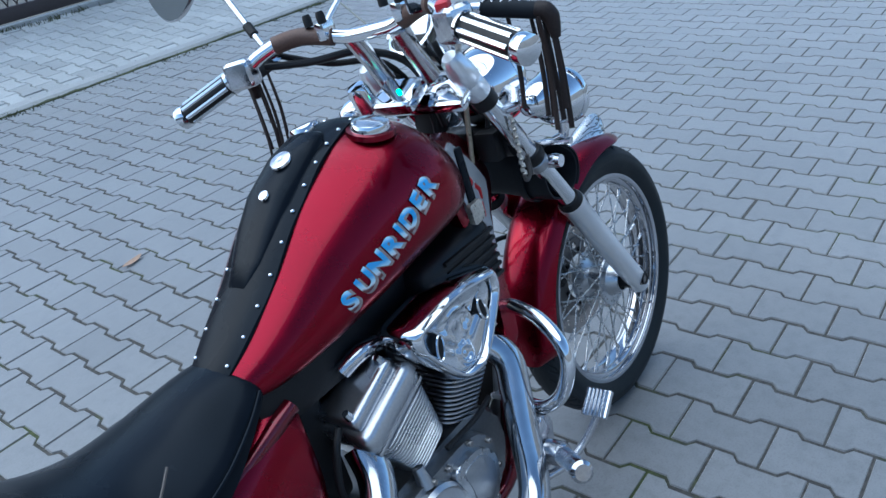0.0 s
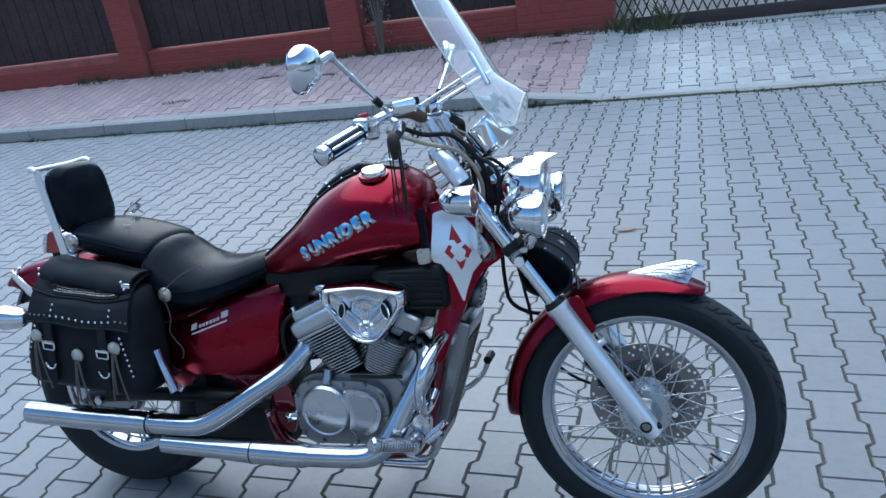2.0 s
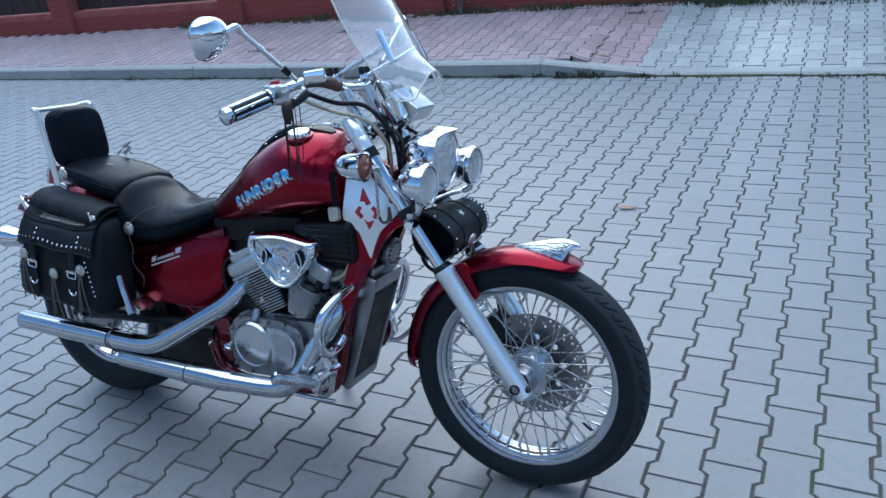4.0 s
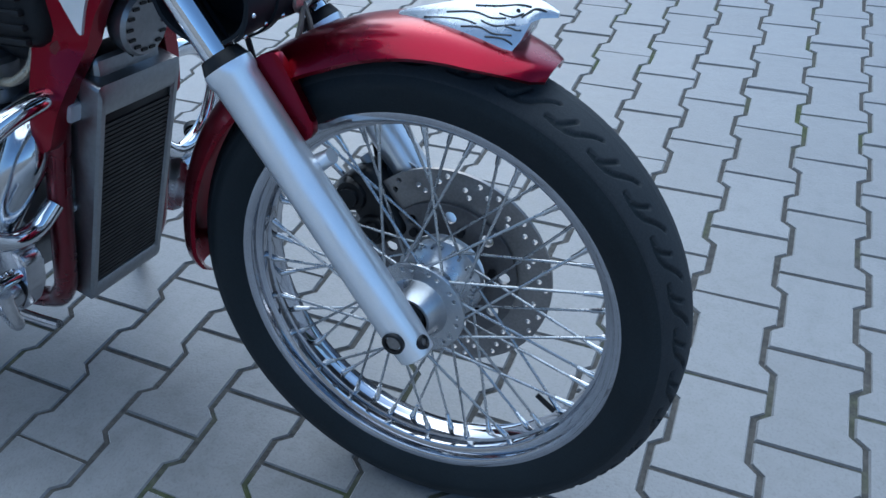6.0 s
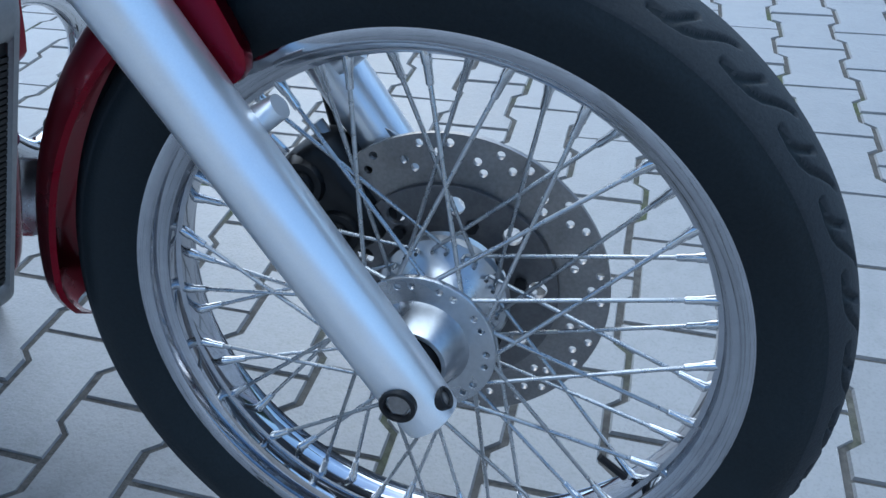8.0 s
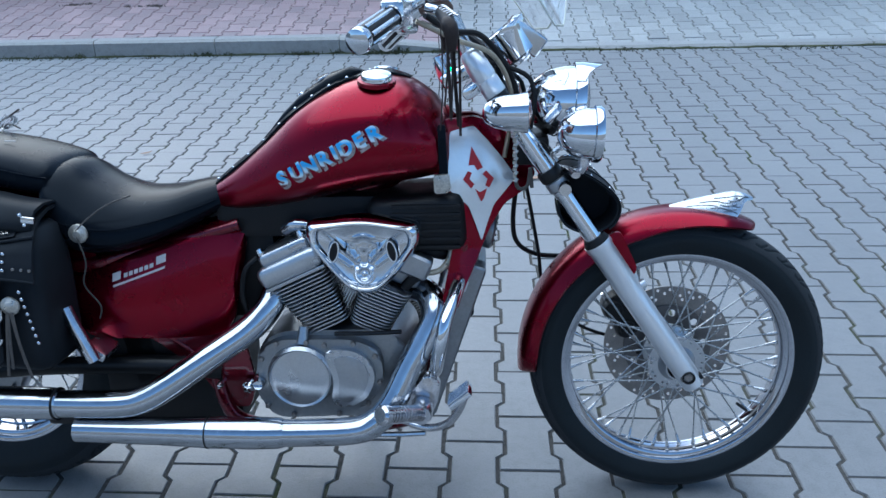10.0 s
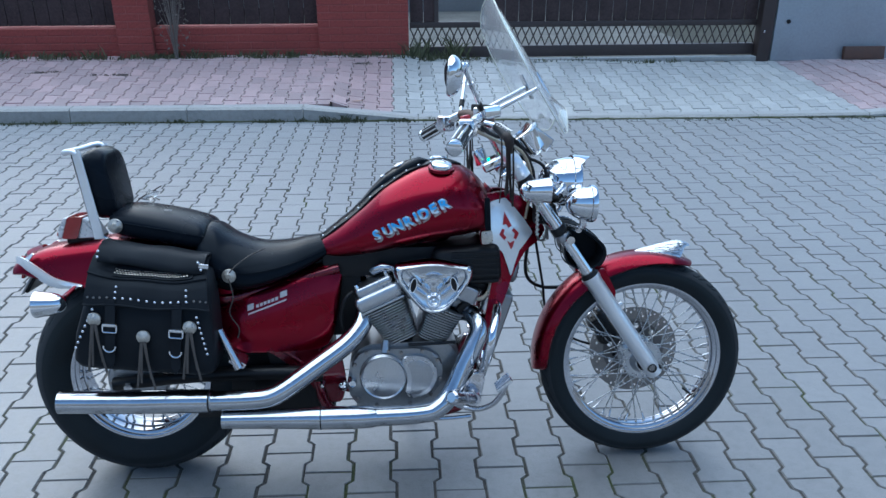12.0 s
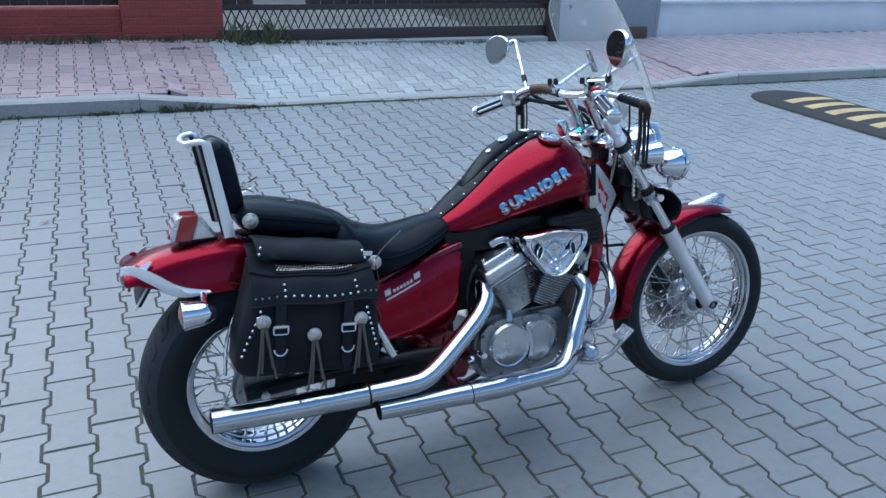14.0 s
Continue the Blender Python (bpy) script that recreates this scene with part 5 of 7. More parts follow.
for y in (-0.216, 0.216):
    b, l = indicator(-0.125, y, 0.609, -1)
    o = part("rear_indicator", b, CHROME, bike, "chrome bullet indicator with an amber lens", 50)
    part("lens", l, ORANGE_LENS, o)
    part("stalk", tube([(-0.105, y, 0.609), (-0.095, y * 0.8, 0.615), (-0.09, y * 0.45, 0.625)], 0.009, 12, 3), CHROME, o)


# ---- side panels and frame ----
panel_top = curve_of([(0.300, 0.578), (0.36, 0.588), (0.45, 0.612), (0.55, 0.641), (0.62, 0.664), (0.668, 0.676)])
panel_low = curve_of([(0.300, 0.470), (0.335, 0.425), (0.45, 0.418), (0.55, 0.414), (0.61, 0.420), (0.640, 0.46), (0.668, 0.61)])
panel_half = curve_of([(0.300, 0.142), (0.40, 0.148), (0.50, 0.139), (0.60, 0.118), (0.65, 0.100), (0.668, 0.074)])


def panel_out(x, q):
    """The panel's distance from the middle: leaning in above, swelling, then leaning in below."""
    return panel_half(x) + 0.006 - 0.034 * (1 - q) ** 2.2 - 0.016 * q * q


def side_panel(s):
    rings = []
    for k in range(25):
        x = 0.300 + 0.368 * k / 24
        t, l = panel_top(x), panel_low(x)
        w = panel_out(x, 0)
        outer = [(x, s * (w - 0.036), t + 0.006), (x, s * (w - 0.020), t - 0.001), (x, s * (w - 0.008), t - 0.012)]
        outer += [(x, s * panel_out(x, q), t - 0.026 + (l - t + 0.026) * q) for q in [i / 13 for i in range(14)]]
        inner = [(a, b - s * 0.006, c - 0.002) for a, b, c in reversed(outer)]
        rings.append(outer + inner)
    return add_rings(bmesh.new(), rings)


for s in (-1, 1):
    sp = part("side_panel", side_panel(s), RED, bike, "glossy candy red side panel with a small white sticker", 45)
    if s < 0:
        def flank(x, z):
            t = panel_top(x) - 0.026
            return -panel_out(x, min(max((t - z) / (t - panel_low(x)), 0), 1)) - 0.0012
        def sticker(a, b, h, lift, material, nm):
            bm = bmesh.new()
            (x0, z0), (x1, z1) = a, b
            rows = []
            for k in range(7):
                x, z = x0 + (x1 - x0) * k / 6, z0 + (z1 - z0) * k / 6
                rows.append([(x, flank(x, z) - lift, z), (x, flank(x, z + h) - lift, z + h), (x, flank(x, z + h) - lift + 0.0006, z + h), (x, flank(x, z) - lift + 0.0006, z)])
            part(nm, add_rings(bm, rows), material, sp)
        sticker((0.398, 0.534), (0.508, 0.571), 0.0045, 0.0, WHITE_DECAL, "sticker_line")
        sticker((0.396, 0.545), (0.414, 0.551), 0.016, 0.0, WHITE_DECAL, "sticker_square")
        sticker((0.490, 0.578), (0.510, 0.5845), 0.016, 0.0, WHITE_DECAL, "sticker_square")
        for k in range(6):
            sticker((0.421 + 0.011 * k, 0.5535 + 0.0036 * k), (0.429 + 0.011 * k, 0.556 + 0.0036 * k), 0.0085, 0.0, WHITE_DECAL, "sticker_mark")

frame_bm = bmesh.new()
for s in (-1, 1):
    add_tube(frame_bm, [(1.170, s * 0.03, 0.72), (1.132, s * 0.078, 0.60), (1.092, s * 0.096, 0.44), (1.058, s * 0.098, 0.30), (1.030, s * 0.094, 0.225), (0.97, s * 0.085, 0.190), (0.80, s * 0.095, 0.183), (0.66, s * 0.105, 0.195), (0.60, s * 0.108, 0.25), (0.585, s * 0.090, 0.40), (0.60, s * 0.06, 0.60)], 0.0165, 14, 5)
    add_tube(frame_bm, [(0.66, s * 0.070, 0.650), (0.45, s * 0.09, 0.60), (0.30, s * 0.11, 0.575), (0.10, s * 0.112, 0.62), (-0.02, s * 0.110, 0.66)], 0.015, 12, 5)
    add_tube(frame_bm, [(0.60, s * 0.100, 0.30), (0.50, s * 0.095, 0.40), (0.36, s * 0.095, 0.46)], 0.014, 12, 4)
add_tube(frame_bm, [(1.12, 0, 0.87), (0.95, 0, 0.72), (0.70, 0, 0.66)], 0.025, 14, 4)
frame_ob = part("frame", frame_bm, RED_DARK, bike, "dark red tubular frame")
swing = bmesh.new()
for s in (-1, 1):
    add_tube(swing, [(0.60, s * 0.100, 0.330), (0.45, s * 0.112, 0.345), (0.25, s * 0.118, 0.345), (0.10, s * 0.118, 0.336), (-0.01, s * 0.118, 0.328)], [0.026, 0.022, 0.020, 0.020, 0.020], 14, 4)
part("swingarm", swing, BLACK_METAL, bike, "black swingarm")
part("axle_nut", lathe([(0.0, -0.147), (0.013, -0.147), (0.015, -0.138), (0.015, -0.130), (0.0, -0.130)], 6, m=spot(0.038, 0, 0.326)), CHROME_WORN, bike)
plate_out = rounded([(0.40, 0.475), (0.55, 0.445), (0.585, 0.40), (0.66, 0.39), (0.672, 0.30), (0.655, 0.235), (0.60, 0.245), (0.545, 0.33), (0.46, 0.40), (0.385, 0.44)], 0.02, 3)
part("frame_gusset", slab(plate_out, -0.108, -0.098, 0.004), RED_DARK, frame_ob)
for x, z, r in ((0.662, 0.300, 0.014), (0.688, 0.318, 0.012), (0.60, 0.305, 0.008)):
    part("frame_bolt", lathe([(0.0, -0.018), (0.6 * r, -0.017), (r, -0.010), (r, 0.004), (0.0, 0.004)], 20, m=spot(x, -0.124, z)), CHROME, frame_ob)
part("battery_box", block(0.26, 0.16, 0.16, spot(0.47, 0, 0.47), 0.01), BLACK_PLASTIC, bike)
part("inner_mudguard", block(0.10, 0.17, 0.30, spot(0.40, 0, 0.42) @ pose(0, 0, 0, 0, -12, 0), 0.02), BLACK_PLASTIC, bike)

# neck covers: chrome shields with red chevrons inside a red surround
def tilt(bm, s):
    """Turns a side plate towards the steering head, with a slight swell."""
    bmesh.ops.triangulate(bm, faces=bm.faces[:])
    for length in (0.03, 0.015):
        bmesh.ops.subdivide_edges(bm, edges=[e for e in bm.edges if e.calc_length() > length], cuts=1)
        bmesh.ops.triangulate(bm, faces=bm.faces[:])
    for v in bm.verts:
        swell = 0.012 * max(0.0, 1 - ((v.co.z - 0.73) / 0.13) ** 2)
        v.co.y += s * (0.004 + swell + 0.15 * (0.70 - v.co.z) - 0.42 * (max(v.co.x, 1.10) - 1.106) * min(1.0, max(0.0, (v.co.z - 0.50) / 0.10)))
    return bm


for s in (-1, 1):
    outer = rounded([(1.088, 0.862), (1.160, 0.866), (1.212, 0.842), (1.256, 0.796), (1.288, 0.740), (1.262, 0.710), (1.220, 0.686), (1.190, 0.640), (1.164, 0.580), (1.136, 0.520), (1.118, 0.470), (1.084, 0.470), (1.096, 0.530), (1.116, 0.620), (1.112, 0.682), (1.086, 0.706), (1.076, 0.735)], 0.012, 3)
    cover = part("neck_cover", tilt(slab(outer, s * 0.062, s * 0.086, 0.005), s), RED, bike, "red steering-neck surround")
    inner = rounded([(1.110, 0.840), (1.158, 0.848), (1.182, 0.822), (1.218, 0.778), (1.244, 0.738), (1.222, 0.714), (1.198, 0.688), (1.182, 0.645), (1.172, 0.612), (1.160, 0.650), (1.146, 0.690), (1.122, 0.712), (1.104, 0.730)], 0.007, 3)
    shield = part("neck_shield", tilt(slab(inner, s * 0.084, s * 0.0905, 0.0015), s), SHIELD_PLATE, cover, "bright silver shield with red chevrons")
    y0, y1 = s * 0.0902, s * 0.0918
    for pts in ([(1.150, 0.822), (1.178, 0.768), (1.164, 0.762), (1.156, 0.776), (1.142, 0.776)], [(1.140, 0.762), (1.128, 0.742), (1.148, 0.718), (1.156, 0.728), (1.144, 0.742), (1.150, 0.757)], [(1.186, 0.760), (1.206, 0.738), (1.194, 0.716), (1.184, 0.722), (1.190, 0.738), (1.177, 0.751)], [(1.158, 0.716), (1.170, 0.706), (1.188, 0.714), (1.180, 0.690), (1.173, 0.682)]):
        part("red_chevron", tilt(slab([(1.167 + 0.80 * (x - 1.167), 0.752 + 0.80 * (z - 0.752)) for x, z in pts], y0, y1, 0.0), s), RED_DECAL, shield)

# ---- engine ----
case_out = rounded([(0.672, 0.300), (0.690, 0.395), (0.740, 0.425), (0.960, 0.428), (1.010, 0.395), (1.020, 0.320), (0.985, 0.245), (0.930, 0.222), (0.720, 0.222), (0.685, 0.245)], 0.025, 4)
engine = part("engine", slab(case_out, -0.115, 0.115, 0.012, 3), ALLOY_DULL, bike, "grey alloy V-twin engine")
cover_out = rounded([(0.690, 0.300), (0.690, 0.385), (0.735, 0.415), (0.900, 0.416), (0.955, 0.390), (0.962, 0.320), (0.930, 0.262), (0.850, 0.235), (0.730, 0.232), (0.695, 0.255)], 0.03, 4)
part("clutch_cover", slab(cover_out, -0.140, -0.112, 0.008, 3), ALLOY_DULL, engine)
part("round_cover", lathe([(0.072, -0.138), (0.0715, -0.150), (0.066, -0.158), (0.062, -0.155), (0.057, -0.155), (0.040, -0.160), (0.0, -0.162)], 56, m=spot(0.784, 0, 0.333)), POLISHED, engine, "round brushed clutch cover", 30)
side_out = rounded([(0.846, 0.268), (0.856, 0.330), (0.838, 0.385), (0.848, 0.398), (0.905, 0.396), (0.938, 0.368), (0.945, 0.330), (0.925, 0.285), (0.885, 0.262)], 0.018, 4)
part("side_cover", slab(side_out, -0.154, -0.136, 0.006, 3), POLISHED, engine)
inner = rounded([(0.862, 0.280), (0.868, 0.330), (0.856, 0.382), (0.900, 0.384), (0.927, 0.362), (0.932, 0.330), (0.915, 0.292), (0.885, 0.275)], 0.014, 4)
part("side_cover_face", slab(inner, -0.156, -0.152, 0.002, 2), ALLOY, engine)
bolts = [(0.700, 0.372), (0.735, 0.408), (0.800, 0.410), (0.838, 0.404), (0.900, 0.408), (0.945, 0.378), (0.952, 0.318), (0.925, 0.268), (0.860, 0.243), (0.760, 0.240), (0.705, 0.262), (0.697, 0.318)]
first = None
for x, z in bolts:
    mm = spot(x, -0.140, z)
    if first is None:
        first = part("cover_bolt", lathe([(0.0, -0.009), (0.0045, -0.009), (0.006, -0.006), (0.006, 0.0), (0.0, 0.0)], 10), STEEL, engine, m=mm)
    else:
        again(first, mm)
part("oil_cap", lathe([(0.0, -0.018), (0.010, -0.018), (0.012, -0.012), (0.012, 0.0), (0.0, 0.0)], 14, m=spot(0.692, -0.142, 0.318)), CHROME, engine)
part("breather_boss", tube([(0.790, -0.135, 0.405), (0.793, -0.125, 0.44)], [0.014, 0.010], 14, 0), ALLOY, engine)


def cylinder(base, direction, length, w0, w1, fins, name):
    """A finned barrel with its head: base point in x and z, leaning along direction."""
    d = Vector((direction[0], 0, direction[1])).normalized()
    ang = math.degrees(math.atan2(d.x, d.z))
    m = Matrix.Translation((base[0], -0.026, base[1])) @ pose(0, 0, 0, 0, ang, 0)
    # the core is coloured black to give the shade between the bright fins
    barrel = part(name, shift(block(w0 * 0.80, 0.150, length, spot(0, 0, length / 2), 0.02, 3), m), BLACK_METAL, engine, "alloy cylinder fins round a core blackened as shade")
    for k in range(fins):
        t = (k + 0.5) / fins
        w = w0 + (w1 - w0) * t
        deep = 0.094 + 0.022 * t
        fin = rounded([(-w / 2, -deep), (w / 2, -deep), (w / 2, deep), (-w / 2, deep)], 0.030, 4)
        bm = bmesh.new()
        z = length * (0.06 + 0.92 * t)
        add_rings(bm, [[(x * 0.985, y * 0.985, z - 0.0021) for x, y in fin], [(x, y, z - 0.0010) for x, y in fin], [(x, y, z + 0.0010) for x, y in fin], [(x * 0.985, y * 0.985, z + 0.0021) for x, y in fin]])
        part("fin", shift(bm, m), POLISHED, barrel)
    return barrel, m


rear_cyl, rm = cylinder((0.848, 0.424), (-0.41, 0.91), 0.138, 0.098, 0.136, 15, "rear_cylinder")
head = part("rear_head", shift(block(0.146, 0.240, 0.046, spot(-0.003, 0, 0.166), 0.020, 4), rm), POLISHED, engine, "smooth silver cylinder head", 50)
part("head_cap", shift(block(0.116, 0.205, 0.030, spot(-0.003, 0, 0.198), 0.013, 4), rm), POLISHED, head, "", 50)
part("head_ridge", shift(block(0.138, 0.228, 0.008, spot(-0.003, 0, 0.141), 0.003, 2), rm), POLISHED, head)
for x in (-0.05, 0.045):
    part("head_bolt", shift(lathe([(0.0, 0.020), (0.006, 0.020), (0.007, 0.012), (0.007, 0.0), (0.0, 0.0)], 8, "Z", m=spot(x, -0.090, 0.206)), rm), CHROME, head)
front_cyl, fm = cylinder((0.925, 0.420), (0.40, 0.92), 0.125, 0.090, 0.116, 14, "front_cylinder")
head = part("front_head", shift(block(0.120, 0.180, 0.075, spot(0.004, 0, 0.166), 0.018, 4), fm), ALLOY_DULL, engine, "grey cylinder head", 50)
part("head_cover", shift(block(0.085, 0.05, 0.05, spot(0.030, -0.085, 0.185), 0.014, 3), fm), ALLOY, head)
part("spark_cap", tube([(1.055, -0.118, 0.555), (1.030, -0.125, 0.545), (1.012, -0.120, 0.525)], 0.011, 12, 3), BLACK_PLASTIC, engine)
part("spark_lead", tube([(1.055, -0.118, 0.555), (1.085, -0.115, 0.560), (1.105, -0.100, 0.585), (1.112, -0.085, 0.64)], 0.006, 10, 5), BRASSY, engine, "braided pale hose")
part("rear_lead", tube([(0.70, -0.10, 0.585), (0.675, -0.11, 0.56), (0.662, -0.105, 0.50), (0.675, -0.10, 0.44)], 0.006, 10, 5), HOSE, engine)
part("coolant_hose", tube([(1.075, 0.02, 0.62), (1.10, -0.06, 0.585), (1.06, -0.09, 0.60), (0.99, -0.07, 0.62)], 0.016, 12, 5), HOSE, engine)
part("vent_pipe", tube([(0.86, -0.13, 0.425), (0.94, -0.135, 0.428), (1.0, -0.12, 0.425)], 0.005, 8, 4), BLACK_METAL, engine)
part("carburettor", block(0.10, 0.14, 0.10, spot(0.895, -0.02, 0.60), 0.02, 3), ALLOY_DULL, engine)
part("inlet_elbow", tube([(0.76, -0.075, 0.640), (0.79, -0.09, 0.655), (0.83, -0.085, 0.645)], 0.014, 12, 4), CHROME_WORN, engine)

# plain black boxes added to fill the gaps inside the bike
for nm, sx, sy, sz, x, z in (("wiring_cover", 0.14, 0.10, 0.26, 0.655, 0.56), ("tank_underside", 0.44, 0.14, 0.09, 0.83, 0.665), ("lower_guard", 0.31, 0.17, 0.25, 0.475, 0.312), ("rear_guard", 0.20, 0.12, 0.20, 0.27, 0.50)):
    part(nm, block(sx, sy, sz, spot(x, 0.0, z), 0.015, 2), BLACK_PLASTIC, bike, "plain black filler box inside the bike")

# ---- air cleaner: chrome shield with an embossed crest ----
tri = rounded([(0.822, 0.678), (0.937, 0.692), (1.052, 0.672), (1.054, 0.638), (1.014, 0.580), (0.966, 0.528), (0.908, 0.530), (0.860, 0.584), (0.820, 0.644)], 0.040, 5)
cx, cz = 0.936, 0.615
rings = []
for y, k in ((-0.095, 0.86), (-0.102, 0.94), (-0.114, 0.985), (-0.132, 1.01), (-0.150, 1.005), (-0.165, 0.975), (-0.175, 0.930), (-0.180, 0.880), (-0.180, 0.835), (-0.176, 0.795), (-0.168, 0.765), (-0.140, 0.75)):
    rings.append([(cx + (x - cx) * k, y, cz + (z - cz) * k) for x, z in tri])
cleaner = part("air_cleaner", add_rings(bmesh.new(), rings), CHROME, bike, "chrome shield-shaped air cleaner with an embossed crest", 40)


def ridge(x, z, ax, az, bx, bz, w):
    """A rounded ridge from a to b, 1 on its crest."""
    d = Vector((bx - ax, bz - az))
    f = min(max(((x - ax) * d.x + (z - az) * d.y) / d.length_squared, 0), 1)
    return math.exp(-((x - ax - f * d.x) ** 2 + (z - az - f * d.y) ** 2) / (w * w))


def crest_relief(x, z):
    """Height of the pressed crest over the dish: wings, an arch, a boss with knobs."""
    ax = abs(x)
    h = 0.0055 * ridge(ax, z, 0.018, -0.012, 0.070, 0.046, 0.0065) + 0.004 * ridge(ax, z, 0.026, -0.028, 0.060, -0.002, 0.0040)
    h += 0.005 * math.exp(-((math.hypot(x, z - 0.002) - 0.032) / 0.0042) ** 2) * (z > -0.004)
    h += 0.006 * math.exp(-((math.hypot(x, z + 0.046) - 0.014) / 0.0038) ** 2) + 0.003 * math.exp(-(math.hypot(x, z - 0.008) / 0.008) ** 2)
    for k in range(3):
        h += 0.0035 * ridge(ax, z, 0.010 + 0.008 * k, -0.020 + 0.006 * k, 0.013 + 0.010 * k, 0.010 + 0.008 * k, 0.0026)
    for px, pz in ((0.007, -0.028), (0.012, -0.020), (0.0, -0.046), (0.016, -0.036)):
        h += 0.0035 * math.exp(-((ax - px) ** 2 + (z - pz) ** 2) / 0.0036 ** 2)
    return h


rings = []
for k in range(44):
    q = 0.79 * (1 - k / 44)
    ring = []
    for x, z in [p for a, b in zip(tri, tri[1:] + tri[:1]) for p in (a, ((a[0] + b[0]) / 2, (a[1] + b[1]) / 2))]:
        u, v = (x - cx) * q, (z - cz) * q
        ring.append((cx + u, -0.166 + 0.012 * (1 - (q / 0.79) ** 2) - crest_relief(u, v), cz + v))
    rings.append(ring)
part("cleaner_face", add_rings(bmesh.new(), rings, close_ends=False), BRIGHT_PLATE, cleaner, "dished bright face with a pressed crest", 80)
for sx in (-1, 1):
    grille = [(cx + sx * 0.058 + 0.009 * math.cos(a) + 0.2 * 0.02 * math.sin(a) * -sx, cz + 0.004 + 0.021 * math.sin(a)) for a in [2 * math.pi * k / 20 for k in range(20)]]
    g = part("grille", slab(grille, -0.170, -0.158, 0.001), BLACK_PLASTIC, cleaner, "black mesh inlet")
    part("grille_rim", tube([(x, -0.170, z) for x, z in grille] + [(grille[0][0], -0.170, grille[0][1])], 0.0022, 6, 0), CHROME, g)
box = part("intake_box", block(0.20, 0.20, 0.125, spot(1.040, -0.02, 0.655) @ pose(0, 0, 0, 0, -4, 0), 0.035, 4), BLACK_PLASTIC, bike, "black ribbed intake box", 50)
for k in range(6):
    part("intake_rib", block(0.14, 0.010, 0.008, spot(1.060, -0.119, 0.612 + 0.017 * k), 0.003, 2), BLACK_PLASTIC, box)

# ---- exhaust ----
rear_pipe = part("rear_pipe", tube([(0.735, -0.085, 0.520), (0.720, -0.115, 0.480), (0.680, -0.142, 0.440), (0.600, -0.182, 0.392), (0.520, -0.215, 0.345), (0.470, -0.230, 0.322), (0.420, -0.235, 0.315), (0.292, -0.235, 0.315)], 0.0290, 24, 6), PIPE_CHROME, bike, "polished chrome upper exhaust")
part("muffler", tube([(0.300, -0.235, 0.315), (0.296, -0.235, 0.315), (0.27, -0.235, 0.316), (0.10, -0.236, 0.320), (0.02, -0.237, 0.323), (-0.118, -0.238, 0.329)], [0.0290, 0.0325, 0.0335, 0.0335, 0.0325, 0.0320], 28, 0), PIPE_CHROME, rear_pipe)
# a flat black disc paints the dark of the open pipe end
part("tail_bore_disc", tube([(-0.119, -0.238, 0.3295), (-0.1185, -0.238, 0.3295)], 0.022, 20, 0), BLACK_METAL, rear_pipe)
part("shield_edge", tube([(0.297, -0.235, 0.315), (0.2925, -0.235, 0.315)], 0.0340, 28, 0), BLACK_METAL, rear_pipe)
front_pipe = part("front_pipe", tube([(1.020, -0.050, 0.500), (1.056, -0.085, 0.498), (1.072, -0.122, 0.462), (1.048, -0.144, 0.412), (1.014, -0.166, 0.352), (0.984, -0.188, 0.296), (0.948, -0.205, 0.258), (0.895, -0.214, 0.242), (0.74, -0.230, 0.245)], 0.0285, 24, 6), PIPE_CHROME, bike, "polished chrome lower exhaust")
part("muffler", tube([(0.76, -0.228, 0.2445), (0.75, -0.229, 0.245), (0.70, -0.231, 0.246), (0.60, -0.234, 0.249), (0.50, -0.235, 0.252), (0.325, -0.235, 0.256)], [0.0290, 0.0320, 0.0335, 0.0325, 0.0290, 0.0265], 28, 0), PIPE_CHROME, front_pipe)
part("shield_edge", tube([(0.605, -0.234, 0.249), (0.602, -0.234, 0.249)], 0.0332, 24, 0), BLACK_METAL, front_pipe)
# here too the opening's dark is a black disc
part("tail_bore_disc", tube([(0.3245, -0.235, 0.256), (0.3240, -0.235, 0.256)], 0.018, 20, 0), BLACK_METAL, front_pipe)
# slots are not cut: black strips on the muffler give their dark
for x, z, l in ((0.07, 0.352, 0.07), (0.20, 0.349, 0.05)):
    part("shield_slot_mark", block(l, 0.004, 0.003, spot(x, -0.234, z + 0.0035), 0.001, 1), BLACK_METAL, rear_pipe)
part("exhaust_bracket", block(0.16, 0.03, 0.05, spot(0.33, -0.20, 0.278), 0.01), BLACK_METAL, bike)

# ---- radiator behind the front wheel ----
rad_m = Matrix.Translation((1.1224, -0.005, 0.373)) @ pose(0, 0, 0, 0, 19.0, 0)
radiator = part("radiator", shift(block(0.020, 0.128, 0.300, spot(-0.016, 0, -0.008), 0.003), rad_m), BLACK_METAL, bike, "black radiator core in a dull silver frame")
RW, RH = 0.0725, 0.177
rings = []
for x, k in ((-0.034, 0.0), (-0.034, -0.003), (-0.004, -0.003), (0.0, 0.0), (0.0, 0.007), (-0.004, 0.010), (-0.014, 0.010)):
    side = [(-RW + k, -RH + 2.0 * k + (0.004 if k > 0 else 0)), (RW - k, -RH + 2.0 * k + (0.004 if k > 0 else 0)), (RW - k, RH - 3.4 * k), (-RW + k, RH - 3.4 * k)]
    rings.append([(x, y, z) for y, z in rounded(side, 0.009 if k < 0.005 else 0.004, 4)])
part("radiator_frame", shift(add_rings(bmesh.new(), rings, close_ends=False), rad_m), ALLOY_DULL, radiator, "dull silver radiator frame")
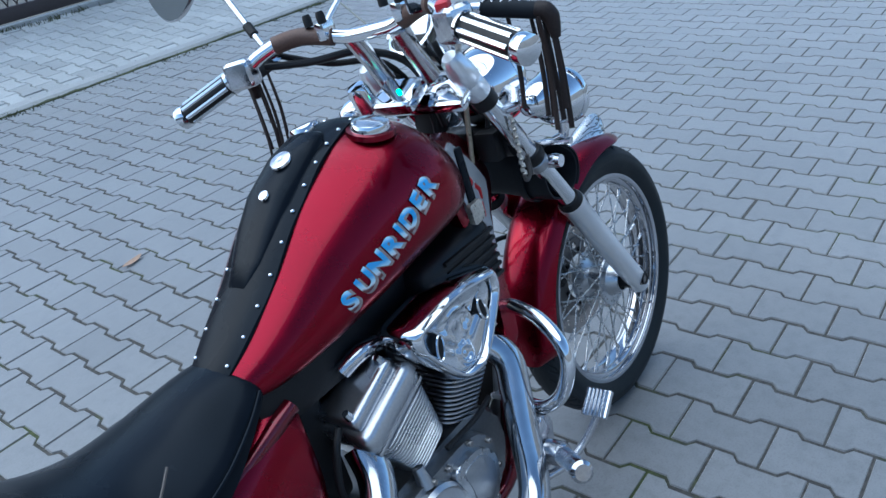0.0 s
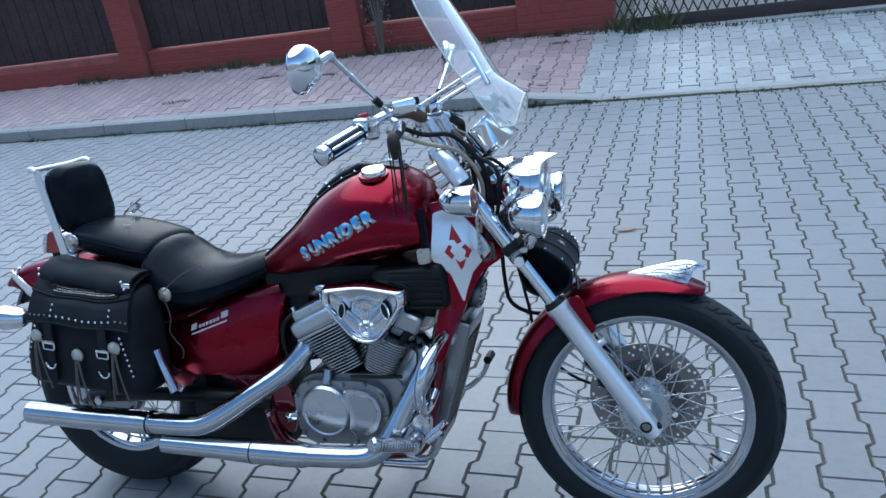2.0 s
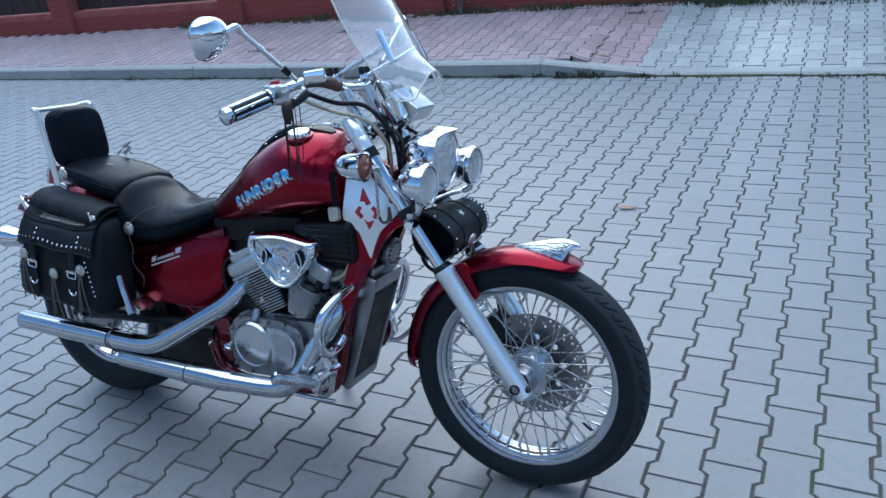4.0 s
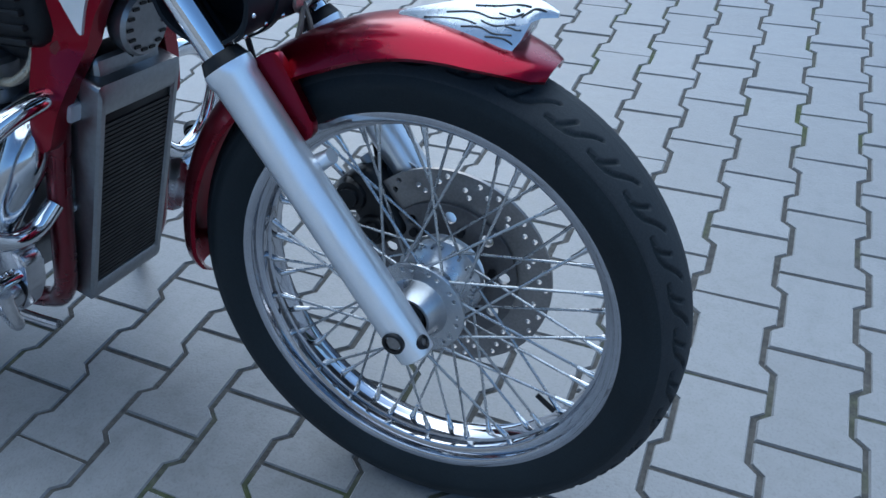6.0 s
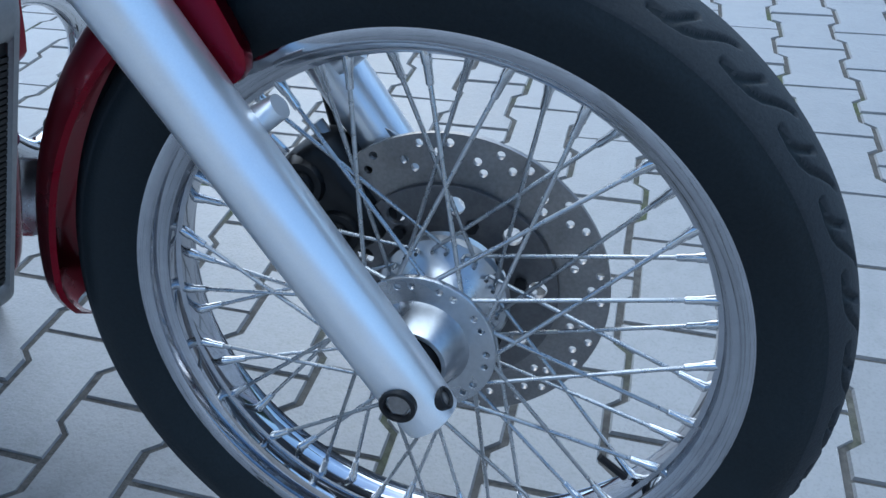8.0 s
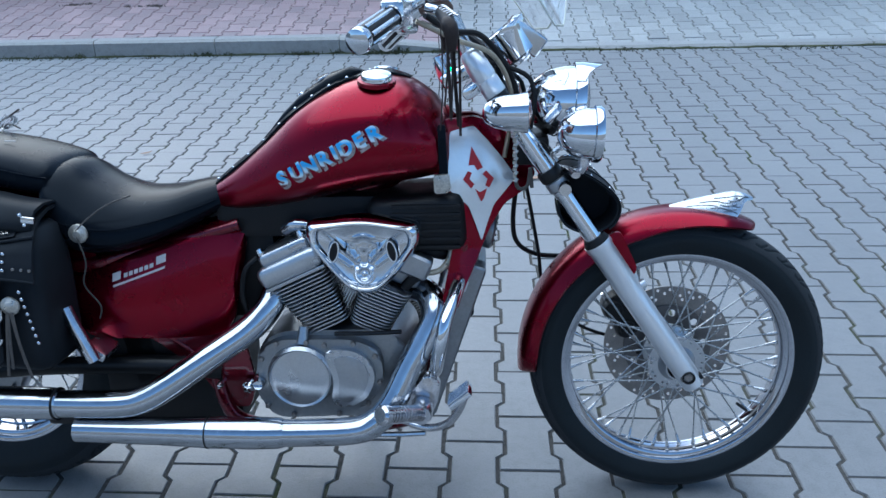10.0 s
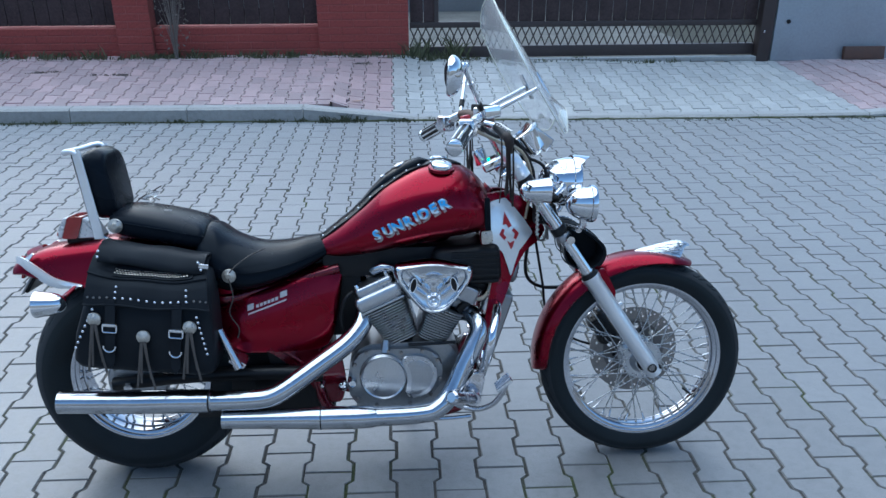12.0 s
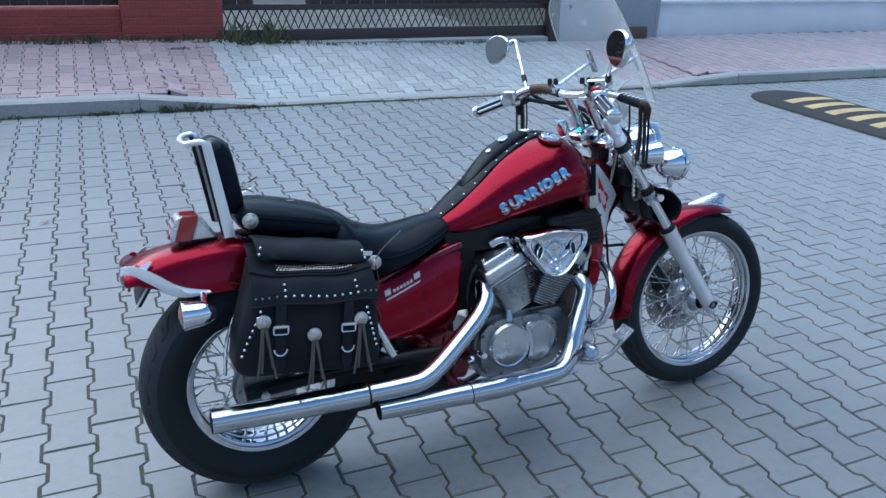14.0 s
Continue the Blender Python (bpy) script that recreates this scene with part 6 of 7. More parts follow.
part("side_shroud", shift(slab(rounded([(-0.030, -0.150), (-0.030, 0.150), (-0.052, 0.160), (-0.072, 0.110), (-0.052, 0.070), (-0.052, -0.015), (-0.070, -0.040), (-0.060, -0.130)], 0.008), -0.070, -0.066, 0.001), rad_m), ALLOY_DULL, radiator, "notched silver side shroud")
part("shroud_bracket", shift(block(0.034, 0.030, 0.026, spot(-0.046, -0.078, 0.140), 0.005, 2), rad_m), SATIN, radiator)
part("shroud_bracket", shift(block(0.030, 0.028, 0.010, spot(-0.048, -0.080, -0.020), 0.003, 2), rad_m), SATIN, radiator)
part("header_tank", shift(block(0.050, 0.118, 0.050, spot(-0.045, 0, 0.182) @ pose(0, 0, 0, 0, -12, 0), 0.012, 3), rad_m), ALLOY_DULL, radiator)
for k in range(38):
    part("core_fin", shift(block(0.003, 0.126, 0.0052, spot(-0.0050, 0, -0.145 + 0.0073 * k), 0.0, 1), rad_m), BLACK_METAL, radiator)
horn_m = Matrix.Translation((1.185, 0.0, 0.615)) @ pose(0, 0, 0, 0, 12, 0)
horn = part("horn", lathe([(0.0, -0.024), (0.026, -0.024), (0.038, -0.014), (0.042, 0.0), (0.042, 0.010), (0.038, 0.015), (0.0, 0.016)], 32, "X", m=horn_m), ALLOY_DULL, bike, "dull silver horn with a slotted rim")
# the rim's slots are black bars laid on it, dark by colour
for k in range(14):
    a = 2 * math.pi * k / 14
    part("horn_slot_mark", shift(block(0.003, 0.010, 0.0035, spot(0.0158, 0.031 * math.cos(a), 0.031 * math.sin(a)), 0.0, 1), horn_m), BLACK_METAL, horn)
part("horn_stay", tube([(1.165, 0.0, 0.585), (1.150, 0.0, 0.562), (1.135, 0.0, 0.552)], 0.010, 8, 3), BLACK_METAL, horn)

# engine guard loops
for s in (-1, 1):
    part("engine_guard", tube([(1.118, s * 0.088, 0.534), (1.124, s * 0.125, 0.540), (1.116, s * 0.180, 0.526), (1.100, s * 0.228, 0.490), (1.090, s * 0.238, 0.446), (1.080, s * 0.218, 0.392), (1.073, s * 0.180, 0.362), (1.074, s * 0.140, 0.362), (1.080, s * 0.108, 0.385)], 0.0134, 16, 6), CHROME, bike, "chrome engine guard loop")
    part("guard_clamp", tube([(1.108, s * 0.080, 0.552), (1.098, s * 0.084, 0.512)], 0.0215, 18, 0), CHROME_WORN, bike)

# foot controls
for s in (-1, 1):
    hang = part("peg_bracket", slab(rounded([(1.085, 0.335), (1.055, 0.355), (1.020, 0.310), (0.985, 0.255), (1.000, 0.235), (1.045, 0.240), (1.075, 0.285)], 0.012), s * 0.150, s * 0.180, 0.006), CHROME_WORN, bike, "worn chrome footrest bracket")
    ribs = [(0.0, 0.0), (0.0145, 0.0)]
    for k in range(12):
        y = 0.005 + 0.0085 * k
        ribs += [(0.0145, y), (0.0178, y + 0.0008), (0.0178, y + 0.0047), (0.0145, y + 0.0055)]
    ribs += [(0.0145, 0.108), (0.020, 0.108), (0.020, 0.120), (0.014, 0.125), (0.0, 0.125)]
    bm = lathe([(r, s * h) for r, h in ribs], 20, m=Matrix.Translation((1.045, s * 0.212, 0.282)) @ Vector((0, s, 0)).rotation_difference(Vector((-0.080, s * 0.103, 0.053))).to_matrix().to_4x4())
    part("footrest", bm, CHROME_WORN if s < 0 else BLACK_PLASTIC, bike, "ribbed footrest")
    part("peg_boss", lathe([(0.0, -0.024), (0.020, -0.024), (0.024, -0.014), (0.024, 0.014), (0.0, 0.024)], 20, m=spot(1.045, s * 0.198, 0.282)), CHROME_WORN, hang)
brake = part("brake_pedal", tube([(1.020, -0.188, 0.245), (1.060, -0.205, 0.245), (1.100, -0.225, 0.268), (1.125, -0.245, 0.310), (1.135, -0.252, 0.340)], 0.008, 12, 5), CHROME_WORN, bike, "chrome brake pedal")
pad_m = Matrix.Translation((1.128, -0.255, 0.346)) @ pose(0, 0, 0, 0, -40, 0)
pedal_pad = part("pedal_pad", shift(block(0.052, 0.050, 0.012, None, 0.003), pad_m), CHROME, brake)
for k in range(6):
    part("pad_rib", shift(block(0.050, 0.004, 0.004, spot(0, -0.019 + 0.0076 * k, 0.008), 0.001, 1), pad_m), CHROME_WORN, brake)
lever = part("gear_lever", tube([(1.03, 0.19, 0.25), (1.07, 0.21, 0.25), (1.115, 0.22, 0.29), (1.135, 0.225, 0.335)], 0.008, 12, 5), CHROME_WORN, bike, "chrome gear lever")
part("lever_rubber", tube([(1.136, 0.205, 0.338), (1.136, 0.255, 0.338)], 0.012, 14, 0), HOSE, lever)
part("passenger_peg", tube([(0.328, -0.205, 0.515), (0.345, -0.212, 0.478), (0.380, -0.222, 0.405)], 0.0125, 16, 0), CHROME_WORN, bike, "folded ribbed passenger footrest")
part("peg_mount", block(0.05, 0.07, 0.02, spot(0.372, -0.175, 0.415) @ pose(0, 0, 0, 0, 30, 0), 0.006), CHROME_WORN, bike)
part("side_stand", tube([(0.90, 0.13, 0.185), (0.86, 0.19, 0.10), (0.82, 0.245, 0.045), (0.79, 0.255, 0.043)], [0.012, 0.011, 0.011, 0.014], 12, 4), BLACK_METAL, bike, "black side stand")
part("skid_rail", tube([(0.70, -0.10, 0.172), (0.95, -0.12, 0.178), (1.045, -0.13, 0.188)], 0.006, 8, 3), CHROME_WORN, bike)

# ---- lamps on the fork ----
head_m = STEER @ spot(1.345, MID, 0.886) @ pose(0, 0, 0, 0, 4, 0)
headlight = part("headlight", lathe([(0.0, -0.082), (0.020, -0.080), (0.045, -0.066), (0.064, -0.040), (0.073, -0.008), (0.075, 0.012), (0.079, 0.014), (0.081, 0.024), (0.079, 0.034), (0.073, 0.036), (0.070, 0.030)], 64, "X", m=head_m), CHROME, bike, "round chrome headlight with a peaked visor", 40)
part("reflector", lathe([(0.070, 0.026), (0.063, 0.010), (0.052, -0.006), (0.038, -0.019), (0.022, -0.028), (0.011, -0.030), (0.010, -0.008), (0.006, -0.002), (0.0, -0.001)], 48, "X", m=head_m), CHROME, headlight)
part("headlight_lens", lathe([(0.0725, 0.030), (0.060, 0.040), (0.035, 0.046), (0.0, 0.048), (0.0, 0.045), (0.035, 0.043), (0.060, 0.037), (0.0725, 0.027)], 48, "X", m=head_m, loop=False), LENS_GLASS, headlight, "clear headlight glass")
rings = []
for k in range(15):
    a = radians(38 + 104 * k / 14)
    reach = 0.002 + 0.036 * math.sin(math.pi * k / 14) ** 2.4
    ring = []
    for r, x in ((0.0805, 0.012), (0.0825, 0.012), (0.0835, 0.026), (0.081, 0.030 + reach), (0.0785, 0.030 + reach), (0.0805, 0.026)):
        ring.append((x, r * math.cos(a), r * math.sin(a)))
    rings.append(ring)
part("visor", shift(add_rings(bmesh.new(), rings), head_m), CHROME, headlight, "peaked chrome visor")
part("headlight_ears", shift(tube([(1.30, -0.10, 0.86), (1.325, -0.078, 0.885), (1.325, 0.078, 0.885), (1.30, 0.10, 0.86)], 0.010, 10, 3), STEER), CHROME_WORN, headlight)
for y in (-0.152, 0.152):
    mm = STEER @ spot(1.372, y + MID * (y > 0) * 2, 0.843) @ pose(0, 0, 0, 0, 3, 0) @ Matrix.Scale(0.94, 4)
    sp = part("spot_lamp", lathe([(0.0, -0.058), (0.014, -0.057), (0.030, -0.048), (0.044, -0.028), (0.051, -0.004), (0.053, 0.012), (0.057, 0.014), (0.058, 0.024), (0.055, 0.030), (0.050, 0.029), (0.049, 0.024)], 52, "X", m=mm), CHROME, bike, "round chrome auxiliary lamp", 40)
    part("reflector", lathe([(0.049, 0.020), (0.045, 0.008), (0.037, -0.004), (0.026, -0.014), (0.014, -0.020), (0.007, -0.021), (0.006, -0.004), (0.0, -0.003)], 36, "X", m=mm), CHROME, sp)
    part("lens", lathe([(0.0505, 0.024), (0.040, 0.031), (0.020, 0.034), (0.0, 0.035), (0.0, 0.032), (0.020, 0.031), (0.040, 0.028), (0.0505, 0.021)], 36, "X", m=mm), LENS_GLASS, sp, "clear lamp glass")
    part("lamp_foot", shift(tube([(1.370, y, 0.800), (1.366, y, 0.775), (1.352, y * 0.9, 0.768)], [0.012, 0.010, 0.009], 12, 3), STEER), CHROME_WORN, sp)
    b, l = indicator(1.228, y * 1.41, 0.893, 1)
    si = part("front_indicator", shift(b, STEER), CHROME, bike, "chrome bullet indicator with an amber lens", 50)
    part("lens", shift(l, STEER), ORANGE_LENS, si)
    part("stalk", shift(tube([(1.235, y * 1.2, 0.885), (1.242, y * 0.85, 0.872)], 0.009, 12, 0), STEER), CHROME, si)
part("lamp_bar", shift(tube([(1.352, -0.175, 0.768), (1.345, -0.12, 0.768), (1.322, -0.06, 0.765), (1.322, 0.06, 0.765), (1.345, 0.12, 0.768), (1.352, 0.175, 0.768)], 0.009, 10, 3, 0.7), STEER), CHROME_WORN, bike, "bright lamp bracket")
part("headlamp_bracket", shift(block(0.05, 0.14, 0.05, spot(1.285, 0, 0.80), 0.01), STEER), BLACK_METAL, bike)
part("clamp_bolt", shift(lathe([(0.0, -0.02), (0.012, -0.02), (0.014, -0.012), (0.014, 0.01), (0.0, 0.01)], 12, m=spot(1.335, -0.135, 0.735)), STEER), CHROME, bike)

# speedometer, warning lamps, riser tangle
gm = STEER @ spot(1.232, 0.015, 1.015) @ pose(0, 0, 0, 0, -38, 0)
speedo = part("speedometer", lathe([(0.0, -0.055), (0.030, -0.053), (0.044, -0.040), (0.047, 0.010), (0.050, 0.014), (0.050, 0.024), (0.044, 0.026), (0.043, 0.018), (0.0, 0.017)], 48, "Z", m=gm), CHROME, bike, "round chrome speedometer", 40)
part("dial", lathe([(0.0, 0.019), (0.042, 0.019), (0.042, 0.0175), (0.0, 0.0175)], 40, "Z", m=gm), BLACK_PLASTIC, speedo)
part("visor_plate", shift(block(0.085, 0.100, 0.045, spot(1.262, 0.030, 1.018) @ pose(0, 0, 0, 0, 36, 0), 0.006, 3), STEER), BRIGHT_PLATE, speedo, "bright square instrument cowl", 25)
lamps = part("lamp_console", shift(block(0.07, 0.09, 0.03, spot(1.125, 0.0, 0.945) @ pose(0, 0, 0, 0, -25, 0), 0.012, 3), STEER), CHROME, bike, "chrome warning lamp console")
part("pilot_lamp", shift(lathe([(0.0045, 0.0), (0.004, 0.004), (0.0, 0.005)], 12, "Z", m=spot(1.112, -0.016, 0.957) @ pose(0, 0, 0, 0, -25, 0)), STEER), GREEN_GLOW, lamps, "lit green pilot lamp")
part("ignition_cover", shift(lathe([(0.0, 0.03), (0.016, 0.028), (0.020, 0.018), (0.021, -0.02), (0.0, -0.02)], 24, "Z", m=spot(1.095, 0.055, 0.955) @ pose(0, 0, 0, 0, -20, 0)), STEER), CHROME, bike)
for s in (-1, 1):
    part("riser", shift(tube([(1.162, s * 0.052, 0.965), (1.135, s * 0.052, 1.015), (1.112, s * 0.055, 1.060)], [0.017, 0.016, 0.018], 18, 3), STEER), CHROME_WORN, bike, "dull chrome handlebar riser")

# ---- handlebar ----
half_bar = [(1.108, 0.0, 1.064), (1.108, 0.055, 1.066), (1.098, 0.10, 1.078), (1.072, 0.155, 1.088), (1.040, 0.20, 1.076), (1.010, 0.245, 1.052), (0.965, 0.350, 1.018)]
full = [(x, -y, z) for x, y, z in reversed(half_bar)] + half_bar[1:]
handlebar = part("handlebar", shift(tube(full, 0.0125, 18, 6), BARS), CHROME, bike, "wide chrome handlebar with brown leather wraps")
for s in (-1, 1):
    part("leather_wrap", shift(tube([(x, s * y, z) for x, y, z in ((1.103, 0.078, 1.071), (1.085, 0.135, 1.086), (1.058, 0.176, 1.085))], 0.0155, 16, 5), BARS), BROWN_WRAP, handlebar, "brown leather bar wrap")
    g0, g1 = Vector((1.006, s * 0.254, 1.050)), Vector((0.963, s * 0.356, 1.0165))
    d = (g1 - g0).normalized()
    grip = part("grip", shift(tube([g0, g0 + 0.004 * d, g1 - 0.006 * d, g1], [0.0165, 0.0185, 0.0185, 0.0165], 24, 0), BARS), BLACK_PLASTIC, handlebar, "black grip with chrome ribs")
    side, oth = d.orthogonal().normalized(), d.cross(d.orthogonal().normalized())
    for k in range(7):
        a = 2 * math.pi * k / 7
        o = 0.0175 * (math.cos(a) * side + math.sin(a) * oth)
        part("grip_rib", shift(tube([g0 + o + 0.006 * d, g1 + o - 0.008 * d], 0.0042, 8, 0), BARS), CHROME, grip)
    part("bar_end", shift(tube([g1 - 0.004 * d, g1 + 0.004 * d, g1 + 0.014 * d, g1 + 0.019 * d], [0.0195, 0.0215, 0.0205, 0.012], 24, 0), BARS), CHROME, grip)
    c = g0 - 0.026 * d
    box = part("switch_housing", shift(block(0.046, 0.052, 0.052, Matrix.Translation(c) @ Matrix.Rotation(math.atan2(-d.x, d.y) * 1.0, 4, "Z"), 0.014, 3), BARS), CHROME_WORN, handlebar, "chrome switch housing")
    part("housing_ring", shift(tube([g0 - 0.004 * d, g0 + 0.002 * d], 0.0225, 22, 0), BARS), CHROME, box)
    if s < 0:
        part("kill_switch", shift(block(0.022, 0.020, 0.012, Matrix.Translation(c + Vector((-0.006, 0.006, 0.028))) @ pose(0, 0, 0, 0, -10, 20), 0.003), BARS), RED_PLASTIC, box, "red stop switch")
        part("reservoir", shift(block(0.055, 0.062, 0.034, Matrix.Translation((1.082, -0.152, 1.098)) @ pose(0, 0, 0, 0, -8, 22), 0.008, 3), BARS), CHROME, handlebar, "chrome brake fluid reservoir")
    # lever with a laced black leather sleeve and hanging fringe
    l0, l1 = Vector((1.070, s * 0.195, 1.068)), Vector((1.104, s * 0.322, 1.034))
    lev = part("hand_lever", shift(tube([l0, l0.lerp(l1, 0.3) + Vector((0.016, 0, 0)), l1], [0.010, 0.009, 0.008], 14, 5), BARS), CHROME, handlebar, "hand lever in a laced black leather sleeve with fringe")
    part("lever_sleeve", shift(tube([l0.lerp(l1, 0.28) + Vector((0.015, 0, 0)), l0.lerp(l1, 0.6) + Vector((0.010, 0, 0)), l1], [0.013, 0.013, 0.012], 14, 4), BARS), LEATHER_BAG, lev)
    for k in range(6):
        q = l0.lerp(l1, 0.36 + 0.1 * k) + Vector((0.012, 0, 0.012))
        part("lacing", shift(tube([q + Vector((-0.008, s * -0.004, 0.0)), q + Vector((0, 0, 0.003)), q + Vector((0.008, s * 0.004, 0.0))], 0.0018, 6, 3), BARS), CHROME_WORN, lev)
    part("fringe_knot", shift(tube([l1 + Vector((-0.004, -s * 0.012, 0.006)), l1, l1 + Vector((0.003, s * 0.006, -0.012)), l1 + Vector((0.003, s * 0.006, -0.040))], [0.011, 0.0135, 0.0125, 0.007], 14, 4), BARS), FRINGE, lev)
    for k, (dx, dy, ln) in enumerate(((-0.014, 0.0, 0.165), (0.002, -0.018, 0.15), (0.014, 0.008, 0.175), (-0.004, 0.020, 0.14), (0.006, -0.006, 0.16))):
        p = l1 + Vector((dx, s * dy * 0.6 - s * 0.004, -0.004))
        part("fringe", shift(tube([p, p + Vector((0.002, 0.004, -0.5 * ln)), p + Vector((0.006 * (k - 1.5) * 0.5, 0.012, -ln))], [0.0032, 0.0040, 0.0042], 8, 4, 0.30, (1, 0.3 * k, 0)), BARS), FRINGE, lev)
    for f, ln in ((0.55, 0.140), (0.80, 0.150)):
        p = l0.lerp(l1, f) + Vector((0.010, 0, -0.008))
        part("fringe", shift(tube([p, p + Vector((0.002, 0.003, -0.5 * ln)), p + Vector((-0.004, 0.010, -ln))], [0.0028, 0.0036, 0.0038], 8, 4, 0.30, (1, 0.4, 0)), BARS), FRINGE, lev)
    # mirror on its stem
    base, cen = Vector((1.062, s * 0.208, 1.090)), Vector((0.950 if s < 0 else 1.060, s * 0.386, 1.190 if s < 0 else 1.222))
    reach = cen + Vector((0.038, -s * 0.046, 0.026))
    elbow = reach + Vector((0.004, -s * 0.012, -0.006))
    mir = part("mirror", shift(tube([base, base.lerp(elbow, 0.5), elbow], 0.0056, 12, 0), BARS), CHROME, bike, "teardrop chrome mirror on a straight jointed stem")
    part("stem_joint", shift(tube([base.lerp(elbow, 0.14), base.lerp(elbow, 0.26)], 0.0088, 12, 0), BARS), BLACK_PLASTIC, mir)
    part("stem_collar", shift(tube([base.lerp(elbow, 0.62), base.lerp(elbow, 0.70)], 0.0075, 12, 0), BARS), CHROME, mir)
    part("mirror_arm", shift(tube([elbow - 0.2 * (elbow - base).normalized() * 0.04, elbow, reach, cen + Vector((0.016, -s * 0.020, 0.004))], [0.007, 0.0085, 0.009, 0.010], 12, 4), BARS), CHROME, mir)
    shape = []
    for k in range(28):
        a = 2 * math.pi * k / 28
        u, w = math.cos(a), math.sin(a)
        shape.append((0.053 * u * (1 + 0.24 * w) + 0.014 * max(0, -w) ** 1.5, 0.050 * w))
    turn = Matrix.Rotation(radians(-12 if s < 0 else 18), 4, "Z") @ Matrix.Rotation(radians(6), 4, "Y")
    rings = []
    for dx, k in ((-0.004, 0.95), (-0.001, 1.0), (0.008, 0.99), (0.018, 0.86), (0.026, 0.60), (0.030, 0.25)):
        rings.append([cen + turn @ Vector((dx, s * u * k, w * k)) for u, w in shape])
    part("mirror_shell", shift(add_rings(bmesh.new(), rings), BARS), CHROME, mir, "", 50)
    rings = [[cen + turn @ Vector((dx, s * u * 0.93, w * 0.93)) for u, w in shape] for dx in (-0.0055, -0.0045)]
    part("mirror_glass", shift(add_rings(bmesh.new(), rings), BARS), MIRROR, mir, "mirror glass")

# cables round the headstock
for pts, r, mat in (([(1.075, -0.17, 1.065), (1.12, -0.11, 1.035), (1.18, -0.06, 1.02), (1.24, -0.03, 0.93), (1.25, -0.03, 0.80)], 0.006, HOSE), ([(1.06, -0.19, 1.055), (1.13, -0.15, 1.02), (1.20, -0.09, 0.985), (1.235, -0.05, 0.90), (1.22, -0.04, 0.78)], 0.005, BRASSY), ([(1.06, 0.20, 1.06), (1.12, 0.14, 1.02), (1.19, 0.07, 0.99), (1.225, 0.03, 0.88), (1.20, 0.02, 0.78)], 0.006, HOSE),
                    ([(1.04, 0.21, 1.045), (1.08, 0.13, 1.035), (1.13, 0.06, 1.03), (1.19, 0.01, 0.98), (1.21, -0.01, 0.86)], 0.007, HOSE), ([(1.19, -0.02, 0.97), (1.27, -0.05, 0.94), (1.275, -0.06, 0.86), (1.25, -0.05, 0.78)], 0.005, HOSE), ([(1.18, 0.05, 0.97), (1.26, 0.08, 0.92), (1.26, 0.07, 0.82)], 0.005, HOSE)):
    part("control_cable", shift(tube(pts, r, 9, 6), STEER), mat, bike)
for (x, y, z) in ((1.262, -0.062, 0.80), (1.240, 0.05, 0.86)):
    part("wiring_block", shift(block(0.045, 0.05, 0.06, spot(x, y, z), 0.012, 2), STEER), BLACK_PLASTIC, bike)
ch = bmesh.new()
for k in range(16):
    f = k / 15
    add_tube(ch, [(1.238 + 0.004 * (k % 2), -0.135, 0.86 - 0.105 * f), (1.238, -0.135 - 0.003 * (k % 2), 0.854 - 0.105 * f)], 0.0042, 6, 0)
part("charm_chain", shift(ch, STEER), CONCHO, bike, "hanging ball chain")
part("charm_tail", shift(tube([(1.238, -0.135, 0.755), (1.246, -0.132, 0.735), (1.262, -0.130, 0.738), (1.268, -0.128, 0.765)], 0.0038, 8, 4), STEER), LACE, bike)
part("charm_tail", shift(tube([(1.268, -0.13, 0.775), (1.272, -0.128, 0.735)], 0.004, 8, 0), STEER), LACE, bike)

# ---- clear windshield with its rods ----
def shield_point(u, v):
    """u across from -1 to 1, v from the lower edge up."""
    w = 0.1435 + 0.0475 * math.sin(math.pi * min(v * 0.9 + 0.05, 1)) - 0.02 * v
    if v > 0.72:
        w *= math.sqrt(max(0.0, 1 - ((v - 0.72) / 0.285) ** 2.4))
    z = 1.0355 + 0.388 * v
    x = 1.344 - 0.2275 * v + 0.009 * math.sin(math.pi * v)
    y = w * u
    x -= 1.81 * y * y
    if v < 0.3:
        z += 0.07 * (1 - v / 0.3) * max(0, 1 - (abs(u) / 0.62) ** 2)
    return Vector((x, y, z))


rows_n, cols_n = 26, 25
sheet_bm = bmesh.new()
front_side = [[shield_point(-1 + 2 * i / (cols_n - 1), j / (rows_n - 1)) for i in range(cols_n)] for j in range(rows_n)]
back_side = [[p + Vector((-0.0026, 0, -0.0014)) for p in row] for row in front_side]
edge = [(0, i) for i in range(cols_n)] + [(j, cols_n - 1) for j in range(1, rows_n)] + [(rows_n - 1, i) for i in range(cols_n - 2, -1, -1)] + [(j, 0) for j in range(rows_n - 2, 0, -1)]
fv = [[sheet_bm.verts.new(p) for p in row] for row in front_side]
bv = [[sheet_bm.verts.new(p) for p in row] for row in back_side]
for grid, flip in ((fv, False), (bv, True)):
    for j in range(rows_n - 1):
        for i in range(cols_n - 1):
            q = (grid[j][i], grid[j][i + 1], grid[j + 1][i + 1], grid[j + 1][i])
            sheet_bm.faces.new(tuple(reversed(q)) if flip else q)
for k in range(len(edge)):
    (j0, i0), (j1, i1) = edge[k], edge[(k + 1) % len(edge)]
    try:
        sheet_bm.faces.new((fv[j0][i0], bv[j0][i0], bv[j1][i1], fv[j1][i1]))
    except ValueError:
        pass
bmesh.ops.remove_doubles(sheet_bm, verts=sheet_bm.verts[:], dist=0.0004)
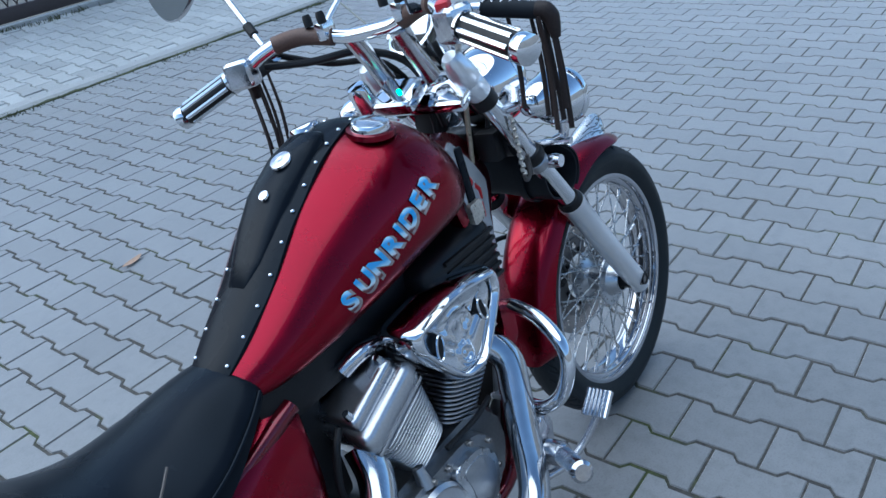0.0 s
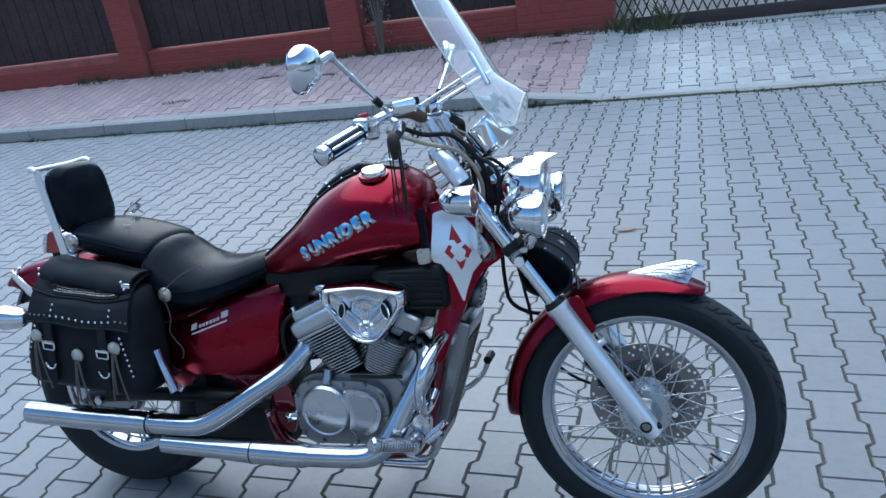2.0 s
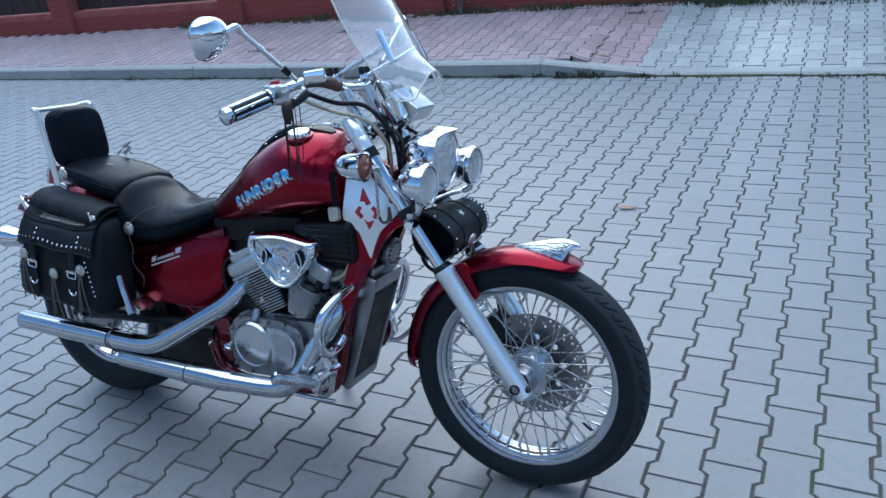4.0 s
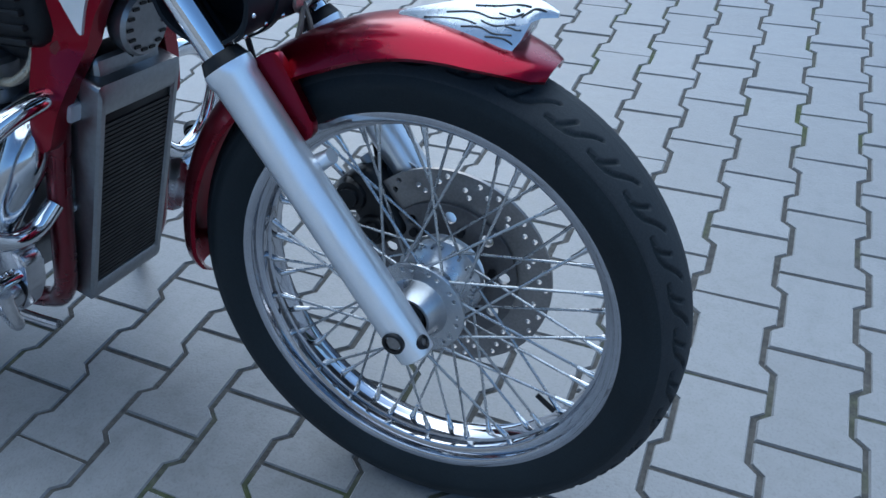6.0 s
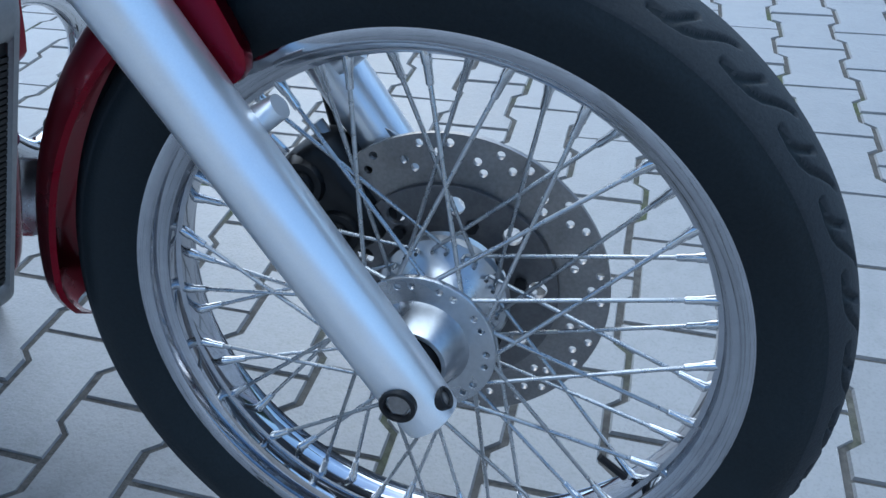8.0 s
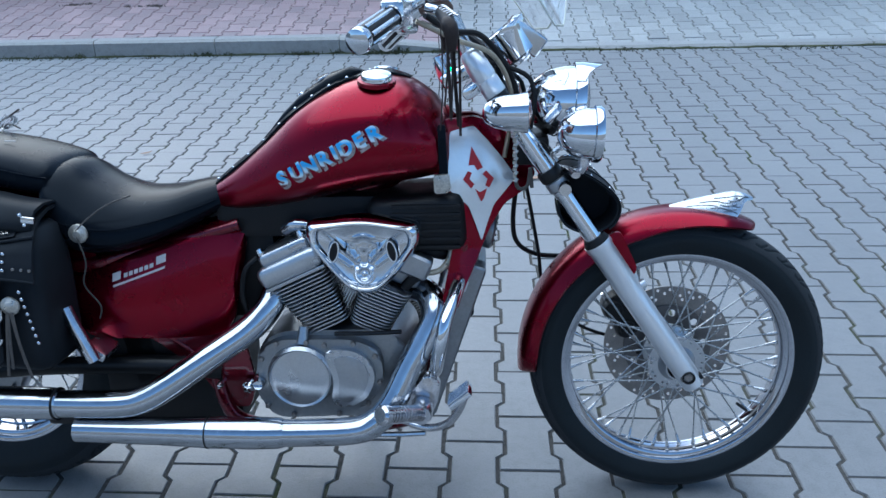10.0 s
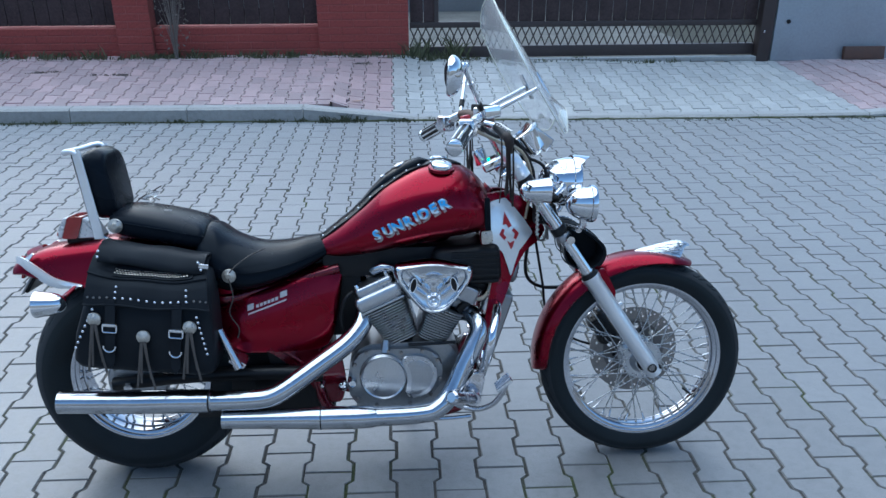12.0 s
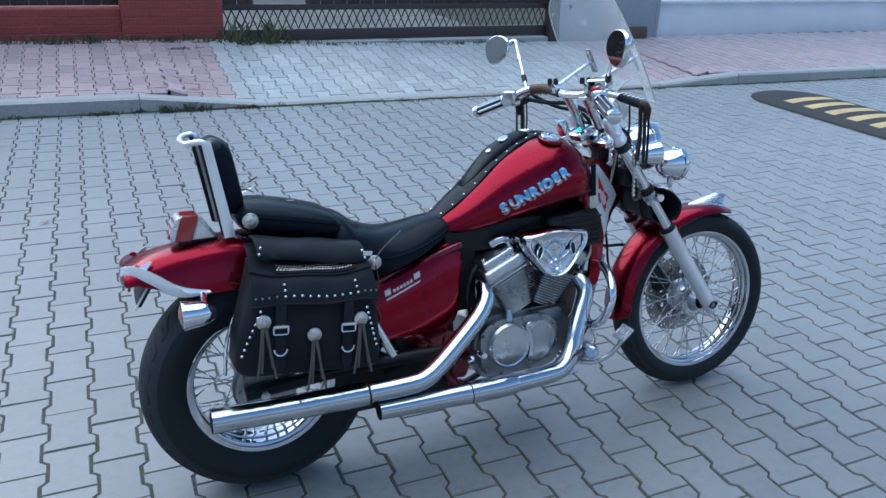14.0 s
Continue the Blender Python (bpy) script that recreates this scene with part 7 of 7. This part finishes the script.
windshield = part("windshield", shift(sheet_bm, BARS), PLEXI, bike, "clear acrylic windshield on chrome rods", 60)
windshield.visible_shadow = False
rim_pts = [front_side[j][i] + Vector((-0.0013, 0, -0.0007)) for j, i in edge]
rim_pts = [p for k, p in enumerate(rim_pts) if k == 0 or (p - rim_pts[k - 1]).length > 0.001]
part("shield_edge", shift(tube(rim_pts + [rim_pts[0]], 0.0022, 6, 0), BARS), PLEXI_EDGE, windshield, "pale cut edge of the acrylic")
for s in (-1, 1):
    tip = shield_point(s * 0.575, 0.344)
    part("shield_rod", shift(tube([(1.095, s * 0.085, 1.090), tip + Vector((-0.005, 0, -0.003))], 0.0065, 12, 0), BARS), CHROME, windshield)
    part("rod_clamp", shift(block(0.032, 0.022, 0.032, spot(1.098, s * 0.085, 1.085), 0.006), BARS), CHROME, windshield)
    for dz in (-0.004, 0.012):
        part("rod_knob", shift(lathe([(0.0, 0.02), (0.006, 0.02), (0.008, 0.014), (0.008, 0.0), (0.0, 0.0)], 12, "Z", m=spot(1.088, s * 0.085 + dz * 2, 1.098)), BARS), BLACK_PLASTIC, windshield)
    part("rod_plate", shift(block(0.006, 0.022, 0.085, Matrix.Translation(tip) @ pose(0, 0, 0, 0, -29, s * 14), 0.003), BARS), CHROME, windshield)

# ---- saddlebag hanging at the rear ----
saddlebag = tagged(new("saddlebag"), "studded black leather saddlebag with buckled straps beside the rear wheel", "saddlebag")
saddlebag.matrix_basis = LEAN


def bag_ring(z, x0, x1, y0, y1, r=0.03):
    return [(x, y, z - 0.11 * (x - 0.15) + 0.016 * max(0.0, abs(x - 0.14) / 0.18 - 0.72) * (z < 0.45)) for x, y in rounded([(x0, y0), (x1, y0), (x1, y1), (x0, y1)], r, 4)]


rings = [bag_ring(z, *s) for z, s in ((0.420, (-0.020, 0.300, -0.262, -0.150)), (0.425, (-0.042, 0.318, -0.276, -0.140)), (0.440, (-0.050, 0.326, -0.283, -0.135)), (0.52, (-0.038, 0.328, -0.284, -0.135)), (0.60, (-0.012, 0.326, -0.276, -0.130)), (0.66, (0.006, 0.322, -0.258, -0.128)), (0.70, (0.016, 0.315, -0.235, -0.128)), (0.708, (0.03, 0.30, -0.215, -0.14)))]
body = part("bag_body", add_rings(bmesh.new(), rings), LEATHER_BAG, saddlebag, "", 50)


def lid_point(u, v):
    """u along the bag, v from its back over the top and down the front."""
    prof = [(-0.140, 0.752), (-0.180, 0.750), (-0.218, 0.738), (-0.248, 0.716), (-0.272, 0.684), (-0.287, 0.654), (-0.2925, 0.628)]
    f = v * (len(prof) - 1)
    i = min(int(f), len(prof) - 2)
    t = f - i
    y, z = prof[i][0] + (prof[i + 1][0] - prof[i][0]) * t, prof[i][1] + (prof[i + 1][1] - prof[i][1]) * t
    dip = 0.024 * math.sin(math.pi * u) * math.exp(-((v - 0.40) / 0.22) ** 2)
    wave = 0.003 * math.sin(u * 11.0 + 5 * v)
    x = 0.018 + 0.290 * u + 0.036 * v * (u - 0.5)
    return Vector((x, y + 0.004 * abs(2 * u - 1) ** 4, z - 0.030 * u - dip + wave))


rings = []
for j in range(25):
    v = j / 24
    outer = [lid_point(i / 24, v) for i in range(25)]
    rings.append(outer + [p + Vector((0, 0.005 * v + 0.001, -0.006 * (1 - v) - 0.001)) for p in reversed(outer)])
lid = part("bag_lid", add_rings(bmesh.new(), rings), LEATHER_BAG, saddlebag, "studded leather flap", 45)
part("lid_piping", tube([lid_point(i / 16, 0.56) + Vector((0, -0.0015, 0.002)) for i in range(17)], 0.0032, 8, 2), LEATHER_BAG, lid)
part("lid_hem", tube([lid_point(i / 16, 0.99) + Vector((0, -0.001, 0)) for i in range(17)], 0.0028, 8, 2), LEATHER_BAG, lid)
rings = []
for j in range(7):
    v = 0.36 + 0.16 * j / 6
    outer = [lid_point(0.20 + 0.68 * i / 16, v) + Vector((0, -0.003, 0.003)) for i in range(17)]
    rings.append(outer + [p + Vector((0, 0.003, -0.002)) for p in reversed(outer)])
band = part("woven_band", add_rings(bmesh.new(), rings), LEATHER_BAG, lid, "woven band of leather and bright checks")
checks = bmesh.new()
for row in range(3):
    for k in range(26):
        p = lid_point(0.22 + 0.64 * (k + 0.5 * (row % 2)) / 26, 0.405 + 0.036 * row) + Vector((0, -0.0045, 0.0045))
        block(0.0048, 0.0022, 0.0048, Matrix.Translation(p) @ pose(0, 0, 0, 40, 0, 0), 0.0, 1, checks)
part("woven_check", checks, CONCHO, band, "fine bright woven checks")
rings = []
for j, (y, z) in enumerate(((-0.118, 0.758), (-0.150, 0.774), (-0.190, 0.776), (-0.222, 0.768), (-0.240, 0.752), (-0.246, 0.738))):
    wavy = 0.0 if j < 4 else 0.007
    outer = [Vector((0.032 + 0.278 * i / 20, y - 0.002 * math.sin(i * 0.9), z - 0.046 * i / 20 + 0.0018 * math.sin(i * 0.55 + j) - wavy * math.sin(math.pi * max(0, i - 12) / 8))) for i in range(21)]
    rings.append(outer + [p + Vector((0, 0.004, -0.006)) for p in reversed(outer)])
yoke = part("bag_yoke", add_rings(bmesh.new(), rings), LEATHER_BAG, saddlebag, "soft leather yoke with a wavy edge", 60)
part("yoke_buckle", block(0.026, 0.004, 0.012, spot(0.312, -0.250, 0.712) @ pose(0, 0, 0, 0, 8, 0), 0.003), CHROME, yoke)
first = None


def bag_stud(p, par, r=0.0040):
    global first
    mm = Matrix.Translation(p)
    if first is None:
        first = part("stud", lathe([(0.0040, 0.001), (0.0038, -0.0012), (0.0022, -0.0028), (0.0, -0.0034)], 10), CHROME, par, "chrome stud", m=mm)
    else:
        again(first, mm, par)


for k in range(10):
    bag_stud(lid_point(0.255 + 0.575 * k / 9, 0.875) + Vector((0, -0.002, 0)), lid)
for u in (0.255, 0.830):
    for v in (0.69, 0.78):
        bag_stud(lid_point(u, v) + Vector((0, -0.002, 0)), lid)
for u in (0.03, 0.08, 0.13, 0.19, 0.89, 0.94, 0.985):
    part("dark_stud", lathe([(0.0032, 0.001), (0.0030, -0.001), (0.0, -0.002)], 8, m=Matrix.Translation(lid_point(u, 0.86) + Vector((0, -0.001, 0)))), STEEL, lid)
for z in range(8):
    f = z / 7
    bag_stud(Vector((0.021 - 0.055 * f, -0.2860, 0.612 - 0.106 * f)), body)
    bag_stud(Vector((0.291 + 0.020 * f, -0.2865, 0.580 - 0.105 * f)), body)
for x, z in ((0.040, 0.762), (0.036, 0.746), (0.298, 0.722), (0.304, 0.702)):
    bag_stud(Vector((x, -0.250, z)), yoke)
for x, dz in ((0.060, 0.020), (0.232, -0.002)):
    lean = spot(x, 0, 0.50 + dz) @ pose(0, 0, 0, 0, 6, 0)
    strap = part("bag_strap", shift(slab(rounded([(-0.013, 0.12), (0.013, 0.12), (0.013, -0.055), (0.0, -0.078), (-0.013, -0.055)], 0.004), -0.2945, -0.2895, 0.0015), lean), LEATHER_BAG, body, "leather strap with a chrome buckle")
    ring = rounded([(-0.018, 0.052), (0.018, 0.052), (0.018, 0.030), (-0.018, 0.030)], 0.005)
    part("buckle", shift(tube([(a, -0.297, b) for a, b in ring] + [(ring[0][0], -0.297, ring[0][1])], 0.0025, 8, 0), lean), CHROME, strap)
    part("buckle_bar", shift(block(0.038, 0.005, 0.008, spot(0, -0.2985, 0.050), 0.002), lean), CHROME, strap)
    part("d_ring", shift(tube([(0.016 * math.cos(a), -0.298, -0.008 + 0.017 * math.sin(a)) for a in [radians(180 + 18 * k) for k in range(11)]], 0.0028, 8, 2), lean), CHROME, strap)
for x, z in ((0.025, 0.586), (0.148, 0.532), (0.272, 0.554)):
    c = part("concho", lathe([(0.0185, 0.0), (0.018, -0.004), (0.010, -0.008), (0.007, -0.010), (0.0, -0.0105)], 26, m=spot(x, -0.290, z)), CONCHO, body, "worn round metal concho")
    for dx, ln, bend in ((-0.004, 0.13, -0.012), (0.004, 0.12, 0.008), (0.001, 0.150, 0.018), (-0.006, 0.145, -0.022)):
        part("lace", tube([(x + dx, -0.296, z - 0.012), (x + dx + 0.4 * bend, -0.299, z - 0.5 * ln), (x + dx + bend, -0.296, z - ln)], 0.0032, 6, 4, 0.5), LACE, c)
part("chrome_rail", tube([(0.0, -0.125, 0.60), (-0.045, -0.13, 0.50), (-0.06, -0.13, 0.40)], 0.005, 10, 4), CHROME, saddlebag)

# ---- leather tool roll strapped below the headlight ----
roll = tagged(new("tool_roll"), "studded black leather tool roll strapped across the fork under the headlight", "tool roll")
roll.matrix_basis = LEAN
RC = (1.388, MID, 0.694)
NEAR_END = [(-0.060, 0.054), (-0.012, 0.064), (0.052, 0.014), (0.046, -0.036), (-0.004, -0.060), (-0.056, -0.030)]
FAR_END = [(-0.042, 0.044), (-0.004, 0.050), (0.038, 0.014), (0.034, -0.030), (0.0, -0.044), (-0.038, -0.024)]


def pouch_point(y, u, lift=0.0):
    """A point of the pouch's skin: y across the bike, u round it from the top back edge over the nose."""
    f = min(max((y + 0.118) / 0.244, 0), 1)
    pts = [Vector(a).lerp(Vector(b), f) for a, b in zip(NEAR_END, FAR_END)]
    i, t = int(u) % 6, u - int(u)
    p0, p1, p2, p3 = pts[i - 1], pts[i], pts[(i + 1) % 6], pts[(i + 2) % 6]
    p = 0.5 * (2 * p1 + (p2 - p0) * t + (2 * p0 - 5 * p1 + 4 * p2 - p3) * t * t + (3 * p1 - p0 - 3 * p2 + p3) * t ** 3)
    p = p * (1 + (lift + 0.0016 * math.sin(40 * y + 2.3 * u)) / max(p.length, 0.03))
    return Vector((RC[0] + p.x, y, RC[2] + p.y))


us = [6 * i / 36 for i in range(36)]
rings = [[pouch_point(-0.118 + 0.244 * k / 20, u) for u in us] for k in range(21)]
mid_near, mid_far = Vector((RC[0], -0.118, RC[2])), Vector((RC[0], 0.126, RC[2]))
mouth = [[mid_near + (p - mid_near) * q + Vector((0, d, 0)) for p in rings[0]] for q, d in ((0.85, 0.07), (0.90, 0.02), (0.93, 0.001))]
end = [[mid_far + (p - mid_far) * q + Vector((0, d, 0)) for p in rings[-1]] for q, d in ((0.94, 0.005), (0.5, 0.008))]
roll_body = part("pouch_body", shift(add_rings(bmesh.new(), mouth + rings + end), STEER), LEATHER_BAG, roll, "", 50)
rings = []
for k in range(22):
    y = -0.121 + 0.251 * k / 21
    fu = [3.25 * i / 20 for i in range(21)]
    rings.append([pouch_point(y, u, 0.0045) for u in fu] + [pouch_point(y, u, 0.0012) for u in reversed(fu)])
flap = part("pouch_flap", shift(add_rings(bmesh.new(), rings), STEER), LEATHER_BAG, roll, "studded leather flap")


def flap_stud(y, u, size=1.0):
    """A stud standing square on the flap."""
    p = pouch_point(y, u, 0.0045)
    along = pouch_point(y, u + 0.05, 0.0045) - pouch_point(y, u - 0.05 if u > 0.05 else u, 0.0045)
    out = along.cross(Vector((0, 1, 0))).normalized()
    if out.dot(p - Vector((RC[0], y, RC[2]))) < 0:
        out = -out
    m = Matrix.Translation(p) @ Vector((0, 0, 1)).rotation_difference(out).to_matrix().to_4x4() @ Matrix.Diagonal((size, size, size, 1))
    return STEER @ m


for k in range(15):
    again(stud, flap_stud(0.116, 0.5 + 2.6 * k / 14, 1.15), flap)
for k in range(5):
    again(stud, flap_stud(-0.112, 1.2 + 1.9 * k / 4, 0.8), flap)
for y in (-0.070, -0.035, 0.045, 0.080):
    again(stud, flap_stud(y, 3.10, 0.8), flap)
for u in (0.9, 1.35, 1.8):
    again(stud, flap_stud(0.062, u, 1.0), flap)
star = [((0.013 if k % 2 == 0 else 0.0055) * math.sin(math.pi * k / 5), (0.013 if k % 2 == 0 else 0.0055) * math.cos(math.pi * k / 5)) for k in range(10)]
part("flap_star", shift(slab(star, -0.001, 0.001, 0.0004, 1), flap_stud(0.0, 1.45) @ pose(0, 0, 0.001, 90, 0, 0)), CONCHO, flap, "small worn metal star")
part("flap_concho", shift(lathe([(0.019, 0.0), (0.018, 0.004), (0.008, 0.007), (0.007, 0.004), (0.0, 0.003)], 26, "Z"), flap_stud(-0.005, 2.75)), CONCHO, flap, "round worn concho")
knot = pouch_point(-0.005, 2.85, 0.008)
for dx, dy in ((0.0, -0.020), (0.008, -0.010), (-0.004, 0.004), (0.004, -0.030)):
    part("pouch_lace", shift(tube([knot, knot + Vector((0.006 + dx, dy, -0.024)), knot + Vector((dx, 1.4 * dy, -0.050))], 0.0028, 6, 3), STEER), LACE, roll_body)
for y in (-0.055, 0.060):
    band = [[pouch_point(y + d, u, l) for u in us] for d, l in ((-0.009, 0.0046), (-0.008, 0.0072), (0.008, 0.0072), (0.009, 0.0046))]
    part("pouch_strap", shift(add_rings(bmesh.new(), band, loop=True), STEER), LEATHER_BAG, roll)

# ---- paving stones, last ----
# columns run from the kerb; every second column is half a stone further on
FIRST, ACROSS, ALONG = Vector((2.238, 0.7145)), Vector((0.1363, -0.0024)), Vector((0.0007, 0.202))
END, WAIST, HALF = 0.0737, 0.0546, 0.0987
SKEW = ACROSS.y / ACROSS.x
STONE = [(-END, -HALF), (END, -HALF), (END, -0.0592), (WAIST, -0.0432), (WAIST, 0.0432), (END, 0.0592), (END, HALF), (-END, HALF), (-END, 0.0592), (-WAIST, 0.0432), (-WAIST, -0.0432), (-END, -0.0592)]
top = np.array([(x - math.copysign(0.0028, x), y - math.copysign(0.0022 if abs(y) > 0.07 else 0.0, y), 0.0) for x, y in STONE])
mid = np.array([(x, y, -0.0045) for x, y in STONE])
low = np.array([(x, y, -0.035) for x, y in STONE])
STONE_V = np.concatenate([top, mid, low])
STONE_V[:, 1] += SKEW * STONE_V[:, 0]
STONE_F = [list(range(12))] + [[a + i, b + i, b + (i + 1) % 12, a + (i + 1) % 12] for a, b in ((12, 0), (24, 12)) for i in range(12)]
STONE_F = [STONE_F[0]] + [list(reversed(f)) for f in STONE_F[1:]]


def stone_places(x0, x1, y0, y1):
    for i in range(math.floor((x0 - FIRST.x) / ACROSS.x), math.ceil((x1 - FIRST.x) / ACROSS.x) + 1):
        foot = FIRST + ACROSS * i + ALONG * (0.5 + 0.5 * (i % 2))
        for j in range(math.floor((y0 - foot.y) / ALONG.y), math.ceil((y1 - foot.y) / ALONG.y) + 1):
            p = foot + ALONG * j
            yield p.x, p.y


def joined_stones(name, places, material, parent, height=None, seed=1, lowest=None, highest=None):
    r = np.random.RandomState(seed)
    verts, faces = [], []
    for n, (x, y) in enumerate(places):
        v = STONE_V.copy()
        tilt = r.normal(0, 0.006, 2)
        v[:, 2] += v[:, 0] * tilt[0] + v[:, 1] * tilt[1] + r.uniform(-0.0015, 0.0010)
        v[:, :2] += np.array([x, y]) + r.normal(0, 0.0006, 2)
        if lowest:
            v[:, 1] = np.maximum(v[:, 1], lowest(x))
        if highest:
            v[:, 1] = np.minimum(v[:, 1], highest(x))
        if height:
            hx = (height(x + 0.07, y) - height(x - 0.07, y)) / 0.14
            hy = (height(x, y + 0.1) - height(x, y - 0.1)) / 0.2
            v[:, 2] += height(x, y) + hx * (v[:, 0] - x) + hy * (v[:, 1] - y)
        verts.append(v)
        faces += [[36 * n + i for i in f] for f in STONE_F]
    me = bpy.data.meshes.new(name)
    me.from_pydata(np.concatenate(verts).tolist(), [], faces)
    me.materials.append(material)
    ob = new(name, me)
    ob.parent = parent
    return tagged(ob, kind="stuff")


NEAR = (-0.45, 2.75, -1.15, 1.05)
near = [p for p in stone_places(*NEAR) if NEAR[0] < p[0] < NEAR[1] and NEAR[2] < p[1] < NEAR[3]][:300]
keys = {(round(x, 3), round(y, 3)) for x, y in near}
far = [p for p in stone_places(-10.5, 16, -9.0, 4.9) if (round(p[0], 3), round(p[1], 3)) not in keys and p[1] - HALF < kerb_y(p[0]) - 0.03]
joined_stones("paver_field", far, STONE_MANY, road, None, 1, None, lambda x: kerb_y(x) - 0.004)
one = bpy.data.meshes.new("paver")
one.from_pydata(STONE_V.tolist(), [], STONE_F)
one.materials.append(STONE_ONE)
r = np.random.RandomState(7)
for x, y in near:
    o = new("paver", one)
    o.parent = road
    o.matrix_basis = pose(x + r.normal(0, 0.0006), y + r.normal(0, 0.0006), r.uniform(-0.0012, 0.0008), r.normal(0, 0.3), r.normal(0, 0.3), 0)


def on_walk(p):
    return kerb_y(p[0]) + 0.150 < p[1] + HALF and p[1] < 6.43


walkway = [p for p in stone_places(-10.5, 16, 4.2, 6.6) if on_walk(p)]
grey_part = [p for p in walkway if 0.88 < p[0] < 5.1]
pink_part = [p for p in walkway if not 0.88 < p[0] < 5.1]
joined_stones("driveway_paver_field", grey_part, DRIVE_MANY, pavement, walk_z, 2, lambda x: kerb_y(x) + 0.126)
joined_stones("pink_paver_field", pink_part, PINK_MANY, pavement, walk_z, 3, lambda x: kerb_y(x) + 0.126)
